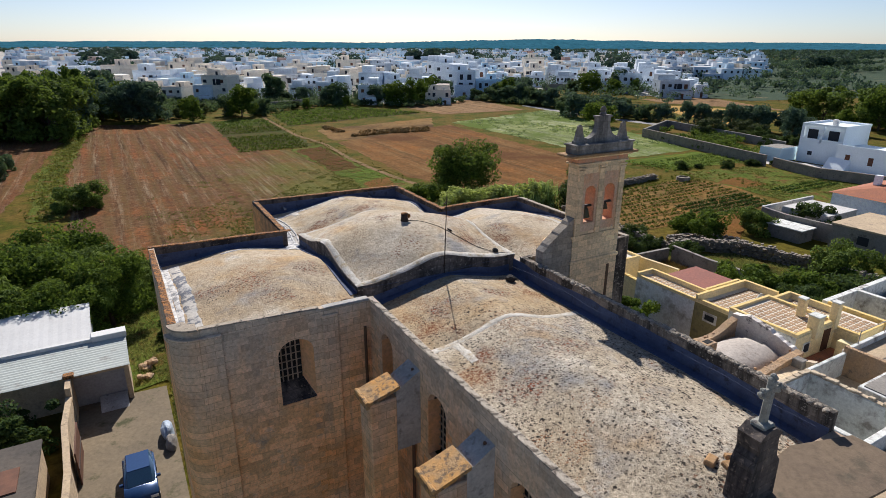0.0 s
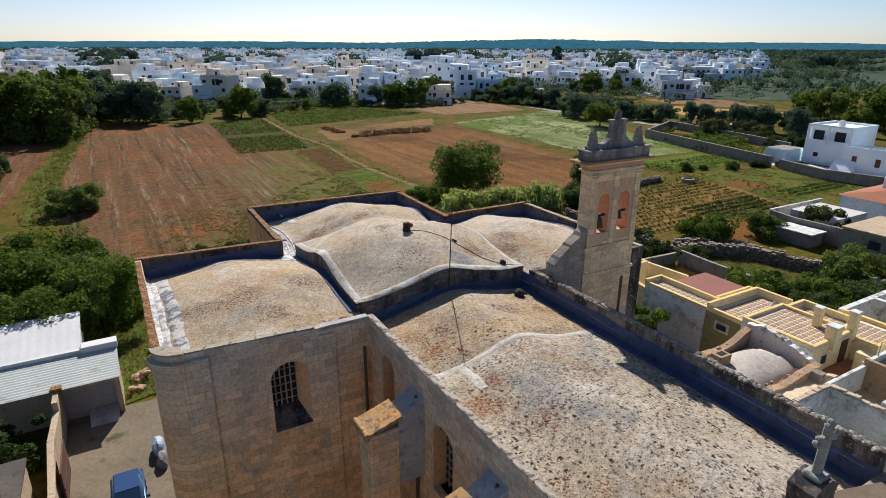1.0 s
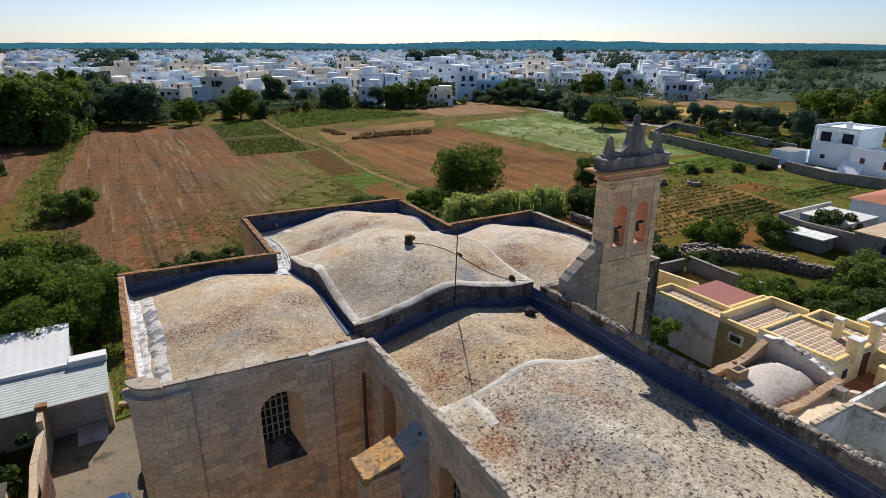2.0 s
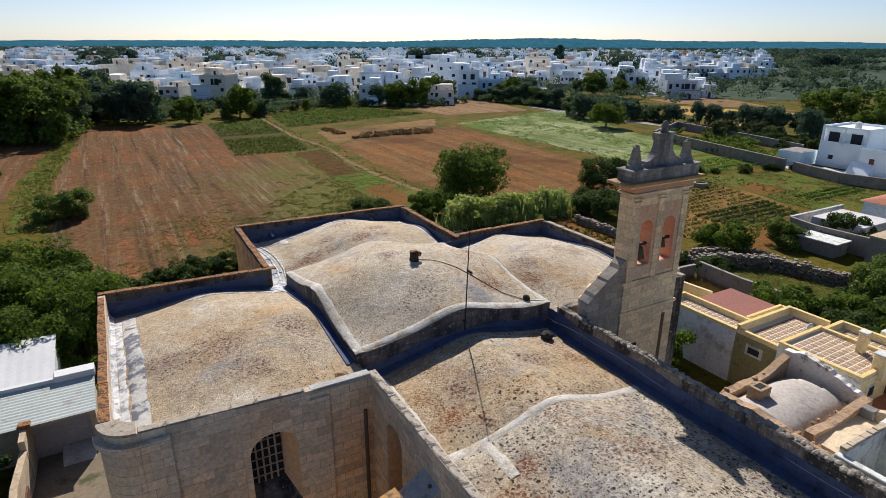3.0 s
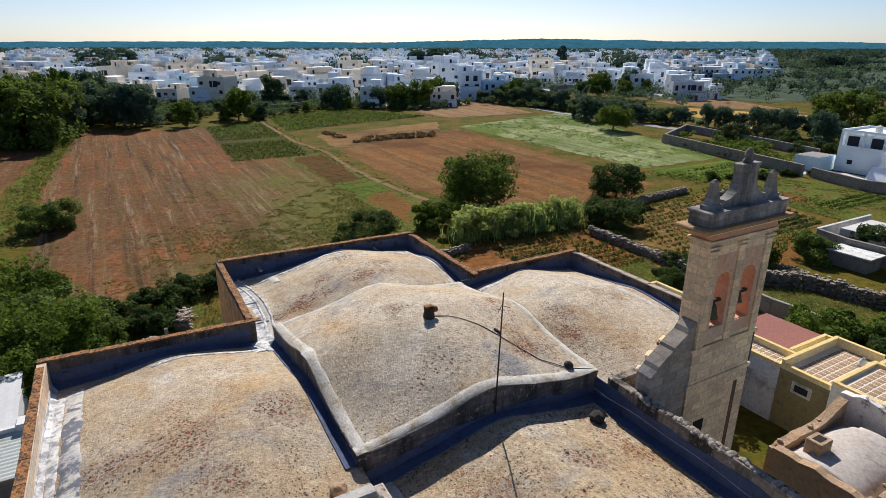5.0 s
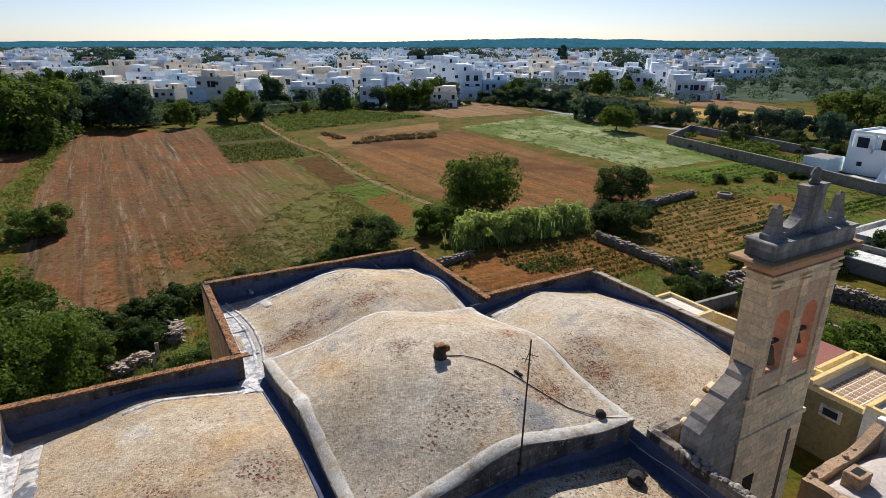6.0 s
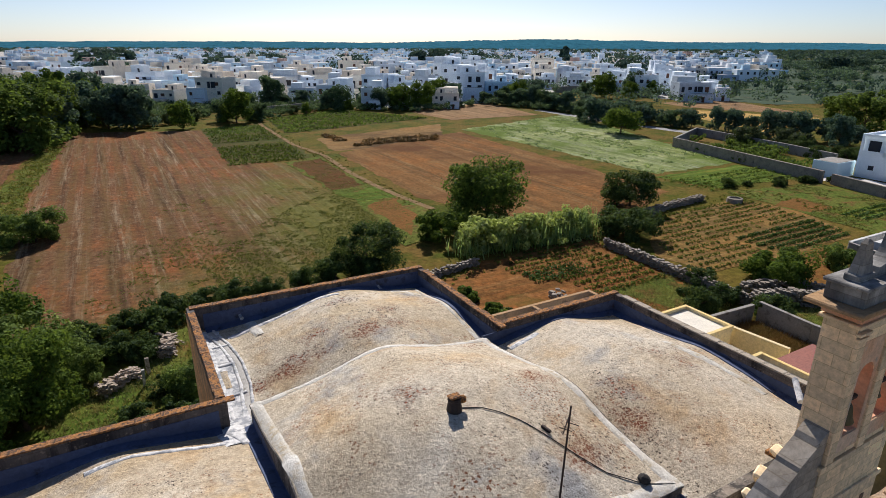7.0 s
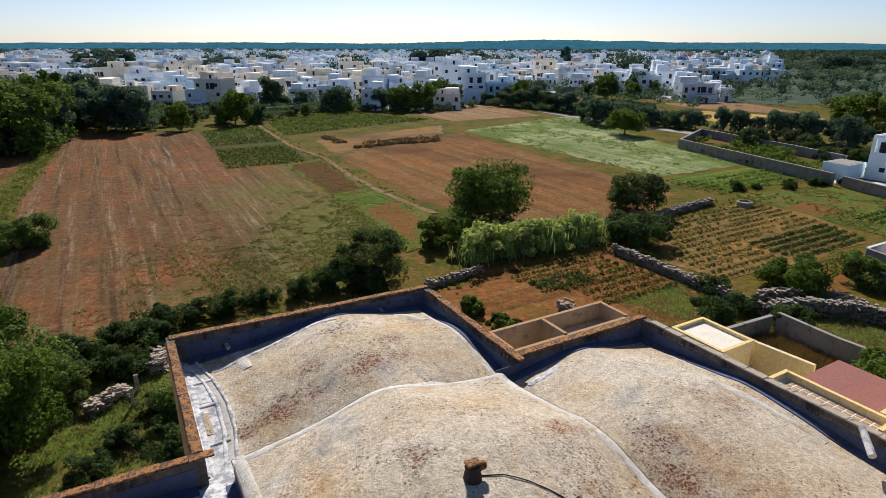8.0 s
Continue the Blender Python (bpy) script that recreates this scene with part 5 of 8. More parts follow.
def tree(name, label, category, material, at, height, spread, seed, count=5000, leaf=0.2, trunk=0.25, low=0.3, clumps=26, turn=0.0, squash=0.75):
    rng = np.random.default_rng(seed)
    root = thing(name, label, category, at, turn)
    bm = bmesh.new()
    top = height * (low + 0.25)
    tube(bm, (0, 0, -0.05), (0.1, 0.05, top * 0.55), trunk, trunk * 0.75, 9)
    tube(bm, (0.1, 0.05, top * 0.5), (0.05, -0.1, top), trunk * 0.75, trunk * 0.45, 8)
    cen, rad = [], []
    for i in range(clumps):
        ang, rr = rng.uniform(0, math.tau), spread * math.sqrt(rng.uniform(0.02, 1)) * (0.78 + 0.12 * math.sin(i * 2.1))
        hh = height * (low + (1 - low) * rng.uniform(0.10, 0.93)) * (1 - 0.22 * (rr / spread) ** 2)
        c = (rr * math.cos(ang), rr * math.sin(ang), hh)
        cen.append(c)
        rad.append(spread * rng.uniform(0.15, 0.36))
        if i % 3 == 0:
            tube(bm, (0.08, 0, top * rng.uniform(0.5, 0.95)), c, trunk * 0.3, trunk * 0.08, 6)
    part("trunk", bm, BARK, root)
    part("crown", leaves(rng, cen, rad, count, leaf, squash), material, root)
    return root


# trees seen one by one
tree("tree", "broad round-crowned tree standing at the field edge", "tree", LEAF_MID, (4.6, 92, 0), 9.0, 6.4, 3, 16000, 0.2, 0.3, 0.1, 60)
tree("tree", "dark rounded tree beside a dry-stone wall", "tree", LEAF_DARK, (26.7, 99.5, 0), 5.6, 4.4, 4, 9000, 0.18, 0.22, 0.02, 40)
tree("tree", "rounded tree in the pale crop field", "tree", LEAF, (46.5, 176, 0), 7.2, 5.6, 5, 6000, 0.26, 0.25, 0.2, 36)
tree("bush", "dense upright dark bush behind the church", "bush", LEAF_DARK, (-9.3, 70.5, 0), 6.0, 3.9, 6, 12000, 0.13, 0.15, 0.0, 44)
tree("tree", "low spreading fig tree in the ploughed field", "tree", LEAF_BRIGHT, (-52, 81, 0), 3.9, 3.9, 7, 9000, 0.17, 0.18, 0.06, 34)
tree("bush", "round bush at the edge of the field", "bush", LEAF, (-1.6, 83, 0), 4.0, 3.6, 8, 8000, 0.16, 0.15, 0.0, 30)
tree("bush", "dark fig bush by the dry-stone wall", "bush", LEAF_DARK, (22.0, 85, 0), 3.4, 4.6, 9, 9000, 0.17, 0.15, 0.0, 36)
tree("bush", "rounded green bush in the garden", "bush", LEAF, (33.5, 70, 0), 3.4, 3.8, 10, 8000, 0.16, 0.12, 0.0, 30)
tree("bush", "bright green round bush in the garden", "bush", LEAF_BRIGHT, (41.5, 72, 0), 3.0, 2.9, 12, 7000, 0.14, 0.12, 0.0, 26)
tree("bush", "spreading fig bush in the walled garden", "bush", LEAF, (*site(50.6, 28.6)[:2], 0), 3.8, 3.2, 13, 9000, 0.17, 0.12, 0.0, 34)
tree("bush", "dense dark bush in the walled garden", "bush", LEAF_DARK, (*site(58, 22)[:2], 0), 4.0, 4.2, 14, 9000, 0.17, 0.12, 0.0, 34)
tree("bush", "green bush beside the garden wall", "bush", LEAF_BRIGHT, (*site(66, 27)[:2], 0), 3.2, 3.6, 15, 7000, 0.16, 0.12, 0.0, 28)
tree("bush", "dense spreading fig bush behind the yellow house", "bush", LEAF, (*site(53.5, 24.6)[:2], 0), 3.6, 3.6, 18, 9000, 0.17, 0.12, 0.0, 34)
tree("bush", "tall green shrub behind the tiled terraces", "bush", LEAF_DARK, (*site(50.2, 23.6)[:2], 0), 3.6, 2.6, 19, 8000, 0.15, 0.12, 0.0, 30)
tree("bush", "round bright shrub in the walled garden", "bush", LEAF_BRIGHT, (*site(68, 22)[:2], 0), 3.4, 3.0, 61, 7000, 0.15, 0.12, 0.0, 26)
tree("bush", "leafy climber in the narrow yard by the yellow house", "bush", LEAF, (*site(36.2, 28.5)[:2], 0), 3.6, 2.0, 16, 6000, 0.12, 0.1, 0.02, 22)
tree("bush", "dark shrub inside the walled court", "bush", LEAF_DARK, (*site(81, 38)[:2], 0), 3.6, 3.4, 17, 6000, 0.18, 0.1, 0.0, 26)
protos = [tree("tree", "leafy tree in the hedgerow", "tree", m, (0, 0, -60), h, s, 20 + i, n, lf, 0.22, lw, cl)
          for i, (m, h, s, n, lf, lw, cl) in enumerate(((LEAF, 8, 5, 4200, 0.3, 0.04, 34), (LEAF_HEDGE, 7, 4.5, 4800, 0.3, 0.02, 34), (LEAF_OLIVE, 5.5, 4, 3600, 0.28, 0.1, 28),
                                                    (LEAF_MID, 10, 6, 5600, 0.32, 0.05, 40), (LEAF_BLUE, 9, 5, 5200, 0.32, 0.02, 36), (LEAF, 6.5, 4.2, 13000, 0.14, 0.02, 52),
                                                    (LEAF_BRIGHT, 5.6, 3.8, 12000, 0.14, 0.02, 46), (LEAF_DARK, 2.6, 2.6, 5000, 0.14, 0.0, 26)))]
for k, text in ((5, "tall leafy tree in the grove beside the church"), (6, "bright leafy tree in the grove beside the church"), (7, "low dark shrub behind the church"), (1, "dark tree in the hedge before the town"), (4, "tall dark tree at the edge of the wood"), (2, "grey-green olive tree among the fields")):
    protos[k]["label"] = text
rng = np.random.default_rng(5)


def scatter(spots, kinds, lo=0.8, hi=1.2, z=0.0):
    for x, y in spots:
        src = protos[kinds[int(rng.integers(len(kinds)))]]
        s = float(rng.uniform(lo, hi))
        src.scale = (s, s, s * float(rng.uniform(0.85, 1.15)))
        copy_thing(src, pose(float(x), float(y), z, 0, 0, float(rng.uniform(0, 360))))
        src.scale = (1, 1, 1)


# grove beside the church, shrubs behind it
scatter([site(p, q)[:2] for p, q in ((-10, 51), (-5.5, 51), (-1.5, 52), (-12, 56), (-7, 57), (-2, 58), (-16, 53), (-15, 60), (-9, 62), (-20, 57), (-5, 63.5), (-22, 63))], (5, 5, 6), 0.9, 1.15)
scatter([site(p, q)[:2] for p, q in ((-6.2, 49.2), (-3.6, 49.6), (-9.5, 49.4), (-13, 49.8))], (5,), 0.85, 1.0)
scatter([site(p, q)[:2] for p, q in ((1.0, 63.0), (4.5, 64), (8, 65), (11, 65.5), (14, 65.8), (17, 66), (20.5, 66), (24, 66.3), (2.5, 60.5), (6.5, 62.5), (27, 65))], (7,), 0.55, 0.95)
scatter([site(p, q)[:2] for p, q in ((4.5, 49.5), (7.5, 46.5), (3.0, 47), (8.5, 50.5))], (7, 6), 0.5, 0.75)
scatter([site(p, q)[:2] for p, q in ((34.6, 50.6), (37.2, 48.4), (33, 47.5))], (7,), 0.28, 0.36)
scatter([site(p, q)[:2] for p, q in ((56.5, 47), (54.8, 43), (55.0, 38.5), (50.5, 43.0))], (7,), 0.6, 0.9)
# wood at the far left
scatter([(-97 - 34 * u - 24 * v, 140 + 90 * v) for u, v in rng.uniform(0, 1, (46, 2))], (4, 3, 0), 1.1, 1.7)
scatter([(-69 - 0.55 * k, 78 + 1.2 * k) for k in range(0, 30, 6)], (2, 1), 0.4, 0.6)


def stand(kind, rows):
    """Trees of one kind, each with its place, the width of its crown and its height."""
    src = protos[kind]
    spread, high = ((5, 8), (4.5, 7), (4, 5.5), (6, 10), (5, 9), (4.2, 6.5), (3.8, 5.6), (2.6, 2.6))[kind]
    for x, y, w, h in rows:
        src.scale = (w / (1.85 * spread), w / (1.85 * spread), h / (0.97 * high))
        copy_thing(src, pose(x, y, 0, 0, 0, float(rng.uniform(0, 360))))
    src.scale = (1, 1, 1)


# trees before the town
stand(4, [(-99, 181, 12, 11.5), (-91, 180, 12, 12), (-95, 183, 12, 12.5), (-60, 249, 7, 6), (-47, 236, 6, 7), (-26, 239, 10, 8), (0, 255, 9, 9)])
stand(1, [(-112, 187, 10, 9), (-118, 192, 11, 10), (-72, 199, 8, 7.5), (-62, 201, 7, 6), (-72, 250, 10.5, 12), (-80, 246, 7, 5), (-42, 233, 9, 9.5), (-33, 247, 8, 8), (-30, 243, 8, 6), (-66, 246, 7, 5), (-90, 205, 6, 4.5), (-98, 200, 6, 5)])
stand(0, [(-107, 184, 9, 8), (-78, 182, 8, 7.5), (-67, 195, 11, 10), (-51, 219, 4, 4), (-38, 231, 4, 4), (-19, 236, 12, 9), (-12, 240, 11, 10), (-5, 252, 10, 10.5), (-122, 200, 12, 8), (-130, 206, 12, 9)])
stand(2, [(-90, 187, 5, 4), (-86, 190, 4, 3.5), (-103, 186, 5, 5), (-83, 200, 5, 4), (-75, 205, 4, 3), (-56, 222, 4, 3)])
# dark hedgerow beside the pale crop and the lane
stand(1, [(20, 255, 8, 6), (26, 252, 9, 7), (36, 243, 9, 7.5), (38, 238, 8, 6.5), (46, 224, 7, 5.5), (24, 268, 9, 8), (50, 205, 9, 7), (42, 205, 6, 5), (56, 208, 8, 6), (62, 204, 7, 5), (66, 192, 8, 5.5), (14, 262, 7, 5), (56, 232, 7, 5), (68, 226, 7, 4.5)])
stand(4, [(31, 251, 9, 8.5), (41, 233, 9, 7.5), (30, 285, 11, 9), (36, 275, 10, 9), (45, 199, 9, 8), (52, 196, 8, 7), (60, 196, 8, 6), (71, 189, 7, 5.5), (50, 236, 7, 5.5), (62, 230, 7, 5), (33, 262, 8, 7)])
stand(0, [(71, 291, 14, 11), (78, 277, 8, 8), (28, 262, 8, 9), (95, 300, 9, 7)])
stand(1, [(88, 306, 11, 12), (64, 300, 8, 7)])
# feathery dark trees along the lane
stand(4, [(77, 184, 6, 7), (80, 181, 6, 6.5), (83, 178, 5, 5), (84.5, 170, 7, 7.5), (88, 168, 7, 7), (91, 165, 8, 7.5), (95, 162, 6, 6), (92.5, 154, 7, 8), (98, 158, 6, 5)])
stand(3, [(118, 183, 16, 12), (131, 176, 15, 12)])
stand(0, [(125, 168, 14, 11), (112, 160, 9, 7), (140, 190, 15, 11), (122, 200, 12, 9)])
scatter([(70 + 14 * u, 150 + 16 * v) for u, v in rng.uniform(0, 1, (9, 2))], (7, 2), 0.6, 1.0)
scatter([(78 + 16 * u, 132 + 22 * v) for u, v in rng.uniform(0, 1, (6, 2))], (7,), 0.9, 1.3)
scatter([(46 + 22 * u, 110.5 + 6 * u + 2 * v) for u, v in rng.uniform(0, 1, (10, 2))], (7,), 0.3, 0.55)

def inside(x, y, ring):
    hit = False
    for (x0, y0), (x1, y1) in zip(ring, ring[1:] + ring[:1]):
        if (y0 > y) != (y1 > y) and x < x0 + (y - y0) * (x1 - x0) / (y1 - y0):
            hit = not hit
    return hit


rng2 = np.random.default_rng(41)
# distant olive groves and trees among the houses, past counting
def grove(name, label, spots, material, heights, leaf, per):
    g = np.random.default_rng(77)
    cen, rad = [], []
    for x, y in spots:
        h = g.uniform(*heights)
        for _ in range(3):
            cen.append((x + g.normal() * h * 0.3, y + g.normal() * h * 0.3, h * g.uniform(0.45, 0.75)))
            rad.append(h * g.uniform(0.3, 0.45))
    ob = part(name, leaves(g, cen, rad, len(spots) * per, leaf), material)
    return tagged(ob, label, "trees", kind="stuff")


spots = [(x, y) for x, y in zip(rng.uniform(110, 620, 6500), rng.uniform(250, 1000, 6500)) if x > 0.36 * y + 25 and y > 300 - 0.3 * (x - 130) and not (85 < x < 135 and y < 290) and noise.noise((x * 0.012, y * 0.012, 0.0)) > -0.02]
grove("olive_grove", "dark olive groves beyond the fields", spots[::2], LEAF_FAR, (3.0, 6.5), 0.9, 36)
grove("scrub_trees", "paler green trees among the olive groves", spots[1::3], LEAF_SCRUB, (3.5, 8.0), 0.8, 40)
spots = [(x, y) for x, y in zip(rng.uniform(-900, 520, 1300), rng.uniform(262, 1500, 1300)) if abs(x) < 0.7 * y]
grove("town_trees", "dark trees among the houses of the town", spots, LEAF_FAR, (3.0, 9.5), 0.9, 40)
belt = [(-150, 200), (-112, 186), (-88, 189), (-73, 203), (-62, 199), (-46, 232), (-8, 226), (12, 255), (-140, 246)]
spots = [(x, y) for x, y in zip(rng2.uniform(-150, 14, 2600), rng2.uniform(184, 257, 2600)) if inside(x, y, belt) and noise.noise((x * 0.06, y * 0.06, 2.0)) > -0.25]
grove("scrub", "dark scrub and low bushes before the town", spots, LEAF_HEDGE, (1.0, 3.2), 0.34, 60)
belt = [(14, 258), (40, 224), (50, 222), (72, 186), (76, 192), (66, 215), (60, 240), (34, 270), (18, 268)]
spots = [(x, y) for x, y in zip(rng2.uniform(10, 80, 900), rng2.uniform(184, 272, 900)) if inside(x, y, belt)]
grove("hedge", "dark low hedge along the crop field", spots, LEAF_HEDGE, (1.2, 3.4), 0.34, 60)
court = [site(p, q)[:2] for p, q in ((123, 103), (119, 85), (116, 67), (135, 76), (139, 89), (143, 114))]
spots = [(x, y) for x, y in zip(rng2.uniform(45, 100, 1500), rng2.uniform(110, 180, 1500)) if inside(x, y, court) and noise.noise((x * 0.1, y * 0.1, 5.0)) > -0.1]
grove("court_scrub", "green shrubs growing inside the long walled garden", spots, LEAF_MID, (0.8, 2.2), 0.26, 60)
spots = [(x, y) for x, y in zip(rng2.uniform(-260, 150, 620), rng2.uniform(244, 440, 620)) if abs(x + 30) < 0.75 * y]
grove("garden_trees", "dark trees in the gardens between the houses", spots, LEAF_BLUE, (3.0, 7.5), 0.5, 60)
spots = []
for cx, cy, wide, count in ((-510, 900, 48, 44), (-24, 1010, 40, 34), (38, 760, 10, 8), (222, 1050, 16, 14), (182, 700, 28, 14), (372, 600, 22, 12), (-190, 640, 16, 9), (-222, 600, 16, 9), (-300, 640, 14, 6), (95, 560, 16, 7), (-170, 470, 10, 5), (-60, 420, 9, 4), (40, 520, 12, 6), (120, 430, 12, 6), (-215, 390, 12, 6)):
    spots += [(cx + wide * float(u), cy + 12 * float(v)) for u, v in rng2.uniform(-1, 1, (count, 2))]
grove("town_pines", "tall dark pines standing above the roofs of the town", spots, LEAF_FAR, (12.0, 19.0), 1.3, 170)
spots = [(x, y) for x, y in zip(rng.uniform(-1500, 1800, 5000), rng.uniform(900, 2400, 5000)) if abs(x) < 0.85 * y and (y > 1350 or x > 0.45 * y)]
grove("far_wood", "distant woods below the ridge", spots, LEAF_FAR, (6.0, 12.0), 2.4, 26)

# leafy tufts of the pale crop, thicker in patches
ring = [(2.6, 183), (39.7, 221), (47, 192), (58.5, 134.5), (38.5, 123)]
cen = [(x, y, 0.08) for x, y in zip(rng2.uniform(2, 59, 9000), rng2.uniform(123, 221, 9000)) if inside(x, y, ring) and noise.noise((x * 0.09, y * 0.05, 3.0)) + 0.9 * noise.noise((x * 0.4, y * 0.3, 1.0)) > 0.12]
tagged(part("crop_leaves", leaves(np.random.default_rng(5), cen, [0.42] * len(cen), 11000, 0.2, 0.35), foliage("crop_leaf", (0.26, 0.34, 0.12), (0.46, 0.54, 0.28), None, 0.45)), "pale green leafy tufts of the crop field", "crop", kind="stuff")

# giant reeds
g = np.random.default_rng(8)
path = [(1.0, 78.0), (6, 80.5), (12, 83.5), (17.0, 86.0)]
verts, faces = [], []
for i in range(2600):
    t = g.uniform(0, 3)
    k = int(t)
    a, b = path[k], path[min(k + 1, 3)]
    x = a[0] + (b[0] - a[0]) * (t - k) + g.normal() * 0.8
    y = a[1] + (b[1] - a[1]) * (t - k) + g.normal() * 1.2
    h = (g.uniform(1.1, 2.8) + 0.04 * max(0, x)) * (1 + 0.45 * noise.noise((x * 0.5, y * 0.5, 0)))
    ang, lean = g.uniform(0, math.tau), g.uniform(0.05, 0.5)
    dx, dy = math.cos(ang), math.sin(ang)
    w = 0.05
    n0 = len(verts)
    for s, ww in ((0, 1), (0.6, 1), (1.0, 0.1)):
        r = lean * h * s * s
        verts += [(x + dx * r - dy * w * ww, y + dy * r + dx * w * ww, h * s * (1 - 0.2 * s * lean)), (x + dx * r + dy * w * ww, y + dy * r - dx * w * ww, h * s * (1 - 0.2 * s * lean))]
    faces += [(n0, n0 + 1, n0 + 3, n0 + 2), (n0 + 2, n0 + 3, n0 + 5, n0 + 4)]
tagged(part("reeds", (verts, faces), foliage("reed_leaf", (0.17, 0.27, 0.07), (0.42, 0.54, 0.20), None, 0.45)), "clump of bright giant reeds by the garden", "reeds", kind="stuff")


g = np.random.default_rng(9)
cen = [(path[k][0] + (path[k + 1][0] - path[k][0]) * t + g.normal() * 0.5, path[k][1] + (path[k + 1][1] - path[k][1]) * t + g.normal() * 1.1, g.uniform(0.2, 3.0) * (1 + 0.5 * noise.noise((k * 3 + t * 6, 0.5, 2.0)))) for k in range(3) for t in g.uniform(0, 1, 150)]
tagged(part("reed_leaves", leaves(g, cen, [0.6] * len(cen), 20000, 0.22, 0.9), foliage("reed_blade", (0.30, 0.37, 0.08), (0.62, 0.68, 0.25), None, 0.45)), "pale drooping leaves of the giant reeds", "reeds", kind="stuff")


for seed, (p, q, h) in enumerate(((32.9, 54.6, 1.5), (33.0, 50.2, 1.6), (34.3, 52.0, 0.8))):
    tree("bush", "dark low shrub on the red earth of the kitchen garden", "bush", LEAF_MID, (*site(p, q)[:2], 0), h, h * 0.85, 70 + seed, 3200, 0.14, 0.1, 0.0, 22)


for i, (x, y, h, w) in enumerate(((-278, 470, 17.4, 9), (-266, 480, 17.8, 10), (-256, 490, 17.4, 8), (-172, 470, 14.5, 9), (-28, 520, 19.8, 9), (-13, 520, 19.4, 9), (94, 520, 22.5, 5))):
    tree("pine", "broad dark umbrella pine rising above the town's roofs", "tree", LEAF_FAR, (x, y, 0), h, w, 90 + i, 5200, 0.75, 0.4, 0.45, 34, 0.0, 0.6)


# crops in rows
def crops(name, label, p_range, q_range, row, plant, inside, material, size, per=9, leaf=0.13, skip=0.08):
    g = np.random.default_rng(31)
    cen, rad = [], []
    q = q_range[0]
    while q < q_range[1]:
        p = p_range[0]
        while p < p_range[1]:
            if inside(p, q) and g.uniform() > skip:
                x, y, _ = site(p + g.normal() * 0.04, q + g.normal() * 0.02 + 0.06 * noise.noise((p * 0.1, q, 2.0)))
                s = size * g.uniform(0.8, 1.12)
                cen.append((x, y, s * 0.5))
                rad.append(s)
            p += plant
        q += row
    ob = part(name, leaves(g, cen, rad, len(cen) * per, leaf, 0.7), material)
    return tagged(ob, label, "crops", kind="stuff")


CROP = foliage("crop_leaf", (0.050, 0.080, 0.012), (0.140, 0.175, 0.034), None, 0.35)
GREEN_CROP = foliage("green_crop_leaf", (0.030, 0.075, 0.016), (0.085, 0.150, 0.040))
crops("vegetable_rows", "rows of low green plants in the brown field", (60, 92), (49, 66.5), 1.42, 0.95, lambda p, q: p > 60.5 + 0.85 * max(0, q - 55) and p < 88 + 0.35 * (q - 49) and (p < 72 or q > 55), CROP, 0.34, 34, 0.12, 0.06)
crops("vegetable_rows", "rows of dense green plants in the brown field", (73, 90), (48.6, 55), 1.42, 0.5, lambda p, q: p < 88 + 0.35 * (q - 49), GREEN_CROP, 0.38, 30, 0.14, 0.02)
crops("vegetable_rows", "rows of low green plants in the kitchen garden", (40, 55), (50.2, 58.5), 1.45, 0.85, lambda p, q: p > 44.6 - 0.36 * (q - 49.4) and not (p < 48.6 and q > 55.3) and not (p < 44.5 and q < 54.5), CROP, 0.40, 44, 0.13, 0.04)
crops("vegetable_rows", "fine rows of young plants in the kitchen garden", (40.5, 54.5), (58.7, 63.8), 1.1, 0.7, lambda p, q: p > 41 + 1.6 * max(0, q - 60), CROP, 0.30, 34, 0.11, 0.03)
crops("vegetable_rows", "rows of leafy greens below the white house", (96.5, 111.5), (51, 55), 1.4, 0.6, lambda p, q: True, GREEN_CROP, 0.34, 16, 0.16)
crops("bean_rows", "taller leafy plants in the kitchen garden", (42, 48.4), (55.5, 57.6), 1.0, 0.4, lambda p, q: True, GREEN_CROP, 0.42, 26, 0.14)
crops("vineyard", "bright green vine rows", (92.5, 118.5), (73, 82.5), 1.9, 0.6, lambda p, q: True, LEAF_BRIGHT, 0.4, 8, 0.2)
crops("vine_rows", "rows of dark green vegetables in the far plot", (25, 45), (134, 157), 2.1, 0.6, lambda p, q: 25.6 + (q - 135) * 0.057 < p < 41.6 + (q - 132) * 0.05, CROP, 0.5, 8, 0.26, 0.02)
crops("vine_rows", "rows of dark green vegetables in the far plot", (25, 45), (164, 176), 2.1, 0.7, lambda p, q: 25.6 + (q - 135) * 0.057 < p < 41.6 + (q - 132) * 0.05, CROP, 0.45, 7, 0.26, 0.1)
crops("vine_rows", "bright green leafy rows at the end of the far plot", (25, 46), (178, 191), 2.1, 0.6, lambda p, q: 25.6 + (q - 135) * 0.057 < p < 41.6 + (q - 132) * 0.05, LEAF_BRIGHT, 0.45, 7, 0.26, 0.05)
crops("vineyard", "dark green rows of the plot below the town", (47, 99), (172, 222), 2.3, 0.8, lambda p, q: inside(*site(p, q)[:2], [(-60, 203), (-42, 232), (-8, 209), (-45.7, 173)]), LEAF_MID, 0.55, 8, 0.32, 0.05)

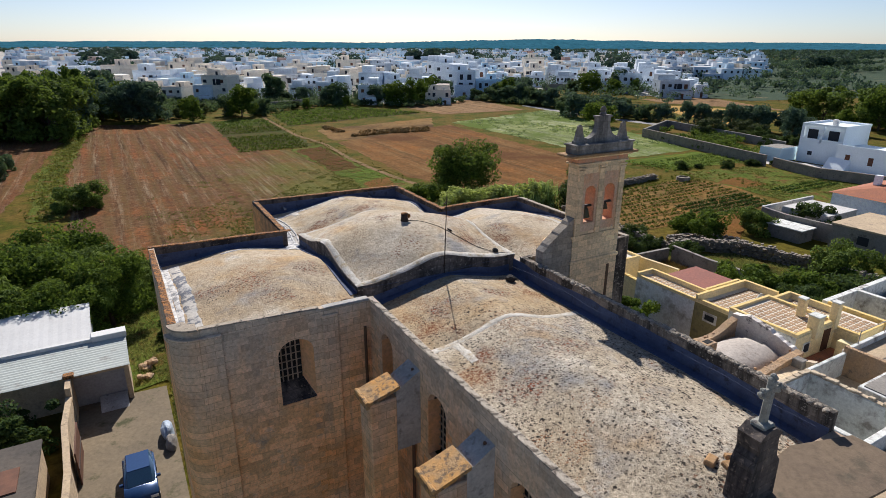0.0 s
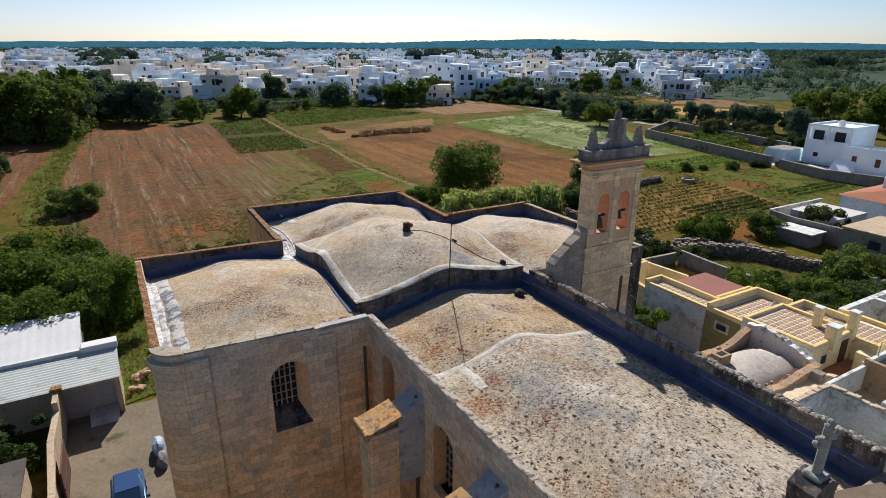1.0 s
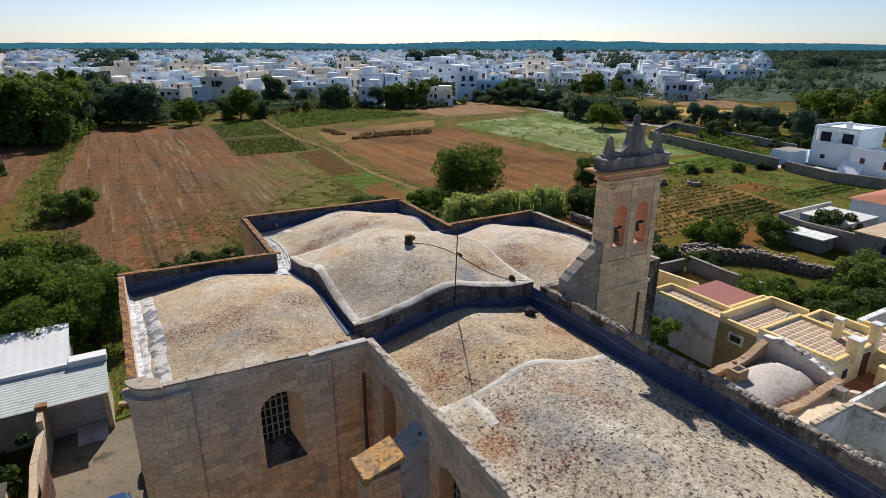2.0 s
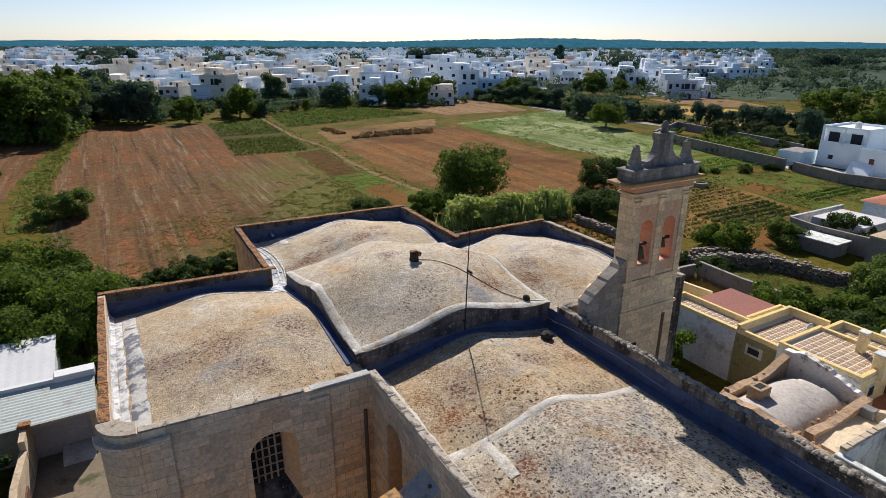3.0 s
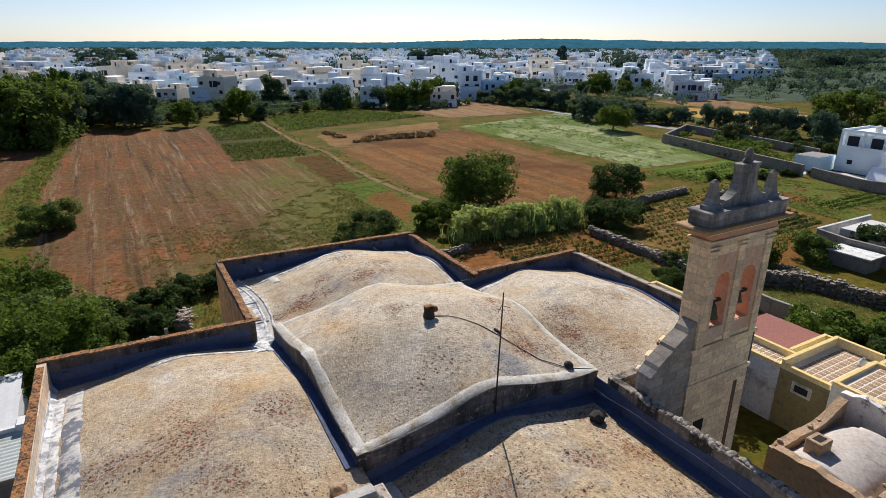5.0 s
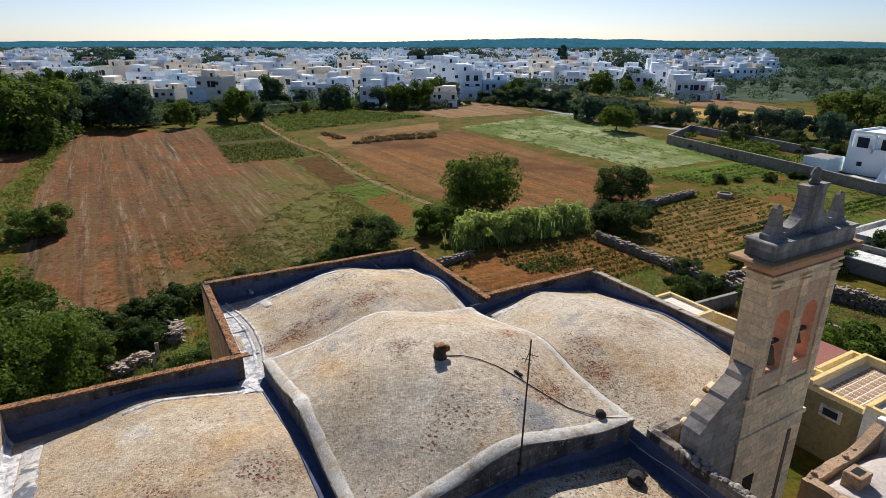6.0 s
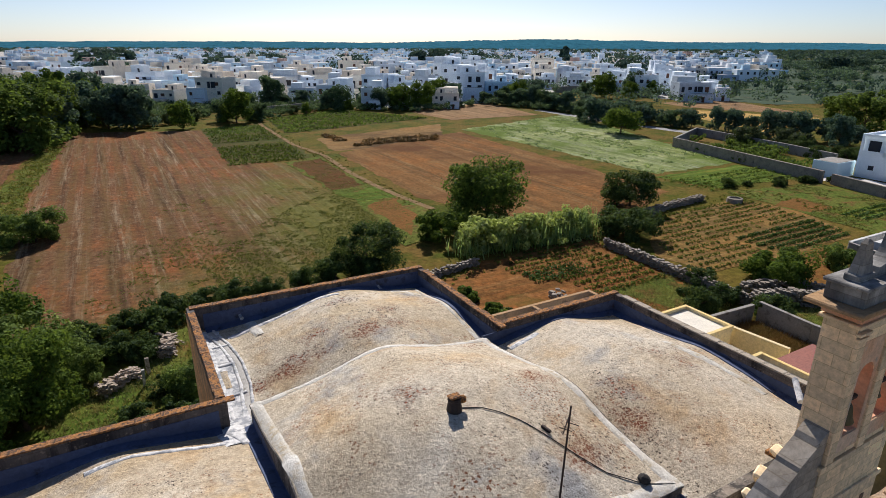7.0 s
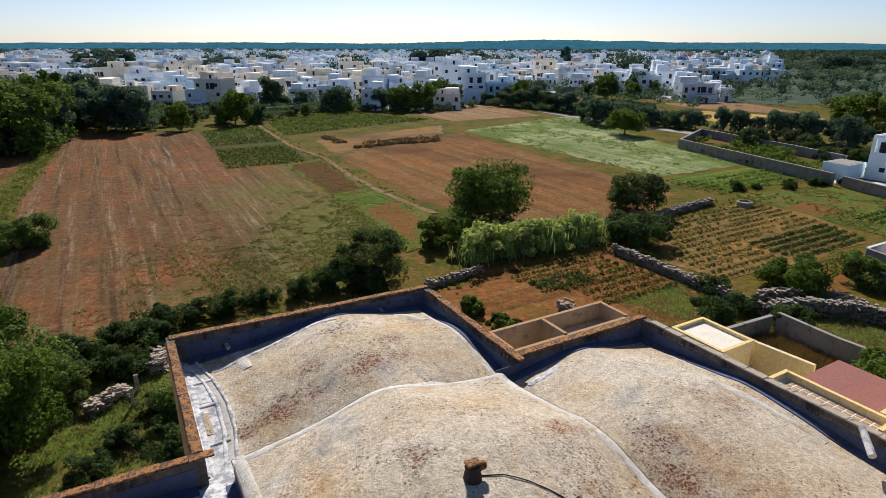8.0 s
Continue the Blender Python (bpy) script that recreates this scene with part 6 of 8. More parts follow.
# weeds and dry grass near the church
def tufts(name, label, boxes, count, material, height, category="grass"):
    g = np.random.default_rng(4)
    verts, faces = [], []
    for i in range(count):
        p0, q0, p1, q1 = boxes[int(g.integers(len(boxes)))]
        x, y, _ = site(g.uniform(p0, p1), g.uniform(q0, q1))
        for _ in range(4):
            ang, h = g.uniform(0, math.tau), height * g.uniform(0.4, 1.2)
            dx, dy = math.cos(ang), math.sin(ang)
            n0 = len(verts)
            verts += [(x - dy * 0.03, y + dx * 0.03, 0), (x + dy * 0.03, y - dx * 0.03, 0), (x + dx * h * 0.6, y + dy * h * 0.6, h)]
            faces.append((n0, n0 + 1, n0 + 2))
    return tagged(part(name, (verts, faces), material), label, category, kind="stuff")


DRYGRASS = foliage("dry_grass", (0.32, 0.26, 0.09), (0.25, 0.28, 0.10), None, 0.35)
REDWEED = foliage("russet_weeds", (0.16, 0.08, 0.03), (0.28, 0.15, 0.06), None, 0.3)
tufts("grass", "dry yellow-green grass beside the church", [(-0.5, 40.2, 7, 56), (1.6, 27, 7.4, 42), (5, 52, 30, 64)], 9000, DRYGRASS, 0.3)
tufts("weeds", "russet dry weeds between the garden walls", [(47.0, 31.5, 52.6, 38.8), (46.8, 33, 52.4, 38.5)], 4500, REDWEED, 0.7, "weeds")
tufts("grass", "green grass in the walled gardens", [(54, 31, 62, 38), (54, 26, 63, 33), (46, 42, 55.5, 51)], 8000, DRYGRASS, 0.25)

# rough verges along the edges of the fields
g = np.random.default_rng(14)
cen, rad = [], []
for path, dens, size in ((way, 1.0, 0.22), ([(-94, 150), (-71.5, 104), (-54, 75)], 2.6, 0.9), ([(-2, 68), (2, 74), (17, 84), (24, 70)], 1.5, 0.4),
                         ([(31, 95.6), (51, 109), (58, 92)], 1.2, 0.4), ([(37.5, 120), (46, 111.8), (65.5, 121)], 1.2, 0.4), ([(-60, 203), (-42, 232), (-8, 209)], 1.0, 0.5)):
    for (a, b), (e, f) in zip(path, path[1:]):
        for _ in range(int(math.hypot(e - a, f - b) * dens * 3)):
            t = g.uniform()
            s = size * g.uniform(0.25, 0.8)
            cen.append((a + (e - a) * t + g.normal() * 1.1, b + (f - b) * t + g.normal() * 1.1, s * 0.4))
            rad.append(s)
tagged(part("verge_weeds", leaves(g, cen, rad, len(cen) * 7, 0.16, 0.6), foliage("verge_leaf", (0.10, 0.11, 0.018), (0.22, 0.20, 0.05), None, 0.35)), "rough weeds along the field edges", "weeds", kind="stuff")



def weeds(name, label, ring, count, material, size, seed, cover=0.0):
    """Low leafy weeds strewn over a piece of ground, in drifts."""
    g = np.random.default_rng(seed)
    xs, ys = [a for a, _ in ring], [b for _, b in ring]
    cen = [(x, y, 0.05) for x, y in zip(g.uniform(min(xs), max(xs), count), g.uniform(min(ys), max(ys), count)) if inside(x, y, ring) and noise.noise((x * 0.11, y * 0.07, seed)) + 0.6 * noise.noise((x * 0.5, y * 0.5, seed)) > cover]
    return tagged(part(name, leaves(g, cen, g.uniform(0.08, 0.3, len(cen)), len(cen) * 6, size, 0.4), material), label, "weeds", kind="stuff")


WEED = foliage("field_weed", (0.105, 0.115, 0.028), (0.225, 0.22, 0.07), None, 0.4)
weeds("weeds", "green weeds over the end of the ploughed field", [(-32, 62), (-24, 100), (-20.5, 108), (-14.5, 99), (-7, 84), (-14, 68), (-22, 66)], 14000, WEED, 0.085, 3, -0.05)
weeds("weeds", "thin weeds among the furrows of the ploughed field", [(-50, 76), (-36, 118), (-24, 112), (-18, 96), (-24, 66), (-38, 57)], 12000, WEED, 0.075, 7, 0.3)
weeds("weeds", "rough grass on the margin beside the track", [(-35, 132), (-29, 139), (-20.5, 122), (-13, 110), (-4, 97), (-1, 84), (-6, 80), (-14.5, 99), (-20.5, 108)], 9000, WEED, 0.1, 5, 0.0)
weeds("weeds", "rough grass and weeds beyond the row field", [site(p, q)[:2] for p, q in ((90.5, 44), (115, 45), (112.5, 56), (114.5, 68), (94, 71), (92.5, 55))], 9000, WEED, 0.11, 9, 0.0)
weeds("weeds", "dry yellowish weeds on the strip beside the ploughed field", [(-97, 152), (-92.5, 150), (-70, 105), (-52, 76), (-55.5, 73.5), (-74, 104)], 12000, foliage("yellow_weed", (0.17, 0.16, 0.03), (0.32, 0.28, 0.07), None, 0.4), 0.13, 11, -0.1)

# ---- dry-stone and rendered garden walls ----
DRYSTONE = surface("dry_stone", (0.33, 0.28, 0.225), (0.235, 0.205, 0.17), (0.12, 0.105, 0.09), 0.8, 6.0, 0.95, 0.6, 0.04, ws=True)
RENDER_GREY = surface("grey_render", (0.31, 0.29, 0.26), (0.26, 0.24, 0.215), (0.15, 0.135, 0.115), 0.5, 6.0, 0.95, 0.3, 0.02, ws=True)
RENDER_TAN = surface("tan_render", (0.55, 0.43, 0.28), (0.48, 0.37, 0.25), (0.30, 0.24, 0.18), 0.6, 6.0, 0.95, 0.3, 0.02, ws=True)


def stone_wall(path, height, thick, seed, label="dry-stone wall of rough grey limestone", size=0.3, heap=0.05, material=None):
    """Rough stones laid along a path, each a little turned block with cut corners."""
    g = np.random.default_rng(seed)
    x0, y0, _ = site(*path[0])
    root = thing("dry_stone_wall", label, "wall", (x0, y0, 0))
    verts, faces = [], []
    cube = np.array([(-1, -1, -1), (1, -1, -1), (1, 1, -1), (-1, 1, -1), (-1, -1, 1), (1, -1, 1), (1, 1, 1), (-1, 1, 1)], float)
    quads = ((3, 2, 1, 0), (4, 5, 6, 7), (0, 1, 5, 4), (1, 2, 6, 5), (2, 3, 7, 6), (3, 0, 4, 7))
    for (a, b), (c, d) in zip(path, path[1:]):
        length = math.hypot(c - a, d - b)
        nx, ny = -(d - b) / length, (c - a) / length
        rows = max(1, int(height / (size * 0.62)))
        for r in range(rows + 1):
            s = g.uniform(0, size)
            top = r == rows
            while s < length:
                w = size * g.uniform(0.5, 1.7)
                if not (top and g.uniform() < 0.35):
                    for side in (-1, 1):
                        off = side * thick * (0.32 - 0.05 * r / max(1, rows)) + g.normal() * (0.03 + heap)
                        u = s / length
                        x, y, _ = site(a + (c - a) * u + nx * off, b + (d - b) * u + ny * off)
                        z = (r + 0.5) * size * 0.62 * (1 - heap) + g.normal() * (0.04 + heap * 0.3) - (0.25 * abs(noise.noise((s * 0.35, seed, 0))) * r / rows)
                        v = cube * (np.array([w * 0.5, thick * 0.3, size * 0.34]) * g.uniform(0.8, 1.1, 3)) * g.uniform(0.55, 1.0, (8, 3))
                        ang = radians(TH) + math.atan2(d - b, c - a) + g.normal() * (0.15 + heap * 4)
                        co, si = math.cos(ang), math.sin(ang)
                        n0 = len(verts)
                        verts += [(x - x0 + co * p[0] - si * p[1], y - y0 + si * p[0] + co * p[1], z + p[2]) for p in v]
                        faces += [tuple(n0 + k for k in q) for q in quads]
                s += w
    ob = part("stones", (verts, faces), material or DRYSTONE, root)
    ob["kind"] = "stuff"
    return root


stone_wall([(56.3, 60.5), (56.2, 52), (55.9, 46), (55.9, 41)], 1.3, 0.8, 1)
stone_wall([(55.9, 41), (59.5, 40.0), (63.1, 36.5), (64.4, 30.3), (64.8, 24), (65.0, 17), (64.8, 9)], 1.6, 0.9, 2)
stone_wall([(32.0, 61.8), (39.2, 62.8)], 0.9, 0.7, 3)
stone_wall([(68.5, 67.3), (78.6, 68.8), (86, 69.5)], 1.0, 0.8, 4)
stone_wall([(40.4, 51.6), (41.8, 51.0)], 0.9, 1.2, 5, "heap of rough field stones in the garden", 0.4, 0.15)
HEAPSTONE = surface("heap_stone", (0.52, 0.43, 0.34), (0.40, 0.32, 0.25), (0.16, 0.13, 0.10), 1.6, 8.0, 0.95, 0.6, 0.03, ws=True, c3_lo=0.5, c3_hi=0.62)
stone_wall([(2.6, 53.9), (3.6, 54.9), (5.0, 55.8)], 1.0, 0.75, 6, "tumbled heap of pale field stones among shrubs", 0.17, 0.2, HEAPSTONE)
stone_wall([(7.1, 57.4), (7.5, 59.9)], 1.3, 0.75, 9, "tumbled end of a pale stone wall behind the church", 0.17, 0.2, HEAPSTONE)
gate_post = near("post", "grey leaning stone gate post between tumbled walls", "post", 5.7, 55.6, 0, 12)
part("shaft", boxed(-0.13, -0.13, -0.1, 0.13, 0.13, 1.35, bevel=0.03), HEAPSTONE, gate_post)
for k, p, q, s in ((7, 6.6, 52.4, 0.45), (7, 5.6, 58.2, 0.6), (7, 4.2, 59.0, 0.75), (7, 8.6, 53.0, 0.5), (6, 0.9, 56.4, 0.62)):
    protos[k].scale = (s, s, s)
    copy_thing(protos[k], pose(*site(p, q), 0, 0, 70 * p))
    protos[k].scale = (1, 1, 1)
stone_wall([(59, 44), (64, 42.5), (66, 38)], 0.8, 0.9, 7, "collapsed stretch of dry-stone wall", 0.36, 0.12)


def plaster_wall(path, height, thick, material, label, name="garden_wall"):
    x0, y0, _ = site(*path[0])
    root = near(name, label, "wall", *path[0])
    for (a, b), (c, d) in zip(path, path[1:]):
        length = math.hypot(c - a, d - b)
        ang = math.atan2(d - b, c - a)
        m = Matrix.Translation((a - path[0][0], b - path[0][1], 0)) @ Matrix.Rotation(ang, 4, 'Z')
        w = part("wall", boxed(0, -thick / 2, 0, length - 0.004, thick / 2, height, bevel=0.02), material, root, m=m)
        part("coping", boxed(0, -thick / 2 - 0.03, height + 0.002, length - 0.004, thick / 2 + 0.03, height + 0.06, bevel=0.015), material, root, m=m)
    return root


plaster_wall([(53.3, 38.8), (52.9, 34), (53.1, 29.8)], 2.0, 0.3, RENDER_GREY, "grey rendered garden wall with a worn top")
plaster_wall([(44.0, 39.5), (44.2, 35), (44.6, 31.2)], 3.4, 0.25, surface("pale_yellow_render", (0.74, 0.60, 0.33), (0.68, 0.56, 0.34), None, 0.5, 5.0, 0.9, 0.1), "long pale yellow garden wall")
plaster_wall([(46.2, 39.6), (53.1, 39.2)], 1.6, 0.3, RENDER_GREY, "low grey wall closing the garden")
plaster_wall([(76.8, 43.4), (88.7, 43.3)], 2.3, 0.3, WHITEWALL := surface("dirty_whitewash", (0.66, 0.65, 0.62), (0.56, 0.55, 0.52), (0.38, 0.36, 0.33), 0.5, 5.0, 0.9, 0.2, 0.02, ws=True), "whitewashed court wall")
plaster_wall([(76.6, 43.3), (75.6, 39.5), (76.0, 32.3), (76.0, 20)], 2.3, 0.3, RENDER_GREY, "grey court wall")
plaster_wall([(124, 107), (119, 85), (115, 67)], 2.2, 0.4, DRYSTONE, "long grey boundary wall beside the vineyard")
plaster_wall([(145, 117), (140, 89), (136.5, 76)], 2.0, 0.4, RENDER_GREY, "long grey boundary wall along the road")
plaster_wall([(124, 107), (145, 117)], 2.0, 0.4, RENDER_GREY, "grey boundary wall across the end of the garden")
plaster_wall([(48.8, 223.5), (84.2, 237.5)], 2.2, 0.4, RENDER_GREY, "grey rendered wall before the town gardens")
plaster_wall([(206, 250), (258.8, 247)], 3.0, 0.4, RENDER_GREY, "long grey yard wall at the edge of the town")
plaster_wall([(116, 66), (113, 56), (116, 45)], 1.8, 0.4, DRYSTONE, "old stone boundary wall below the white house")
lane = part("lane", sheet(bmesh.new(), [site(149, 190)[:2], site(145, 188)[:2], site(143, 150)[:2], site(146, 118)[:2], site(138, 70)[:2], site(142, 70)[:2], site(150, 118)[:2], site(147, 150)[:2]], 0.05), surface("pale_asphalt", (0.30, 0.29, 0.28), (0.25, 0.24, 0.23), None, 0.3, 3.0, 0.95, 0.1, ws=True))
tagged(lane, "pale paved lane between walls", "lane", kind="structure")
heaps = [(-34 + 6 * k / 12, 169 - 9 * k / 12) for k in range(13)] + [(-24 + 20 * k / 30, 154 + 11 * k / 30) for k in range(31)] + [(-22 + 17 * k / 20, 161 + 8 * k / 20) for k in range(21)]
g = np.random.default_rng(23)
cen = [(x + 0.8 * math.sin(7 * x), y + 0.8 * math.cos(9 * x), 0.15) for x, y in heaps]
tagged(part("field_heaps", leaves(g, cen, g.uniform(0.5, 1.3, len(cen)), len(cen) * 130, 0.2, 0.7), foliage("dry_brush", (0.14, 0.08, 0.03), (0.42, 0.26, 0.11), None, 0.1)), "low brown heaps of cut brushwood in the straw plot", "brushwood", kind="stuff")

# ---- town ----
BLUEWASH = surface("pale_blue_plaster", (0.62, 0.80, 0.93), (0.54, 0.72, 0.86), (0.50, 0.60, 0.68), 0.35, 4.0, 0.9, 0.1, vary=0.15, c3_lo=0.58, c3_hi=0.75, spec=0.1)
# blue of haze and sky-lit shade is put into the white and grey
WHITE = surface("hazed_white_plaster", (0.88, 0.93, 0.97), (0.80, 0.87, 0.93), (0.62, 0.68, 0.72), 0.35, 4.0, 0.9, 0.1, vary=0.12, c3_lo=0.58, c3_hi=0.75)
CREAM = surface("cream_plaster", (0.94, 0.85, 0.71), (0.88, 0.78, 0.64), (0.66, 0.60, 0.52), 0.35, 4.0, 0.9, 0.1, vary=0.15)
PALE_GREY = surface("hazed_grey_plaster", (0.64, 0.71, 0.77), (0.56, 0.63, 0.69), (0.42, 0.45, 0.48), 0.35, 4.0, 0.9, 0.1, vary=0.15)
FLAT = surface("flat_roof", (0.62, 0.60, 0.57), (0.52, 0.50, 0.48), (0.36, 0.33, 0.30), 0.3, 4.0, 0.95, 0.1, vary=0.2)
GLASS = plain("dark_window", (0.03, 0.035, 0.045), 0.45, 0.0, 0.15)
SHUTTER = surface("brown_shutter", (0.16, 0.07, 0.04), (0.11, 0.05, 0.03), None, 2.0, 8.0, 0.7, 0.1, vary=0.3)
TILE_RED = surface("terracotta", (0.42, 0.16, 0.08), (0.36, 0.14, 0.08), (0.22, 0.11, 0.07), 0.8, 6.0, 0.85, 0.3, 0.02)


def house(seed, at=(0, 0, -80), turn=0.0, material=None, floors=None, label=""):
    rr = random.Random(seed)
    mat = material or rr.choice((CREAM, CREAM, CREAM, WHITE, WHITE, WHITE, BLUEWASH, PALE_GREY))
    w, d = rr.uniform(9, 15), rr.uniform(10, 16)
    floors = floors or rr.choice((1, 2, 2, 2, 2, 3))
    tone = {CREAM: "cream", WHITE: "white", PALE_GREY: "grey", BLUEWASH: "pale blue"}.get(mat, "white")
    root = thing("house", label or f"flat-roofed {tone} plastered town house, {('one', 'two', 'three')[floors - 1]} storeys", "house", at, turn)
    h = 0.4 + 3.3 * floors
    back = rr.uniform(0.45, 1.0)
    part("wall", boxed(-w / 2, -d / 2, 0, w / 2, d / 2, h), mat, root)
    for x0, y0, x1, y1 in ((-w / 2, -d / 2, w / 2, -d / 2 + 0.25), (-w / 2, d / 2 - 0.25, w / 2, d / 2), (-w / 2, -d / 2 + 0.25, -w / 2 + 0.25, d / 2 - 0.25), (w / 2 - 0.25, -d / 2 + 0.25, w / 2, d / 2 - 0.25)):
        part("parapet", boxed(x0, y0, h, x1, y1, h + 0.8), mat, root)
    part("roof", boxed(-w / 2 + 0.25, -d / 2 + 0.25, h + 0.004, w / 2 - 0.25, d / 2 - 0.25, h + 0.1), FLAT, root)
    if rr.random() < 0.75:
        a, b = rr.uniform(-w / 5, w / 5), rr.uniform(-d / 6, d / 4)
        sw, sd = rr.uniform(1.6, 3.2), rr.uniform(2, 3.5)
        sr = part("stair_room", boxed(a - sw, b - sd, h + 0.1, a + sw, b + sd, h + 2.9), mat, root)
        part("door", boxed(a - 0.5, b - sd - 0.03, h + 0.12, a + 0.45, b - sd + 0.05, h + 2.1), GLASS, sr)
    if rr.random() < 0.5:
        part("water_tank", lathe(bmesh.new(), [(0.5, 0), (0.55, 0.1), (0.55, 1.1), (0.4, 1.25)], (w * 0.25, -d * 0.2, h + 0.1), 8), FLAT, root)
    if rr.random() < 0.8:
        a, aw, ad, ah = rr.choice((-1, 1)), w * rr.uniform(0.3, 0.7), rr.uniform(2.5, 6), rr.choice((3.4, 3.8, 5.2))
        x0 = -w / 2 if a < 0 else w / 2 - aw
        ann = part("annex", boxed(x0, -d / 2 - ad, 0, x0 + aw, -d / 2 - 0.004, ah), mat if rr.random() < 0.5 else WHITE, root)
        part("annex_roof", boxed(x0 + 0.2, -d / 2 - ad + 0.2, ah + 0.004, x0 + aw - 0.2, -d / 2 - 0.1, ah + 0.06), FLAT, ann)
        part("door", boxed(x0 + aw * 0.5 - 0.6, -d / 2 - ad - 0.04, 0.1, x0 + aw * 0.5 + 0.6, -d / 2 - ad + 0.05, 2.3), SHUTTER if rr.random() < 0.5 else GLASS, ann)
    if rr.random() < 0.6:
        aw = w * rr.uniform(0.35, 0.6)
        x0 = rr.choice((-w / 2 + 0.25, w / 2 - 0.25 - aw))
        part("upper_storey", boxed(x0, -d * 0.1, h + 0.1, x0 + aw, d / 2 - 0.3, h + 3.2), mat, root)
    for f in range(floors):
        n = int(w // 3.4)
        for i in range(n):
            if rr.random() < 0.15:
                continue
            x = -w / 2 + (i + 0.5) * w / n + rr.uniform(-0.6, 0.6)
            z = 0.4 + 3.3 * f
            tall = rr.random() < 0.4
            half = rr.uniform(0.5, 0.95)
            if rr.random() < 0.6:
                part("window", boxed(x - half, -d / 2 - 0.06, z + (0.2 if tall else 1.1), x + half, -d / 2 + 0.05, z + 2.4), GLASS if rr.random() < 0.7 else SHUTTER, root)
                continue
            win = part("window", boxed(x - half - 0.12, -d / 2 - 0.06, z + (0.1 if tall else 1.05), x + half + 0.12, -d / 2 + 0.05, z + 2.5), mat, root)
            part("pane", boxed(x - half, -d / 2 - 0.075, z + (0.2 if tall else 1.15), x + half, -d / 2 + 0.04, z + 2.35), SHUTTER if rr.random() < 0.35 else GLASS, win)
        z = 0.4 + 3.3 * f
        for sx in (-1, 1):
            if rr.random() < 0.6:
                part("window", boxed(sx * w / 2 - 0.05, 0.6, z + 1.0, sx * w / 2 + 0.05, 1.7, z + 2.5), GLASS, root)
    if rr.random() < 0.6:
        a, z = rr.uniform(-w * 0.3, w * 0.15), h - 3.0
        # flat panel on the wall; the loggia's shade is only its dark colour
        log = part("loggia", boxed(a - 0.1, -d / 2 - 0.09, z, a + rr.uniform(2.4, 4.0), -d / 2 + 0.05, z + 2.3), GLASS, root, "flat dark panel painted as a shaded loggia opening")
        part("loggia_pier", boxed(a + 1.1, -d / 2 - 0.16, z, a + 1.35, -d / 2 - 0.1, z + 2.3), mat, log)
    if floors > 1 and rr.random() < 0.5:
        bal = part("balcony", boxed(-1.9, -d / 2 - 1.1, 3.45, 1.9, -d / 2 - 0.06, 3.62), mat, root)
        part("balustrade", boxed(-1.9, -d / 2 - 1.1, 3.62, 1.9, -d / 2 - 1.02, 4.5), mat, bal)
    return root


houses = [house(100 + i) for i in range(20)]
rng = np.random.default_rng(11)
placed = 0


def town_edge(x):
    if x < 14:
        return 248 + 5 * math.sin(x * 0.07)
    if x < 46:
        return 262 + (x - 14) * 1.9
    return 322 if x < 88 else 284


y = 247.0
while y < 590:
    gap = 11.6 + (y - 250) * 0.035
    x = -0.66 * y - 10
    while x < 0.36 * y + 18:
        if y > town_edge(x) and rng.uniform() < 0.92 and placed < 250:
            src = houses[int(rng.integers(20))]
            s = float(rng.uniform(0.72, 1.08))
            src.scale = (s, s, s * float(rng.uniform(0.95, 1.35)))
            copy_thing(src, pose(x + float(rng.uniform(-2, 2)), y + float(rng.uniform(-4, 4)), 0, 0, 0, float(rng.normal(-6, 10))))
            src.scale = (1, 1, 1)
            placed += 1
        x += gap * float(rng.uniform(0.85, 1.45))
    y += gap * 1.6
# ground sheet added pale so that it bounces light onto the house walls
tg = part("town_ground", sheet(bmesh.new(), [(-1500, 250), (-150, 246), (-130, 243), (10, 243), (14, 262), (46, 322), (88, 322), (92, 286), (126, 290), (180, 380), (700, 1700), (-1500, 1700)], 0.05), surface("bounce_pale_street", (0.46, 0.44, 0.40), (0.38, 0.36, 0.33), (0.14, 0.15, 0.09), 0.03, 0.5, 1.0, 0, ws=True))
tagged(tg, "pale streets and yards of the town", "ground", kind="structure")
# the town beyond, too far to count
verts, faces = [], []
wins, wfaces = [], []
quads = ((0, 1, 5, 4), (1, 2, 6, 5), (2, 3, 7, 6), (3, 0, 4, 7), (4, 5, 6, 7))


def add_box(vs, fs, x0, y0, z0, x1, y1, z1, ang, cx, cy):
    co, si = math.cos(ang), math.sin(ang)
    n0 = len(vs)
    for a, b, c in ((x0, y0, z0), (x1, y0, z0), (x1, y1, z0), (x0, y1, z0), (x0, y0, z1), (x1, y0, z1), (x1, y1, z1), (x0, y1, z1)):
        vs.append((cx + co * a - si * b, cy + si * a + co * b, c))
    fs += [tuple(n0 + k for k in q) for q in quads]


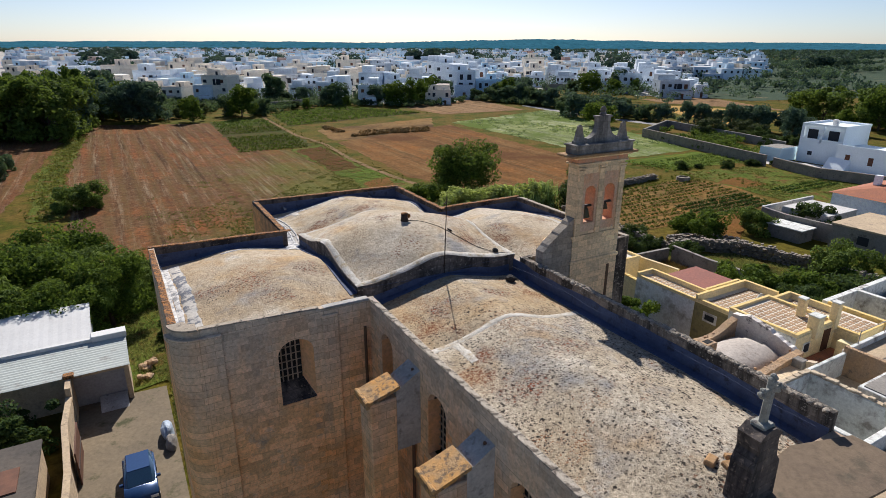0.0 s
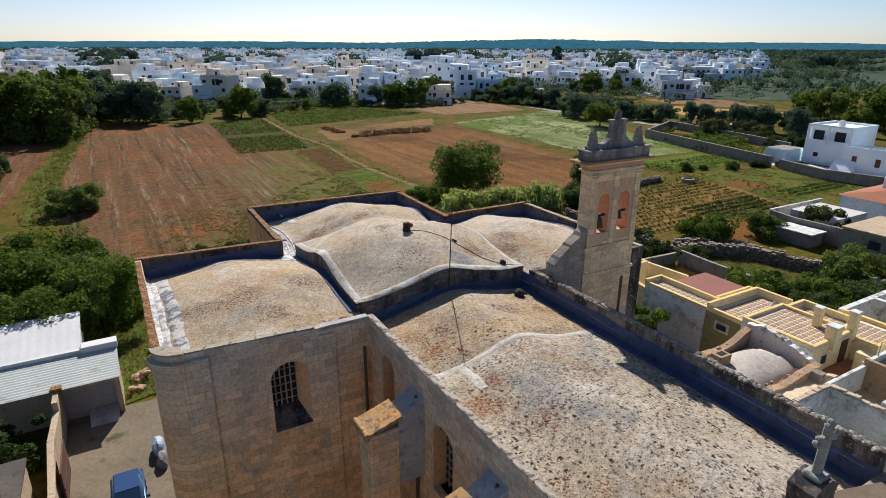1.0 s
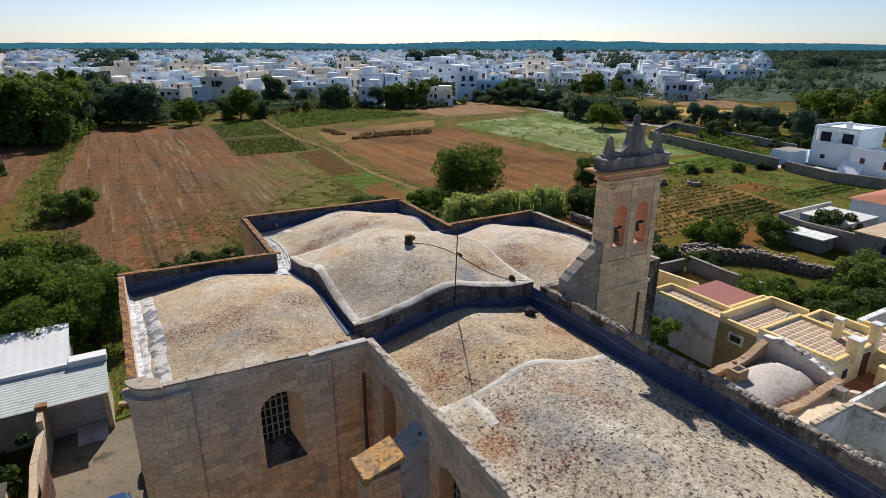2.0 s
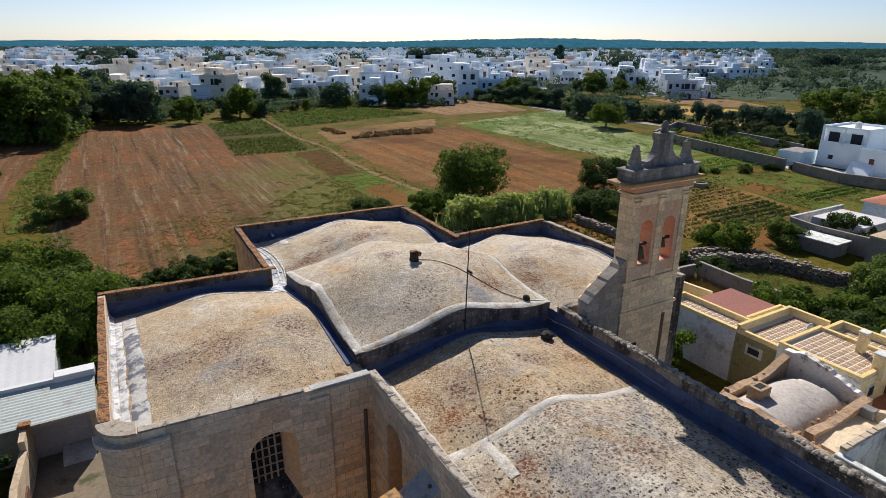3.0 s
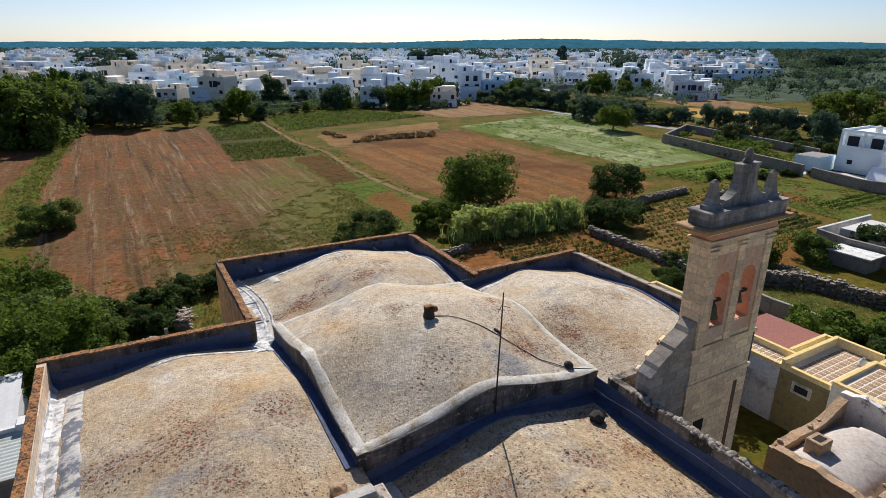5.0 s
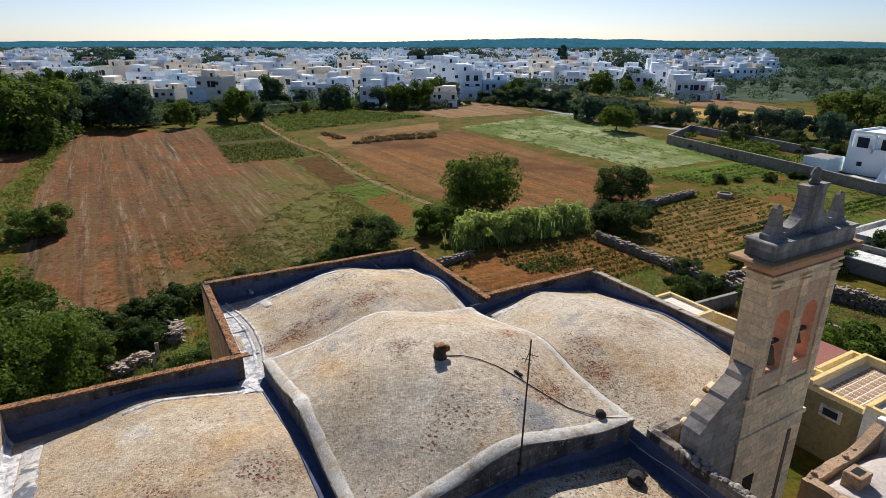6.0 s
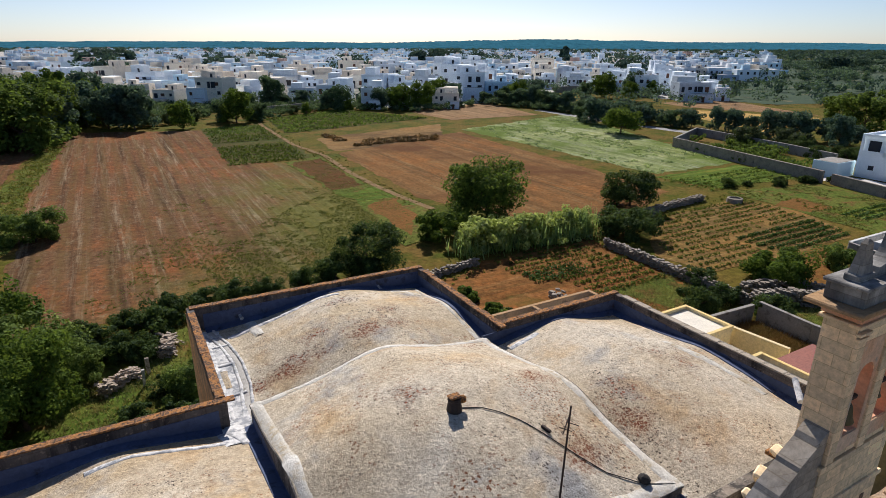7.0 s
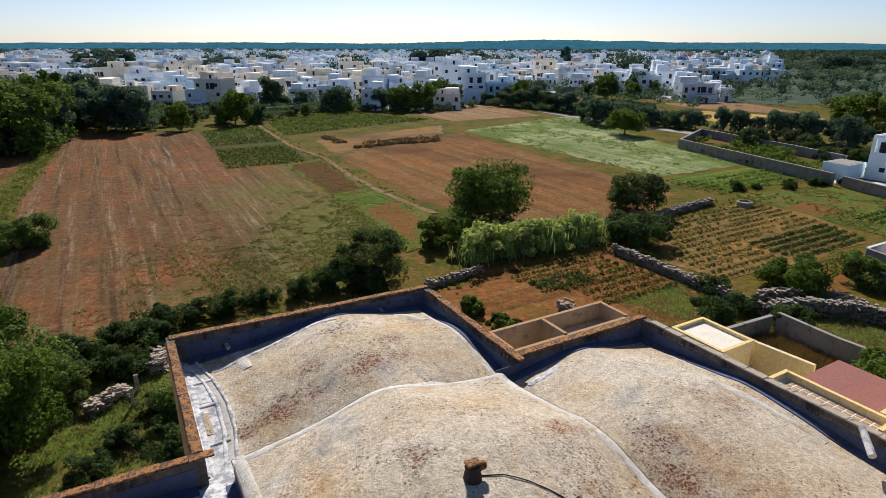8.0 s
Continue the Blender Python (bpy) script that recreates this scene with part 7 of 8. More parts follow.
for i in range(2700):
    y = 430 + 1270 * float(rng.uniform(0, 1)) ** 1.4
    x = float(rng.uniform(-0.72, 0.52)) * y
    if x > 0.33 * y and rng.uniform() < 0.6:
        continue
    w, d, h = rng.uniform(5, 9), rng.uniform(5, 9), rng.choice([4.2, 4.4, 7.6, 7.9, 8.2, 11.0])
    ang = float(rng.normal(-0.1, 0.2))
    add_box(verts, faces, -w, -d, 0, w, d, h, ang, x, y)
    if rng.uniform() < 0.7:
        add_box(verts, faces, -w * 0.4, -d * 0.3, h, w * 0.3, d * 0.4, h + 2.8, ang, x, y)
    for f in range(int(h // 3.4)):
        for k in (-0.6, 0.0, 0.6):
            if rng.uniform() < 0.75:
                add_box(wins, wfaces, w * k - 0.7, -d - 0.08, 3.4 * f + 1.0, w * k + 0.7, -d + 0.1, 3.4 * f + 2.7, ang, x, y)
far_mat, n, l, b = nodes_of("hazed_far_plaster", 0.95, 0, 0.05)
pick = n.new("ShaderNodeValToRGB")
pick.color_ramp.interpolation = 'CONSTANT'
# house tones with the blue of distance haze put in
tones = ((0.0, (0.60, 0.78, 0.90)), (0.3, (0.82, 0.90, 0.95)), (0.52, (0.88, 0.78, 0.63)), (0.66, (0.50, 0.60, 0.70)), (0.78, (0.90, 0.92, 0.94)), (0.95, (0.62, 0.42, 0.34)))
while len(pick.color_ramp.elements) < len(tones):
    pick.color_ramp.elements.new(0.99)
for el, (at, tone) in zip(pick.color_ramp.elements, tones):
    el.position, el.color = at, (*tone, 1)
l.new(n.new("ShaderNodeNewGeometry").outputs["Random Per Island"], pick.inputs[0])
# faces turned up are mixed towards a dull grey
facing = n.new("ShaderNodeSeparateXYZ")
l.new(n.new("ShaderNodeNewGeometry").outputs["Normal"], facing.inputs[0])
l.new(mixed(n, l, facing.outputs[2], pick.outputs[0], (0.56, 0.55, 0.53)), b.inputs["Base Color"])
town = part("far_town", (verts, faces), far_mat)
tagged(town, "pale flat-roofed houses of the distant town", "houses", kind="stuff")
tagged(part("far_windows", (wins, wfaces), GLASS), "dark windows of the distant town", "windows", kind="stuff")
house(7, (-92, 246, 0), -8, CREAM, 3, "large cream house with three storeys at the town's edge")
house(9, (-132, 243, 0), -4, WHITE, 2, "white house with two storeys at the town's edge")
for h in houses + protos:
    for o in list(h.children_recursive) + [h]:
        bpy.data.objects.remove(o)

# ---- yellow house with tiled terraces ----
YELLOW = surface("yellow_plaster", (0.82, 0.60, 0.22), (0.76, 0.57, 0.25), None, 0.6, 5.0, 0.9, 0.1)
OLIVE_WALL = surface("olive_render", (0.34, 0.30, 0.14), (0.30, 0.27, 0.14), (0.20, 0.18, 0.12), 0.6, 5.0, 0.9, 0.2)
OFFWHITE = surface("old_white_render", (0.80, 0.81, 0.77), (0.68, 0.70, 0.66), (0.30, 0.28, 0.25), 0.5, 5.0, 0.9, 0.2, c3_lo=0.5, c3_hi=0.68)
PAVER = surface("terrace_tile", (0.40, 0.26, 0.145), (0.34, 0.225, 0.13), (0.25, 0.18, 0.12), 1.0, 8.0, 0.8, 0.1, vary=0.15)
GROUT = surface("pale_grout", (0.80, 0.74, 0.62), (0.72, 0.66, 0.55), None, 1.0, 8.0, 0.9, 0.1)
PINK_ROOF = surface("red_paint_roof", (0.30, 0.115, 0.085), (0.27, 0.11, 0.085), None, 0.8, 5.0, 0.85, 0.1)
BLOCK = surface("tuff_blocks", (0.60, 0.50, 0.36), (0.52, 0.42, 0.30), (0.36, 0.29, 0.21), 0.7, 6.0, 0.95, 0.4, 0.02)
BP, BQ = 36.0, 17.0
yel = near("yellow_house", "low yellow plastered house with tiled roof terraces", "house", BP, BQ)


def bx(p0, q0, z0, p1, q1, z1, bevel=0.0):
    return boxed(p0 - BP, q0 - BQ, z0, p1 - BP, q1 - BQ, z1, bevel=bevel)


CREAM_WALL = surface("cream_render", (0.92, 0.77, 0.44), (0.86, 0.72, 0.43), (0.62, 0.53, 0.38), 0.6, 5.0, 0.9, 0.1, c3_lo=0.6, c3_hi=0.75)
WASHED = surface("blue_grey_washed_render", (0.80, 0.83, 0.86), (0.68, 0.71, 0.73), (0.30, 0.30, 0.28), 0.4, 5.0, 0.9, 0.2, c3_lo=0.5, c3_hi=0.7)
part("wall", bx(38.8, 25.1, 0, 40.7, 31.0, 3.95), WASHED, yel, "long old white rendered wall with damp stains")
part("wall", bx(38.85, 21.9, 0, 45.0, 25.09, 3.95), OLIVE_WALL, yel, "olive rendered wall")
part("wall", bx(38.4, 16.9, 0, 43.1, 21.89, 4.6), OFFWHITE, yel)
part("front_wall", bx(38.38, 16.86, 0, 43.12, 16.899, 4.6), CREAM_WALL, yel, "cream plastered front wall")
part("wall", bx(43.12, 18.3, 0, 46.0, 21.89, 4.0), CREAM_WALL, yel)
part("wall", bx(43.12, 15.3, 0, 46.5, 18.29, 4.2), CREAM_WALL, yel)
part("wall", bx(40.71, 26.0, 0, 46.4, 30.8, 3.5), CREAM_WALL, yel)
part("roof", bx(40.8, 26.1, 3.504, 46.3, 30.7, 3.62), PINK_ROOF, yel, "flat roof painted dull red")


def rim(p0, q0, p1, q1, z, h, t=0.22, mat=None, sides="nfws", extra=0.0):
    """Low parapets round a terrace: n and f across, w and s along; extra lifts the far ones."""
    for side, a in (("n", (p0, q0, p1, q0 + t)), ("f", (p0, q1 - t, p1, q1)), ("w", (p0, q0 + t, p0 + t, q1 - t)), ("s", (p1 - t, q0 + t, p1, q1 - t))):
        if side in sides:
            top = z + h + (extra if side in "fs" else 0.0)
            w = part("parapet", bx(a[0], a[1], z, a[2], a[3], top, 0.015), CREAM_WALL, yel)
            part("coping", bx(a[0] - 0.03, a[1] - 0.03, top + 0.002, a[2] + 0.03, a[3] + 0.03, top + 0.05, 0.015), mat or YELLOW, w, "yellow painted coping")


rim(38.8, 25.1, 40.7, 31.0, 3.95, 0.22, 0.2, extra=0.2)
rim(38.85, 21.9, 45.0, 25.09, 3.95, 0.3, 0.22, sides="fws", extra=0.3)
rim(38.4, 16.9, 43.1, 21.89, 4.6, 0.22, 0.22, sides="nfws")
rim(43.14, 18.3, 46.0, 21.89, 4.0, 0.4, 0.22, sides="fs", extra=0.1)
rim(43.14, 15.3, 46.5, 18.29, 4.2, 0.15, 0.2, sides="wn")
rim(41.2, 25.2, 45.4, 25.99, 3.5, 0.7, 0.2, sides="fs")
tile_bm = boxed(-0.188, -0.188, 0, 0.188, 0.188, 0.03)
tile_me = bpy.data.meshes.new("tile")
tile_bm.to_mesh(tile_me)
tile_bm.free()
tile_me.materials.append(PAVER)
for p0, q0, p1, q1, z in ((39.07, 22.12, 44.78, 24.87, 3.951), (38.62, 17.12, 42.88, 21.67, 4.601), (43.36, 18.52, 45.78, 21.67, 4.001), (43.36, 15.52, 46.48, 18.2, 4.201), (39.0, 25.3, 40.5, 30.8, 3.951)):
    floor_ = part("terrace_floor", bx(p0, q0, z, p1, q1, z + 0.05), GROUT, yel, "tiled terrace with pale joints")
    nu, nv = int((p1 - p0) / 0.47), int((q1 - q0) / 0.47)
    for i in range(nu):
        for j in range(nv):
            mesh_piece("tile", tile_me, floor_, Matrix.Translation((p0 - BP + 0.24 + 0.47 * i, q0 - BQ + 0.24 + 0.47 * j, z + 0.035)))
for p, q, s, top in ((42.0, 18.75, 0.24, 6.0), (40.5, 16.95, 0.36, 5.75), (43.0, 17.0, 0.26, 6.15)):
    c = part("chimney", bx(p - s, q - s, 4.2, p + s, q + s, top, 0.03), CREAM_WALL, yel, "cream rendered chimney")
    part("chimney_cap", bx(p - s - 0.05, q - s - 0.05, top, p + s + 0.05, q + s + 0.05, top + 0.1, 0.02), OFFWHITE, c)
part("roof_bundle", lathe(bmesh.new(), [(0.25, 4.0), (0.3, 4.15), (0.2, 4.45), (0.08, 4.6)], (43.4 - BP, 22.6 - BQ, 0), 9), OFFWHITE, yel, "white cloth bundle on the terrace")
w = part("window", bx(38.79, 23.0, 2.7, 38.855, 24.2, 3.5, 0.02), OFFWHITE, yel, "small barred window with a pale frame")
part("pane", bx(38.77, 23.2, 2.88, 38.82, 24.0, 3.32), GLASS, w)
w = part("window", bx(39.3, 16.81, 3.2, 40.1, 16.862, 4.0, 0.01), OFFWHITE, yel)
part("pane", bx(39.42, 16.79, 3.3, 39.98, 16.84, 3.9), GLASS, w)
part("wall", bx(40.2, 34.9, 0, 43.5, 39.0, 3.5), CREAM_WALL, yel)
rim(40.15, 34.85, 43.55, 39.05, 3.5, 0.3, 0.22)
part("roof", bx(40.4, 35.1, 3.51, 43.3, 38.8, 3.6), GROUT, yel, "pale flat roof")
part("pane", bx(40.12, 35.6, 2.2, 40.2, 36.2, 3.1), GLASS, yel)
part("lower_terrace", bx(38.9, 14.75, 0, 43.1, 16.85, 2.7), CREAM_WALL, yel)
part("terrace_floor", bx(39.1, 14.95, 2.704, 43.0, 16.8, 2.76), TILE_RED, yel, "red-tiled lower terrace")
part("terrace_edge", bx(38.9, 14.75, 2.7, 40.6, 14.95, 3.3, 0.02), CREAM_WALL, yel)
part("stair_wall", bx(41.6, 14.75, 2.7, 42.2, 15.9, 4.1, 0.02), CREAM_WALL, yel)
part("door", bx(41.7, 16.8, 2.78, 42.5, 16.862, 4.4), SHUTTER, yel)
for i in range(9):
    part("roof_tile", bx(38.85 + 0.05 * i, 31.1 + 0.36 * i, 3.5, 39.25 + 0.05 * i, 31.36 + 0.36 * i, 3.62, 0.02), YELLOW, yel)
part("yard_wall", bx(39.1, 31.0, 0, 39.3, 34.8, 3.5), CREAM_WALL, yel)

# ---- ruined vaulted room ----
BP, BQ = 28.0, 14.8
ruin = near("ruin", "roofless ruined room with broken vault and white plaster inside", "ruin", BP, BQ)


def ragged(a, b, z0, heights, thick, material, name="wall", label=""):
    """A broken wall along a line: its top climbs and falls from stone to stone."""
    (p0, q0), (p1, q1) = a, b
    length = math.hypot(p1 - p0, q1 - q0)
    n = len(heights) - 1
    rr = random.Random(int(p0 * 13 + q0))
    pts = [(0, z0), (length, z0)]
    k = n * 5
    for i in range(k, -1, -1):
        t = i / k * n
        j = min(int(t), n - 1)
        z = heights[j] + (heights[j + 1] - heights[j]) * (t - j) + rr.uniform(-0.09, 0.05)
        pts.append((i / k * length, z))
    ang = math.atan2(q1 - q0, p1 - p0)
    m = Matrix.Translation((p0 - BP, q0 - BQ, 0)) @ Matrix.Rotation(ang, 4, 'Z')
    return part(name, prism(bmesh.new(), pts, 'y', 0, thick), material, ruin, label, m=m)


RUBBLE = surface("ruin_rubble", (0.55, 0.36, 0.20), (0.46, 0.33, 0.22), (0.24, 0.19, 0.14), 0.9, 7.0, 0.95, 0.8, 0.06)
SAND = surface("pale_sandy_floor", (0.74, 0.60, 0.41), (0.66, 0.52, 0.35), (0.46, 0.36, 0.25), 0.6, 6.0, 0.95, 0.4, 0.02)
INNER = surface("stained_inner_plaster", (0.88, 0.84, 0.78), (0.78, 0.73, 0.66), (0.11, 0.095, 0.085), 0.45, 5.0, 0.9, 0.3, 0.02, c3_lo=0.54, c3_hi=0.62)
ragged((31.0, 20.4), (37.2, 20.4), 0, (3.9, 4.1, 4.0, 4.2, 4.9), 0.5, RUBBLE)
ragged((37.3, 20.9), (37.3, 16.3), 0, (5.1, 5.25, 5.1, 4.7, 4.3), 0.45, INNER, label="inner wall with peeling white plaster")
ragged((37.2, 16.2), (31.6, 16.2), 0, (4.5, 4.35, 4.15, 4.3), 0.5, RUBBLE)
ragged((31.0, 14.4), (31.0, 20.4), 0, (4.2, 4.3, 4.5, 4.3), 0.5, RUBBLE)
part("sand_floor", boxed(31.6 - BP, 14.5 - BQ, 0, 37.2 - BP, 16.19 - BQ, 3.95), SAND, ruin, "sandy floor before the broken vault")
ragged((36.6, 14.5), (36.6, 16.0), 0, (4.6, 4.2), 0.4, BLOCK)
verts, faces = [], []
NI, NJ = 22, 26
for i in range(NI + 1):
    a = math.pi * (0.04 + 0.92 * i / NI)
    q = 18.55 - 2.0 * math.cos(a)
    for j in range(NJ + 1):
        p = 31.4 + 5.6 * j / NJ
        verts.append((p - BP, q - BQ, 3.1 + 1.05 * math.sin(a) + 0.03 * noise.noise((i * 0.2, j * 0.2, 0))))
for i in range(NI):
    for j in range(NJ):
        if j < 26.0 - 0.24 * i + 1.6 * noise.noise((i * 0.6, 2.0, 0)):
            faces.append((i * (NJ + 1) + j, i * (NJ + 1) + j + 1, (i + 1) * (NJ + 1) + j + 1, (i + 1) * (NJ + 1) + j))
# darker copy of the plaster; the grazing sun's dimness is in its colour
vault = part("broken_vault", (verts, faces), surface("dimmed_vault_plaster", (0.52, 0.47, 0.42), (0.46, 0.41, 0.36), (0.30, 0.26, 0.22), 0.5, 5.0, 0.9, 0.3, 0.02), ruin, "remaining half of the white plastered vault", smooth=True)
sol = vault.modifiers.new("thick", 'SOLIDIFY')
sol.thickness = 0.25
FP, FQ = 32.6 - BP, 19.4 - BQ
part("flue", boxed(FP - 0.5, FQ - 0.4, 3.6, FP + 0.5, FQ + 0.4, 4.75, bevel=0.03), RUBBLE, ruin)
# black sheet painted for the unlit inside of the flue
part("flue_hole", boxed(FP - 0.3, FQ - 0.2, 4.74, FP + 0.3, FQ + 0.2, 4.765), DARK, ruin)
part("floor", boxed(3.5, 1.6, 0, 9.2, 5.6, 0.3), RUBBLE, ruin)
stubs = random.Random(12)
for i in range(26):
    p, q = stubs.uniform(31.2, 37.2), stubs.choice((20.65, 20.75, 16.35, 16.45, 31.2))
    if q == 31.2:
        p, q = 31.2, stubs.uniform(15, 20)
    s = stubs.uniform(0.05, 0.13)
    part("stone", boxed(-s, -s * 0.7, -0.1, s, s * 0.7, s * 0.8, bevel=0.03), RUBBLE, ruin, m=Matrix.Translation((p - BP, q - BQ, 4.35 if p > 36 else 4.05)) @ Matrix.Rotation(stubs.uniform(0, 3), 4, 'Z') @ Matrix.Rotation(stubs.uniform(-0.3, 0.3), 4, 'X'))

# ---- terraces and courts of the neighbours ----
BP, BQ = 28.0, 4.0
nb = near("terraced_house", "old stone house with open courts and terraces", "house", BP, BQ)
for a in ((31.0, 13.9, 0, 35.1, 14.3, 4.7), (34.6, 9.4, 0, 35.0, 13.9, 4.7), (30.6, 9.0, 0, 31.0, 14.3, 4.5), (31.0, 9.0, 0, 34.6, 9.4, 4.2)):
    part("court_wall", bx(*a, 0.04), OFFWHITE, nb)
rr = random.Random(6)
for k in range(34):
    p, q = (31.1 + 0.24 * k, 14.1) if k < 16 else (34.8, 13.8 - 0.24 * (k - 16))
    s = rr.uniform(0.12, 0.2)
    part("stone", bx(p - s, q - 0.17, 4.68, p + s, q + 0.17, 4.74 + rr.uniform(0.02, 0.16), 0.03), BLOCK, nb)
part("court_floor", bx(31.0, 9.4, 0, 34.6, 13.9, 1.4), RENDER_GREY, nb)
part("court_floor", bx(35.1, 11.6, 0, 39.3, 14.2, 3.0), RENDER_TAN, nb)
part("court_wall", bx(35.1, 14.2, 0, 39.3, 14.45, 4.6, 0.03), OFFWHITE, nb)
part("court_wall", bx(39.3, 11.6, 0, 39.6, 14.45, 5.0, 0.03), RUBBLE, nb)
rm = part("roof_room", bx(35.1, 7.0, 0, 38.6, 11.59, 5.0, 0.03), OFFWHITE, nb, "white rendered room with a dark doorway")
part("roof", bx(35.3, 7.2, 5.002, 38.4, 11.4, 5.06), RENDER_GREY, rm)
# black panel painted for the unlit inside of the doorway
part("doorway", bx(36.0, 11.57, 3.05, 37.2, 11.61, 4.7), DARK, rm)
part("terrace", bx(39.62, 5.0, 0, 47, 14.4, 4.2), RENDER_TAN, nb)
part("terrace_wall", bx(39.62, 14.4, 0, 47, 14.65, 4.6, 0.02), OFFWHITE, nb)
part("terrace_wall", bx(46.7, 5.0, 4.2, 47, 14.4, 5.0, 0.02), OFFWHITE, nb)
part("terrace", bx(28.0, 2.0, 0, 34.0, 8.9, 3.2), RENDER_TAN, nb)
part("slab", bx(34.1, 5.0, 0, 37.2, 6.7, 3.6, 0.03), OFFWHITE, nb)
part("cistern", boxed(35.9 - BP, 15.0 - BQ, 3.2, 36.5 - BP, 15.7 - BQ, 4.5, bevel=0.05), RENDER_GREY, nb, "grey metal water tank")
for a, b in (((41.2, 14.5, 4.6), (41.2, 14.5, 5.6)), ((44.6, 14.5, 4.6), (44.6, 14.5, 5.6)), ((41.2, 14.5, 5.5), (44.6, 14.5, 5.5))):
    part("clothes_line_pole", tube(bmesh.new(), (a[0] - BP, a[1] - BQ, a[2]), (b[0] - BP, b[1] - BQ, b[2]), 0.03, None, 6), GREYWASH, nb)
BP, BQ = 45.0, 14.0
nb2 = near("court_house", "pale house with sunken dark courts", "house", BP, BQ)
part("wall", bx(47.1, 14, 0, 58, 15, 4.5), OFFWHITE, nb2)
part("wall", bx(46.7, 19.3, 0, 58, 19.7, 4.5), OFFWHITE, nb2)
part("wall", bx(51, 15, 0, 51.4, 19.3, 4.5), OFFWHITE, nb2)
part("wall", bx(57.6, 15, 0, 58, 19.3, 4.5), OFFWHITE, nb2)
part("wall", bx(46.7, 15, 0, 47.0, 19.3, 4.5), YELLOW, nb2)
part("roof_room", bx(52.5, 15.4, 0, 57.4, 18.6, 3.4), FLAT, nb2)

# ---- roofless pens behind the church ----
BP, BQ = 27.4, 41.0
pen = near("pen", "roofless stone pens with orange-lichened wall tops", "outbuilding", BP, BQ)
for a in ((27.4, 43.76, 0, 37.9, 44.0, 4.4), (27.4, 41.0, 0, 37.9, 41.24, 4.3), (31.9, 41.24, 0, 32.12, 43.76, 4.4), (37.66, 41.24, 0, 37.9, 43.76, 4.4), (27.4, 41.24, 0, 27.64, 43.76, 4.4)):
    w = part("wall", bx(*a), RENDER_TAN, pen)
    part("coping", bx(a[0] - 0.03, a[1] - 0.03, a[5] + 0.002, a[3] + 0.03, a[4] + 0.03, a[5] + 0.05, 0.015), TANCOPE, w)
part("floor", bx(32.2, 41.4, 0, 37.5, 43.6, 3.2), RENDER_TAN, pen)
part("floor", bx(27.8, 41.4, 0, 31.8, 43.6, 2.4), RENDER_TAN, pen)

# ---- white modern house ----
BP, BQ = 124.0, 46.0
# cyan of the shaded walls is put into the white
HOUSE_WHITE = surface("shade_cyan_whitewash", (0.88, 0.95, 0.98), (0.83, 0.90, 0.93), None, 0.3, 4.0, 0.85, 0.05, fine_amount=0.1)
wh = near("white_house", "white modern house with loggia and outside stair", "house", BP + 2.4, BQ - 1.4)
part("wall", bx(124.2, 60.5, 0, 134, 69, 4.0), HOUSE_WHITE, wh)
part("upper_storey", bx(124.9, 60.6, 4.0, 134, 69, 7.6), HOUSE_WHITE, wh)
for a in ((124.2, 60.5, 124.45, 69), (133.7, 60.5, 134, 69), (124.45, 68.7, 133.7, 69), (124.45, 60.5, 133.7, 60.8)):
    part("parapet", bx(a[0], a[1], 7.6, a[2], a[3], 8.0), HOUSE_WHITE, wh)
part("loggia_floor", bx(124.2, 60.5, 4.0, 124.9, 69, 4.15), HOUSE_WHITE, wh)
for q in (60.5, 64.6, 68.6):
    part("loggia_pier", bx(124.2, q, 4.15, 124.6, q + 0.4, 7.6), HOUSE_WHITE, wh)
part("loggia_rail", bx(124.2, 60.9, 4.15, 124.3, 68.6, 5.0), HOUSE_WHITE, wh)
for q in (61.8, 65.9):
    part("window", bx(124.86, q, 4.6, 124.93, q + 2.0, 6.8), GLASS, wh)
part("window", bx(124.15, 66.0, 1.6, 124.22, 66.9, 2.4), GLASS, wh)
part("lower_wing", bx(122.2, 40, 0, 132, 60.4, 4.0), HOUSE_WHITE, wh)
part("back_room", bx(126.5, 44, 4.0, 132, 53, 6.8), HOUSE_WHITE, wh)
part("terrace_wall", bx(122.2, 40, 4.0, 122.4, 60.4, 4.8), HOUSE_WHITE, wh)
for q in (57.6, 53.5, 50.2, 46.8, 43):
    wi = part("window", bx(122.13, q, 1.5, 122.22, q + 1.1, 3.2), HOUSE_WHITE, wh)
    part("shutter", bx(122.1, q + 0.12, 1.6, 122.16, q + 0.98, 3.1), SHUTTER, wi, "reddish-brown shutter")
for q in (46, 50.2):
    part("window", bx(126.44, q, 4.6, 126.52, q + 1.3, 6.3), GLASS, wh)
part("outside_stair", prism(bmesh.new(), [(120.3 - BP, 0), (122.2 - BP, 0), (122.2 - BP, 2.2)], 'y', 57.5 - BQ, 61.5 - BQ), HOUSE_WHITE, wh)
part("garage", bx(119, 69.5, 0, 125, 74, 2.8), surface("pale_blue_wash", (0.62, 0.78, 0.84), (0.56, 0.72, 0.78), None, 0.3, 4.0, 0.85, 0.05, fine_amount=0.1), wh, "pale blue low annexe")
part("garage_roof", bx(119.2, 69.7, 2.8, 124.8, 73.8, 2.86), RENDER_GREY, wh)
part("terrace_tank", lathe(bmesh.new(), [(0.6, 7.7), (0.6, 8.8), (0.2, 9.0)], (3, 18, 0), 10), FLAT, wh)

# ---- house with terracotta roof, grey court house ----
BP, BQ = 90.0, 28.0
rt = near("tiled_house", "low house with a hipped terracotta roof", "house", BP, BQ)
part("wall", bx(90.4, 28.4, 0, 104.6, 41.6, 3.1), WHITE, rt)
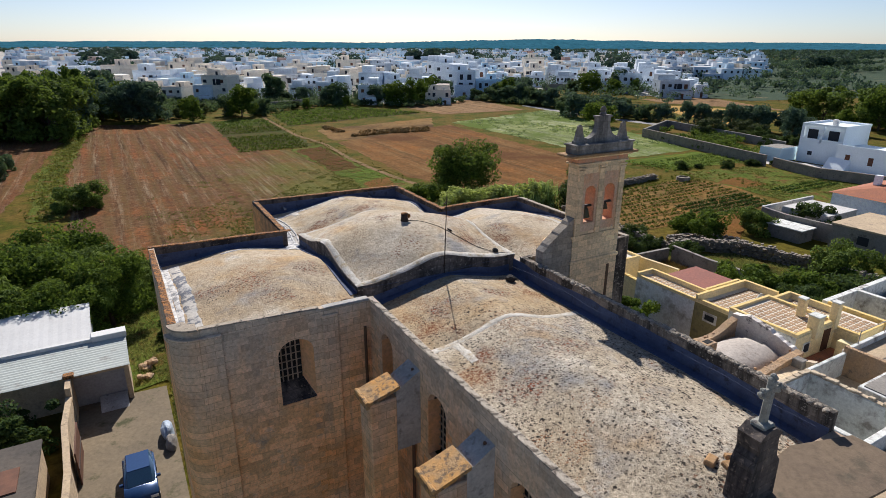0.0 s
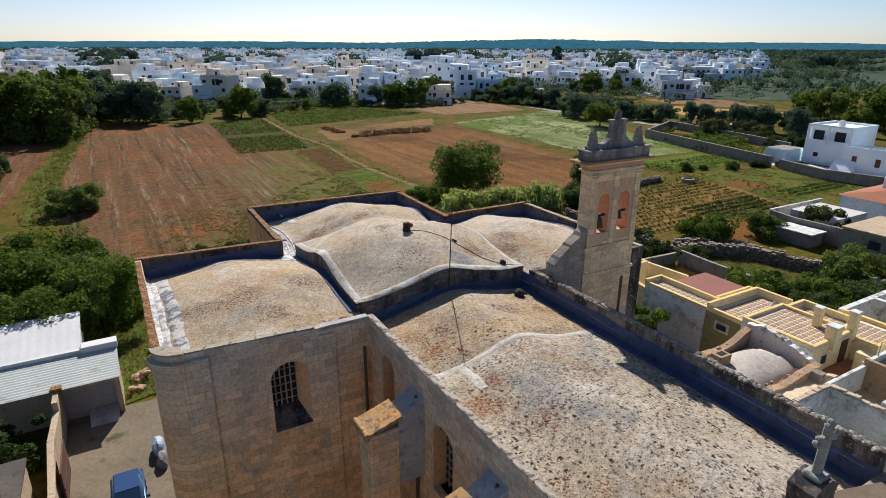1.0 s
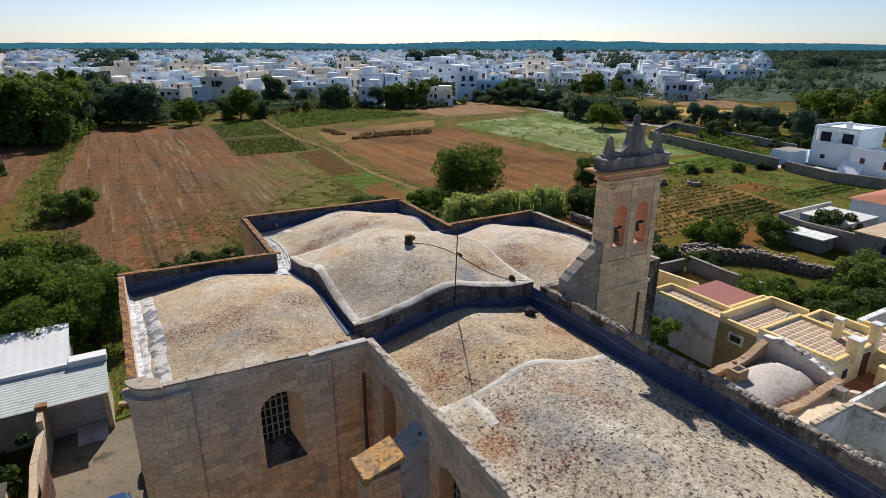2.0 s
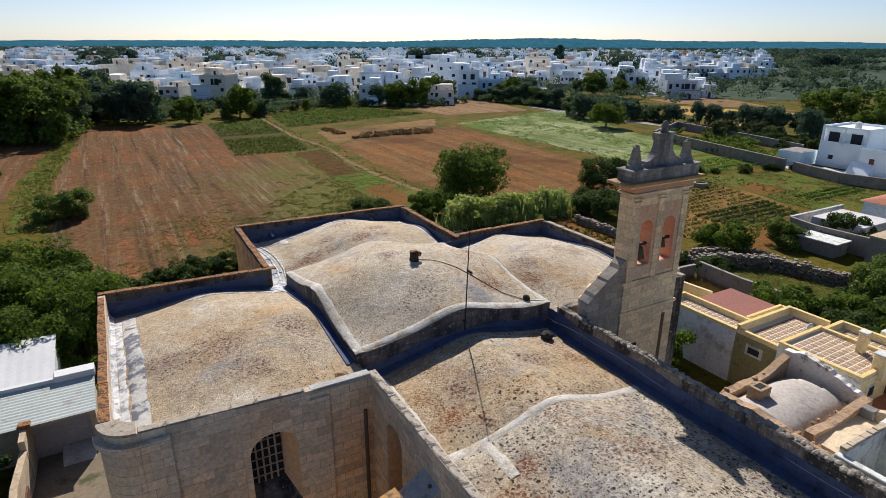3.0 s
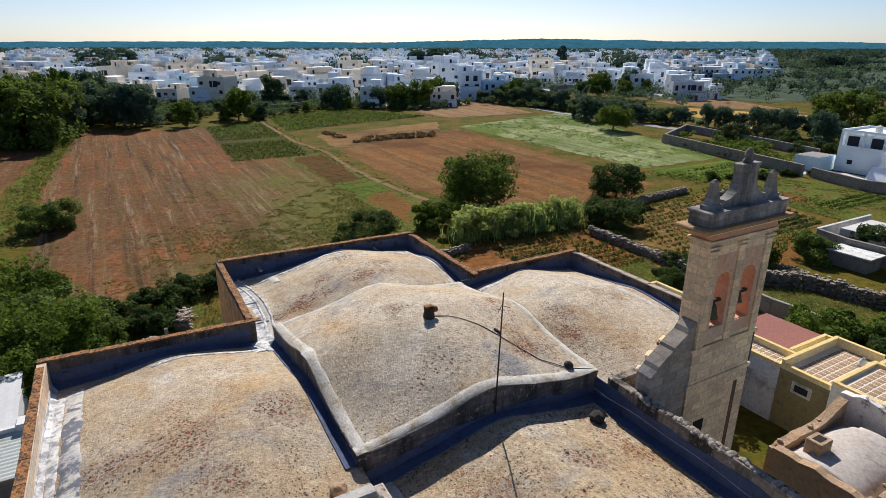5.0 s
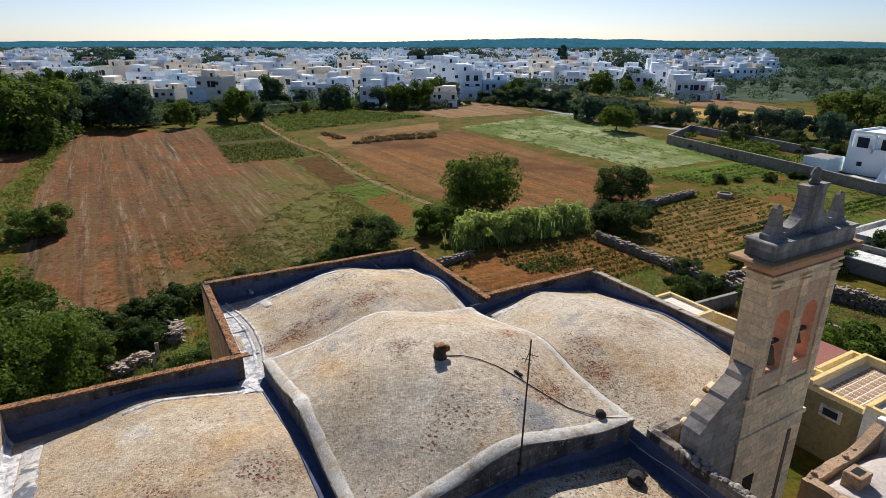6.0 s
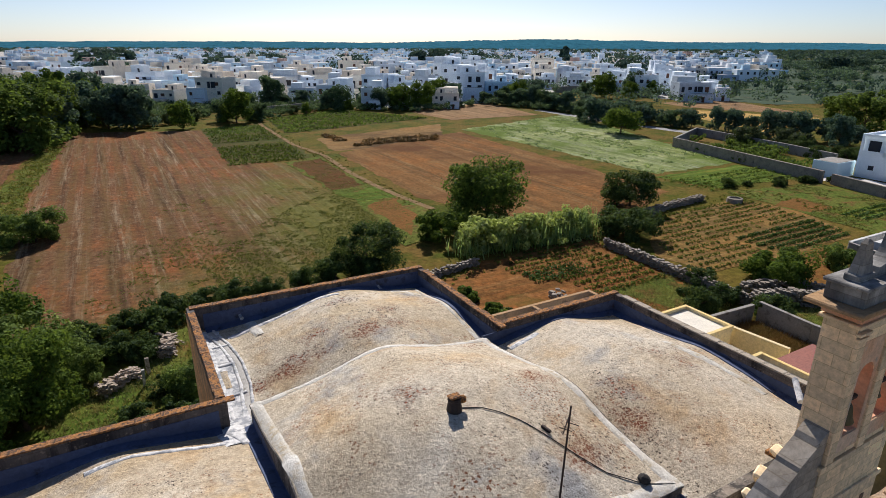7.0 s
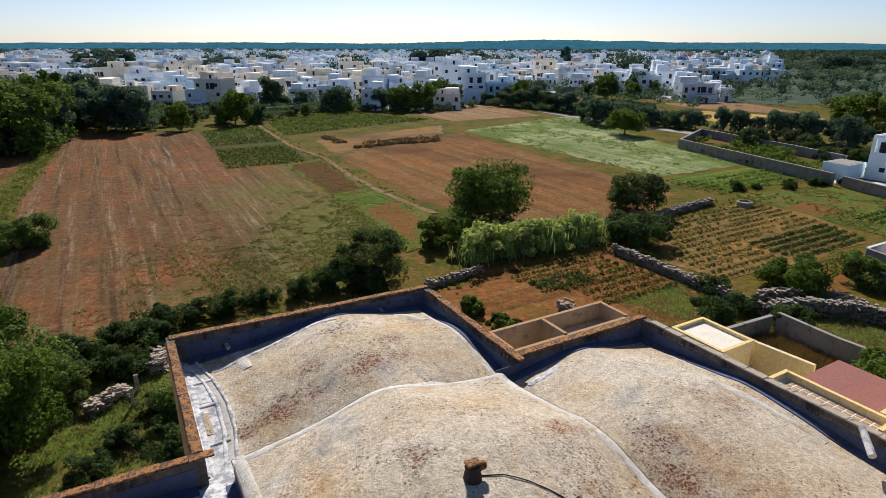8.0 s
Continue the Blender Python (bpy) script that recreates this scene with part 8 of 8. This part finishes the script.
bm = bmesh.new()
c = [bm.verts.new((p - BP, q - BQ, z)) for p, q, z in ((90, 28, 3.1), (105, 28, 3.1), (105, 42, 3.1), (90, 42, 3.1), (96, 34, 5.0), (99, 36, 5.0))]
for f in ((0, 1, 4), (1, 5, 4), (1, 2, 5), (2, 3, 5), (3, 4, 5), (3, 0, 4), (3, 2, 1, 0)):
    bm.faces.new([c[k] for k in f])
part("roof", bm, TILE_RED, rt, "hipped terracotta tile roof")
part("chimney", bx(95, 38, 3.6, 95.8, 38.8, 5.6), WHITE, rt)
BP, BQ = 74.0, 27.0
gh = near("grey_house", "low grey house in a walled court", "house", BP, BQ)
part("wall", bx(74.4, 27, 0, 83, 33.2, 2.9), RENDER_GREY, gh)
part("roof", bx(74.3, 26.9, 2.9, 83.1, 33.3, 3.1), RENDER_TAN, gh)
part("window", bx(74.36, 29, 1.2, 74.42, 30.2, 2.2), GLASS, gh)
part("annexe", bx(79, 36, 0, 86, 42, 2.4), WHITEWALL, gh)
BP, BQ = 66.0, 36.0
lean = near("low_hut", "low hut with pale slab roof by the garden wall", "hut", BP, BQ)
part("wall", bx(72.2, 35.4, 0, 75.0, 39.6, 1.6), RENDER_GREY, lean)
part("roof", bx(72.0, 35.2, 1.6, 75.2, 39.8, 1.72), OFFWHITE, lean)
trough = near("stone_well", "low round stone well at the edge of the vegetable field", "well", 89.3, 66.2)
part("ring", lathe(bmesh.new(), [(1.2, 0), (1.15, 0.7), (0.85, 0.75), (0.85, 0.5)], (0, 0, 0), 14), DRYSTONE, trough)

# ---- yard, sheds and car beside the church ----
YARD = surface("worn_concrete", (0.22, 0.175, 0.115), (0.16, 0.13, 0.09), (0.075, 0.075, 0.035), 0.28, 4.0, 0.95, 0.3, 0.02, ws=True)
yard = part("yard", sheet(bmesh.new(), [site(p, q)[:2] for p, q in ((-4.2, 20), (1.4, 20), (1.45, 39.5), (-0.6, 39.6), (-4.2, 39))], 0.03), YARD)
tagged(yard, "worn concrete yard beside the church", "yard", kind="structure")
METAL = surface("white_sheet_metal", (0.70, 0.70, 0.68), (0.64, 0.64, 0.62), (0.50, 0.48, 0.44), 0.4, 6.0, 0.5, 0.05, metal=0.0, spec=0.5, fine_amount=0.15, c3_lo=0.6, c3_hi=0.75)
BP, BQ = -9.0, 39.0
shed = near("shed", "long shed with white corrugated metal roofs and open bay", "shed", BP, BQ)


def corrugated(p0, p1, q0, z0, q1, z1, step, along_p, parent, material=None):
    """A sheet of metal folded into ribs, sloping from q0 to q1."""
    verts, faces = [], []
    if along_p:
        n = int((p1 - p0) / step)
        for i in range(n + 1):
            h = 0.006 if i % 2 else 0.0
            p = p0 + (p1 - p0) * i / n
            verts += [(p - BP, q0 - BQ, z0 + h), (p - BP, q1 - BQ, z1 + h)]
    else:
        n = int(math.hypot(q1 - q0, z1 - z0) / step)
        for i in range(n + 1):
            h = 0.02 if i % 2 else 0.0
            t = i / n
            verts += [(p0 - BP, q0 + (q1 - q0) * t - BQ, z0 + (z1 - z0) * t + h), (p1 - BP, q0 + (q1 - q0) * t - BQ, z0 + (z1 - z0) * t + h)]
    faces = [(2 * i, 2 * i + 2, 2 * i + 3, 2 * i + 1) for i in range(n)]
    ob = part("roof_sheet", (verts, faces), material or METAL, parent, "white corrugated metal sheet")
    mod = ob.modifiers.new("thick", 'SOLIDIFY')
    mod.thickness = 0.03
    return ob


# grey-green sheet, darkened in colour for the weaker sun on its slope
corrugated(-16, -0.5, 38.7, 2.75, 42.2, 3.35, 0.13, False, shed, surface("dimmed_grey_green_sheet", (0.50, 0.54, 0.50), (0.45, 0.49, 0.46), (0.36, 0.36, 0.33), 0.4, 6.0, 0.6, 0.05, fine_amount=0.2))
corrugated(-16, -2.6, 42.2, 3.55, 47.2, 4.35, 0.28, True, shed)
part("ridge_strip", bx(-16, 42.1, 3.3, -2.6, 42.35, 3.6), METAL, shed)
part("end_curb", bx(-2.6, 42.0, 3.3, -0.45, 42.9, 3.75, 0.02), METAL, shed)
part("wall", bx(-16, 39.5, 0, -4.2, 39.8, 2.7), RENDER_TAN, shed)
part("wall", bx(-0.9, 39.0, 0, -0.6, 42.0, 2.75), RENDER_TAN, shed)
part("wall", bx(-4.2, 37.4, 0, -3.9, 42.0, 2.72), RENDER_TAN, shed)
part("back_wall", bx(-16, 42.0, 0, -0.6, 42.2, 3.3), OFFWHITE, shed)
part("back_wall", bx(-16, 47.0, 0, -2.7, 47.2, 4.2), RENDER_GREY, shed)
part("end_wall", bx(-2.9, 42.9, 0, -2.7, 47.0, 3.6), METAL, shed)
part("roller_door", bx(-3.9, 39.5, 0.06, -0.9, 39.6, 2.45), surface("grey_roller_door", (0.40, 0.385, 0.38), (0.34, 0.33, 0.33), None, 0.8, 6.0, 0.6, 0.05), shed, "plain grey roller door")
part("bay_floor", bx(-3.9, 38.8, 0, -0.9, 42.0, 0.06), YARD, shed)
part("lintel", bx(-4.2, 39.0, 2.45, -0.9, 39.2, 2.72), RENDER_TAN, shed)
part("block", bx(-4.3, 38.6, 2.72, -3.7, 39.1, 2.95, 0.03), LICHEN, shed)
part("tarp", prism(bmesh.new(), [(38.0 - BQ, 0.03), (39.48 - BQ, 0.03), (39.4 - BQ, 0.5), (38.6 - BQ, 0.32)], 'x', -2.6 - BP, -0.95 - BP), GREYWASH, shed, "crumpled grey tarpaulin")
plaster_wall([(-4.05, 37.3), (-4.2, 34.2), (-3.9, 29.5), (-4.0, 22)], 2.1, 0.28, RENDER_TAN, "tan rendered yard wall")
gate = near("gate", "brown metal gate panel leaning on the yard wall", "gate", -3.6, 32.5)
part("panel", boxed(-0.04, -1.6, 0.1, 0.04, 1.6, 2.2, bevel=0.01), SHUTTER, gate)
part("rail", boxed(0.042, -1.6, 1.1, 0.08, 1.6, 1.2), IRON, gate)
BP, BQ = -11.0, 26.0
hut = near("flat_hut", "low flat-roofed hut beyond the yard wall", "hut", BP, BQ)
part("wall", bx(-11, 26, 0, -5.2, 32.6, 2.4), RENDER_TAN, hut)
# roof colour is darkened for the vignette in that picture corner
part("roof", bx(-11.1, 25.9, 2.4, -5.1, 32.7, 2.55), surface("vignetted_roof", (0.13, 0.11, 0.09), (0.09, 0.08, 0.07), (0.06, 0.055, 0.045), 0.6, 5.0, 0.95, 0.2), hut)
part("skylight", bx(-7.5, 28.5, 2.55, -5.9, 30.5, 2.62), SHUTTER, hut)
tree("bush", "dark shrub behind the yard wall", "bush", LEAF_DARK, (*site(-6.6, 36.4)[:2], 0), 2.6, 2.3, 41, 5000, 0.12, 0.1, 0.0, 22)
pile = random.Random(21)
for i in range(14):
    p, q, r = pile.gauss(0.35, 0.3), (42.9 if i < 9 else 41.2) + pile.gauss(0, 0.35), pile.uniform(0.2, 0.36)
    bm = boxed(-r, -r * 0.7, -r * 0.5, r, r * 0.7, r * 0.5, bevel=r * 0.25)
    for v in bm.verts:
        v.co *= 1 + 0.3 * noise.noise(v.co * 4 + Vector((i * 3, 0, 0)))
    tagged(part("rock", bm, RUBBLE, None, m=pose(*site(p, q, r * 0.5 + (0.3 if i % 4 == 3 else 0.0)), pile.uniform(-15, 15), pile.uniform(-15, 15), pile.uniform(0, 180))), "rough tan stone block piled beside the shed", "rock", "stones piled by the shed")
post = part("post", boxed(-0.1, -0.1, 0, 0.1, 0.1, 1.5, bevel=0.01), GREYWASH, None, m=pose(*site(5.3, 53.8), 5, 3, TH))
tagged(post, "leaning grey stone gatepost among shrubs", "post")

PAINT = plain("blue_car_paint", (0.03, 0.075, 0.19), 0.25, 0.3, 0.6)
RUBBER = plain("tyre_rubber", (0.02, 0.02, 0.02), 0.9)
CARGLASS = plain("car_glass", (0.03, 0.07, 0.13), 0.05, 0.0, 0.9)
LAMP_RED = plain("tail_lamp", (0.25, 0.02, 0.02), 0.3)


def car(p, q, turn):
    root = near("car", "small blue hatchback parked in the yard", "car", p, q, 0, turn)
    bm = bmesh.new()
    prof = [(-1.85, 0.3), (-1.9, 0.6), (-1.82, 0.88), (-1.0, 0.98), (1.75, 0.98), (1.88, 0.7), (1.86, 0.32), (1.4, 0.22), (-1.4, 0.22)]
    prism(bm, prof, 'x', -0.8, 0.8)
    bmesh.ops.bevel(bm, geom=list(bm.edges), offset=0.07, segments=2, affect='EDGES')
    part("body", bm, PAINT, root, smooth=True)
    bm = bmesh.new()
    lo = [(-0.74, -1.0, 0.97), (0.74, -1.0, 0.97), (0.74, 1.72, 0.97), (-0.74, 1.72, 0.97)]
    hi = [(-0.58, -0.3, 1.43), (0.58, -0.3, 1.43), (0.58, 1.35, 1.43), (-0.58, 1.35, 1.43)]
    v = [bm.verts.new(c) for c in lo + hi]
    for f in ((0, 1, 5, 4), (1, 2, 6, 5), (2, 3, 7, 6), (3, 0, 4, 7), (4, 5, 6, 7)):
        bm.faces.new([v[k] for k in f])
    bmesh.ops.bevel(bm, geom=list(bm.edges), offset=0.05, segments=2, affect='EDGES')
    part("cabin", bm, CARGLASS, root, smooth=True)
    part("roof_panel", boxed(-0.57, -0.27, 1.42, 0.57, 1.3, 1.46, bevel=0.02), PAINT, root)
    part("windscreen", prism(bmesh.new(), [(-0.98, 1.0), (-0.3, 1.445), (-0.28, 1.43), (-0.96, 0.98)], 'x', -0.58, 0.58), CARGLASS, root)
    for sx in (-1, 1):
        part("mirror", boxed(sx * 0.9 - 0.1, -0.75, 0.95, sx * 0.9 + 0.1, -0.6, 1.1, bevel=0.03), PAINT, root)
        part("headlight", boxed(sx * 0.58 - 0.18, -1.9, 0.62, sx * 0.58 + 0.18, -1.84, 0.78, bevel=0.02), METAL, root)
        part("tail_light", boxed(sx * 0.66 - 0.1, 1.84, 0.65, sx * 0.66 + 0.1, 1.9, 0.9, bevel=0.02), LAMP_RED, root)
        for y in (-1.2, 1.2):
            wheel = part("wheel", lathe(bmesh.new(), [(0.2, -0.09), (0.29, -0.09), (0.31, -0.06), (0.31, 0.06), (0.29, 0.09), (0.2, 0.09)], (0, 0, 0), 18), RUBBER, root, m=Matrix.Translation((sx * 0.74, y, 0.31)) @ Matrix.Rotation(math.pi / 2, 4, 'Y'))
            part("rim", lathe(bmesh.new(), [(0.06, -0.095), (0.2, -0.08), (0.2, 0.08), (0.06, 0.095)], (0, 0, 0), 14), METAL, wheel)
    part("number_plate", boxed(-0.26, 1.9, 0.45, 0.26, 1.92, 0.57), GROUT, root)
    return root


car(-0.75, 29.2, 0)
for i, (p, q, s) in enumerate(((1.0, 33.4, 0.55), (1.05, 32.2, 0.45))):
    bm = bmesh.new()
    bmesh.ops.create_icosphere(bm, subdivisions=3, radius=s)
    for v in bm.verts:
        v.co *= 1 + 0.28 * noise.noise(v.co * 2.6 + Vector((i * 5, 0, 0)))
        v.co.y *= 1.5
        v.co.x *= 0.7
    tagged(part("tarpaulin", bm, surface("pale_blue_sheet", (0.42, 0.50, 0.60), (0.32, 0.38, 0.46), None, 1.0, 6.0, 0.6, 0.2) if i == 0 else RENDER_GREY, None, m=pose(*site(p, q, s * 0.6), 0, 0, TH)), "crumpled pale tarpaulin bundle beside the church wall", "tarpaulin", "bundles by the wall")

# ---- small things on the church roof ----
def on(bay, p, q, lift=0.0):
    return site(p, q, roof_z(bay, p, q) + lift)


pot = thing("chimney_pot", "squat weathered terracotta chimney pot on the crossing roof", "chimney", on("crossing", 12.0, 21.9, -0.05), TH)
part("pot", lathe(bmesh.new(), [(0.19, 0), (0.17, 0.16), (0.14, 0.3), (0.16, 0.33), (0.15, 0.38), (0.08, 0.39)], (0, 0, 0), 12), IRON, pot)
part("cap_stone", boxed(-0.15, -0.12, 0.385, 0.15, 0.12, 0.44, bevel=0.03), LICHEN, pot)
part("side_stone", boxed(0.14, -0.07, 0.18, 0.3, 0.08, 0.36, bevel=0.04), LICHEN, pot, "ochre stone wedged at the pot")
mast = thing("antenna_mast", "thin rusty television antenna mast on the crossing edge", "antenna", site(12.2, 18.56, 13.9), TH)
part("pole", tube(bmesh.new(), (0, 0, 0), (0.1, -0.03, 3.5), 0.024, 0.016, 6), IRON, mast)
part("clamp", boxed(-0.05, -0.04, 0.3, 0.05, 0.08, 0.36, bevel=0.01), IRON, mast)
part("boom", tube(bmesh.new(), (-0.08, -0.08, 3.02), (0.2, 0.1, 3.16), 0.012, None, 5), IRON, mast)
for k in (-0.05, 0.1):
    part("element", tube(bmesh.new(), (k + 0.02, 0.08, 3.06 + k * 0.4), (k + 0.16, -0.1, 3.04 + k * 0.4), 0.008, None, 5), IRON, mast)



def cable(name, label, points, radius=0.018, material=None):
    cu = bpy.data.curves.new(name, 'CURVE')
    cu.dimensions, cu.bevel_depth, cu.bevel_resolution = '3D', radius, 1
    sp = cu.splines.new('POLY')
    sp.points.add(len(points) - 1)
    for v, c in zip(sp.points, points):
        v.co = (*c, 1)
    cu.materials.append(material or RUBBER)
    ob = new(name, cu)
    return tagged(ob, label, "cable")


def lay(path, lift=0.02):
    pts = []
    for (b0, p0, q0), (b1, p1, q1) in zip(path, path[1:]):
        for k in range(8):
            p, q = p0 + (p1 - p0) * k / 8, q0 + (q1 - q0) * k / 8
            pts.append(on(b0, p, q, lift + 0.01 * noise.noise((p * 2, q * 2, 0))))
    return pts


cable("roof_cable", "black cable lying across the crossing roof", lay([("crossing", 12.15, 21.9), ("crossing", 12.6, 21.75), ("crossing", 13.0, 21.42), ("crossing", 13.35, 20.95), ("crossing", 13.7, 20.4), ("crossing", 14.05, 19.88), ("crossing", 14.4, 19.43), ("crossing", 15.1, 18.95), ("crossing", 15.85, 18.65)]), 0.012)
cable("wall_cable", "thin grey-blue cable along the parapet", [site(15.57, q, 13.72 + 0.05 * math.sin(q * 0.9) + 0.02 * math.sin(q * 2.7)) for q in np.linspace(5, 18.4, 60)], 0.006, SHADE_BLUE)
cable("wall_cable", "thin grey-blue cable along the crossing wall", [site(p, 18.57, 13.95 + 0.05 * math.sin(p)) for p in np.linspace(8.5, 15.5, 24)], 0.006, SHADE_BLUE)
WEATHERED_ROCK = surface("blackened_stone", (0.050, 0.045, 0.042), (0.032, 0.03, 0.03), (0.10, 0.09, 0.08), 6.0, 20.0, 0.95, 0.6, 0.02)
for i, (bay, p, q, s) in enumerate((("crossing", 15.12, 19.02, 0.14), ("nave_far", 14.95, 17.55, 0.22), ("left", 7.6, 18.0, 0.2))):
    bm = bmesh.new()
    bmesh.ops.create_icosphere(bm, subdivisions=2, radius=s)
    for v in bm.verts:
        v.co *= 1 + 0.3 * noise.noise(v.co * 6 + Vector((i * 3, 0, 0)))
        v.co.z *= 0.8
    tagged(part("weight_stone", bm, WEATHERED_ROCK if i < 2 else RUBBLE, None, m=pose(*on(bay, p, q, s * 0.5), 0, 0, 50 * i)), "dark weathered stone weighing down the roof cable", "stone", "stones on the roof")
tagged(part("roof_bracket", boxed(-0.13, -0.045, 0, 0.13, 0.045, 0.08, bevel=0.02), IRON, None, m=pose(*on("crossing", 13.72, 20.72, -0.01), 0, 8, TH - 75)), "small dark metal bracket lying on the roof", "bracket")
lamp = thing("spout", "pale ceramic drain spout on the parapet corner", "spout", site(21.6, 19.4, 14.05), TH)
part("pipe", tube(bmesh.new(), (-0.3, -0.25, 0.05), (0.25, 0.3, 0.3), 0.09, 0.08, 10), LIME, lamp)

for p in (9.25, 14.8):
    sp = near("wall_spout", "small white ceramic spout on the chancel parapet", "spout", p, 32.84, 13.72)
    part("pipe", tube(bmesh.new(), (0, 0.03, 0), (0.03, -0.22, -0.05), 0.06, 0.07, 10), LIME, sp)

# ---- masonry blocks of the near walls ----
block_meshes = []
for i in range(6):
    rr = random.Random(i)
    w, h = 0.26 - 0.006, 0.128
    bm = bmesh.new()
    f = [bm.verts.new(c) for c in ((-w, 0, -h), (w, 0, -h), (w, 0, h), (-w, 0, h))]
    g_ = [bm.verts.new((x * (1 - 0.03 - rr.uniform(0, 0.02)), -0.004 - rr.uniform(0, 0.006), z * (1 - 0.05 - rr.uniform(0, 0.03)))) for x, z in ((-w, -h), (w, -h), (w, h), (-w, h))]
    bm.faces.new(g_)
    for k in range(4):
        bm.faces.new((f[k], f[(k + 1) % 4], g_[(k + 1) % 4], g_[k]))
    bmesh.ops.recalc_face_normals(bm, faces=bm.faces)
    me = bpy.data.meshes.new("block")
    bm.to_mesh(me)
    bm.free()
    block_meshes.append(me)
BLOCK_STONE = surface("wall_block", (0.92, 0.56, 0.28), (0.86, 0.44, 0.17), (0.54, 0.40, 0.27), 0.28, 9.0, 0.95, 0.4, 0.02, vary=0.2, ws=True, grey=((0.55, 0.49, 0.40), 11.8, 15.6), fine_amount=0.5)
for me in block_meshes:
    me.materials.append(BLOCK_STONE)
rr = random.Random(3)
wall_front = [o for o in church.children if o.name.startswith("transept_wall")][0]
wall_nave = [o for o in church.children if o.name.startswith("nave_wall")][0]


def lay_blocks(wall, length, place, holes, z0, z1, limit):
    count, row, z = 0, 0, z1
    while z > z0 and count < limit:
        s = 0.28 + (0.26 if row % 2 else 0.0)
        while s < length - 0.27 and count < limit:
            if not any(a - 0.3 < s < b + 0.3 and c - 0.16 < z < d + 0.16 for a, b, c, d in holes):
                mesh_piece("block", block_meshes[rr.randrange(6)], wall, place(s, z))
                count += 1
            s += 0.52
        z -= 0.265
        row += 1


lay_blocks(wall_front, 3.4, lambda s, z: Matrix.Translation((2.98 + s, 17.2, z)), [(1.73, 3.02, 10.3, 13.3)], 6.0, 13.85, 260)
lay_blocks(wall_nave, 11.6, lambda s, z: Matrix.Translation((8.2, 17.1 - s, z)) @ Matrix.Rotation(-math.pi / 2, 4, 'Z'), [(0.9, 1.9, 10.2, 13.5), (4.45, 5.6, 10.2, 13.0), (8.85, 10.0, 10.2, 13.0), (3.1, 4.0, 5, 13.4), (7.3, 8.2, 5, 13.4), (3.5, 3.8, 5, 14), (7.8, 8.0, 5, 14)], 7.0, 13.75, 290)
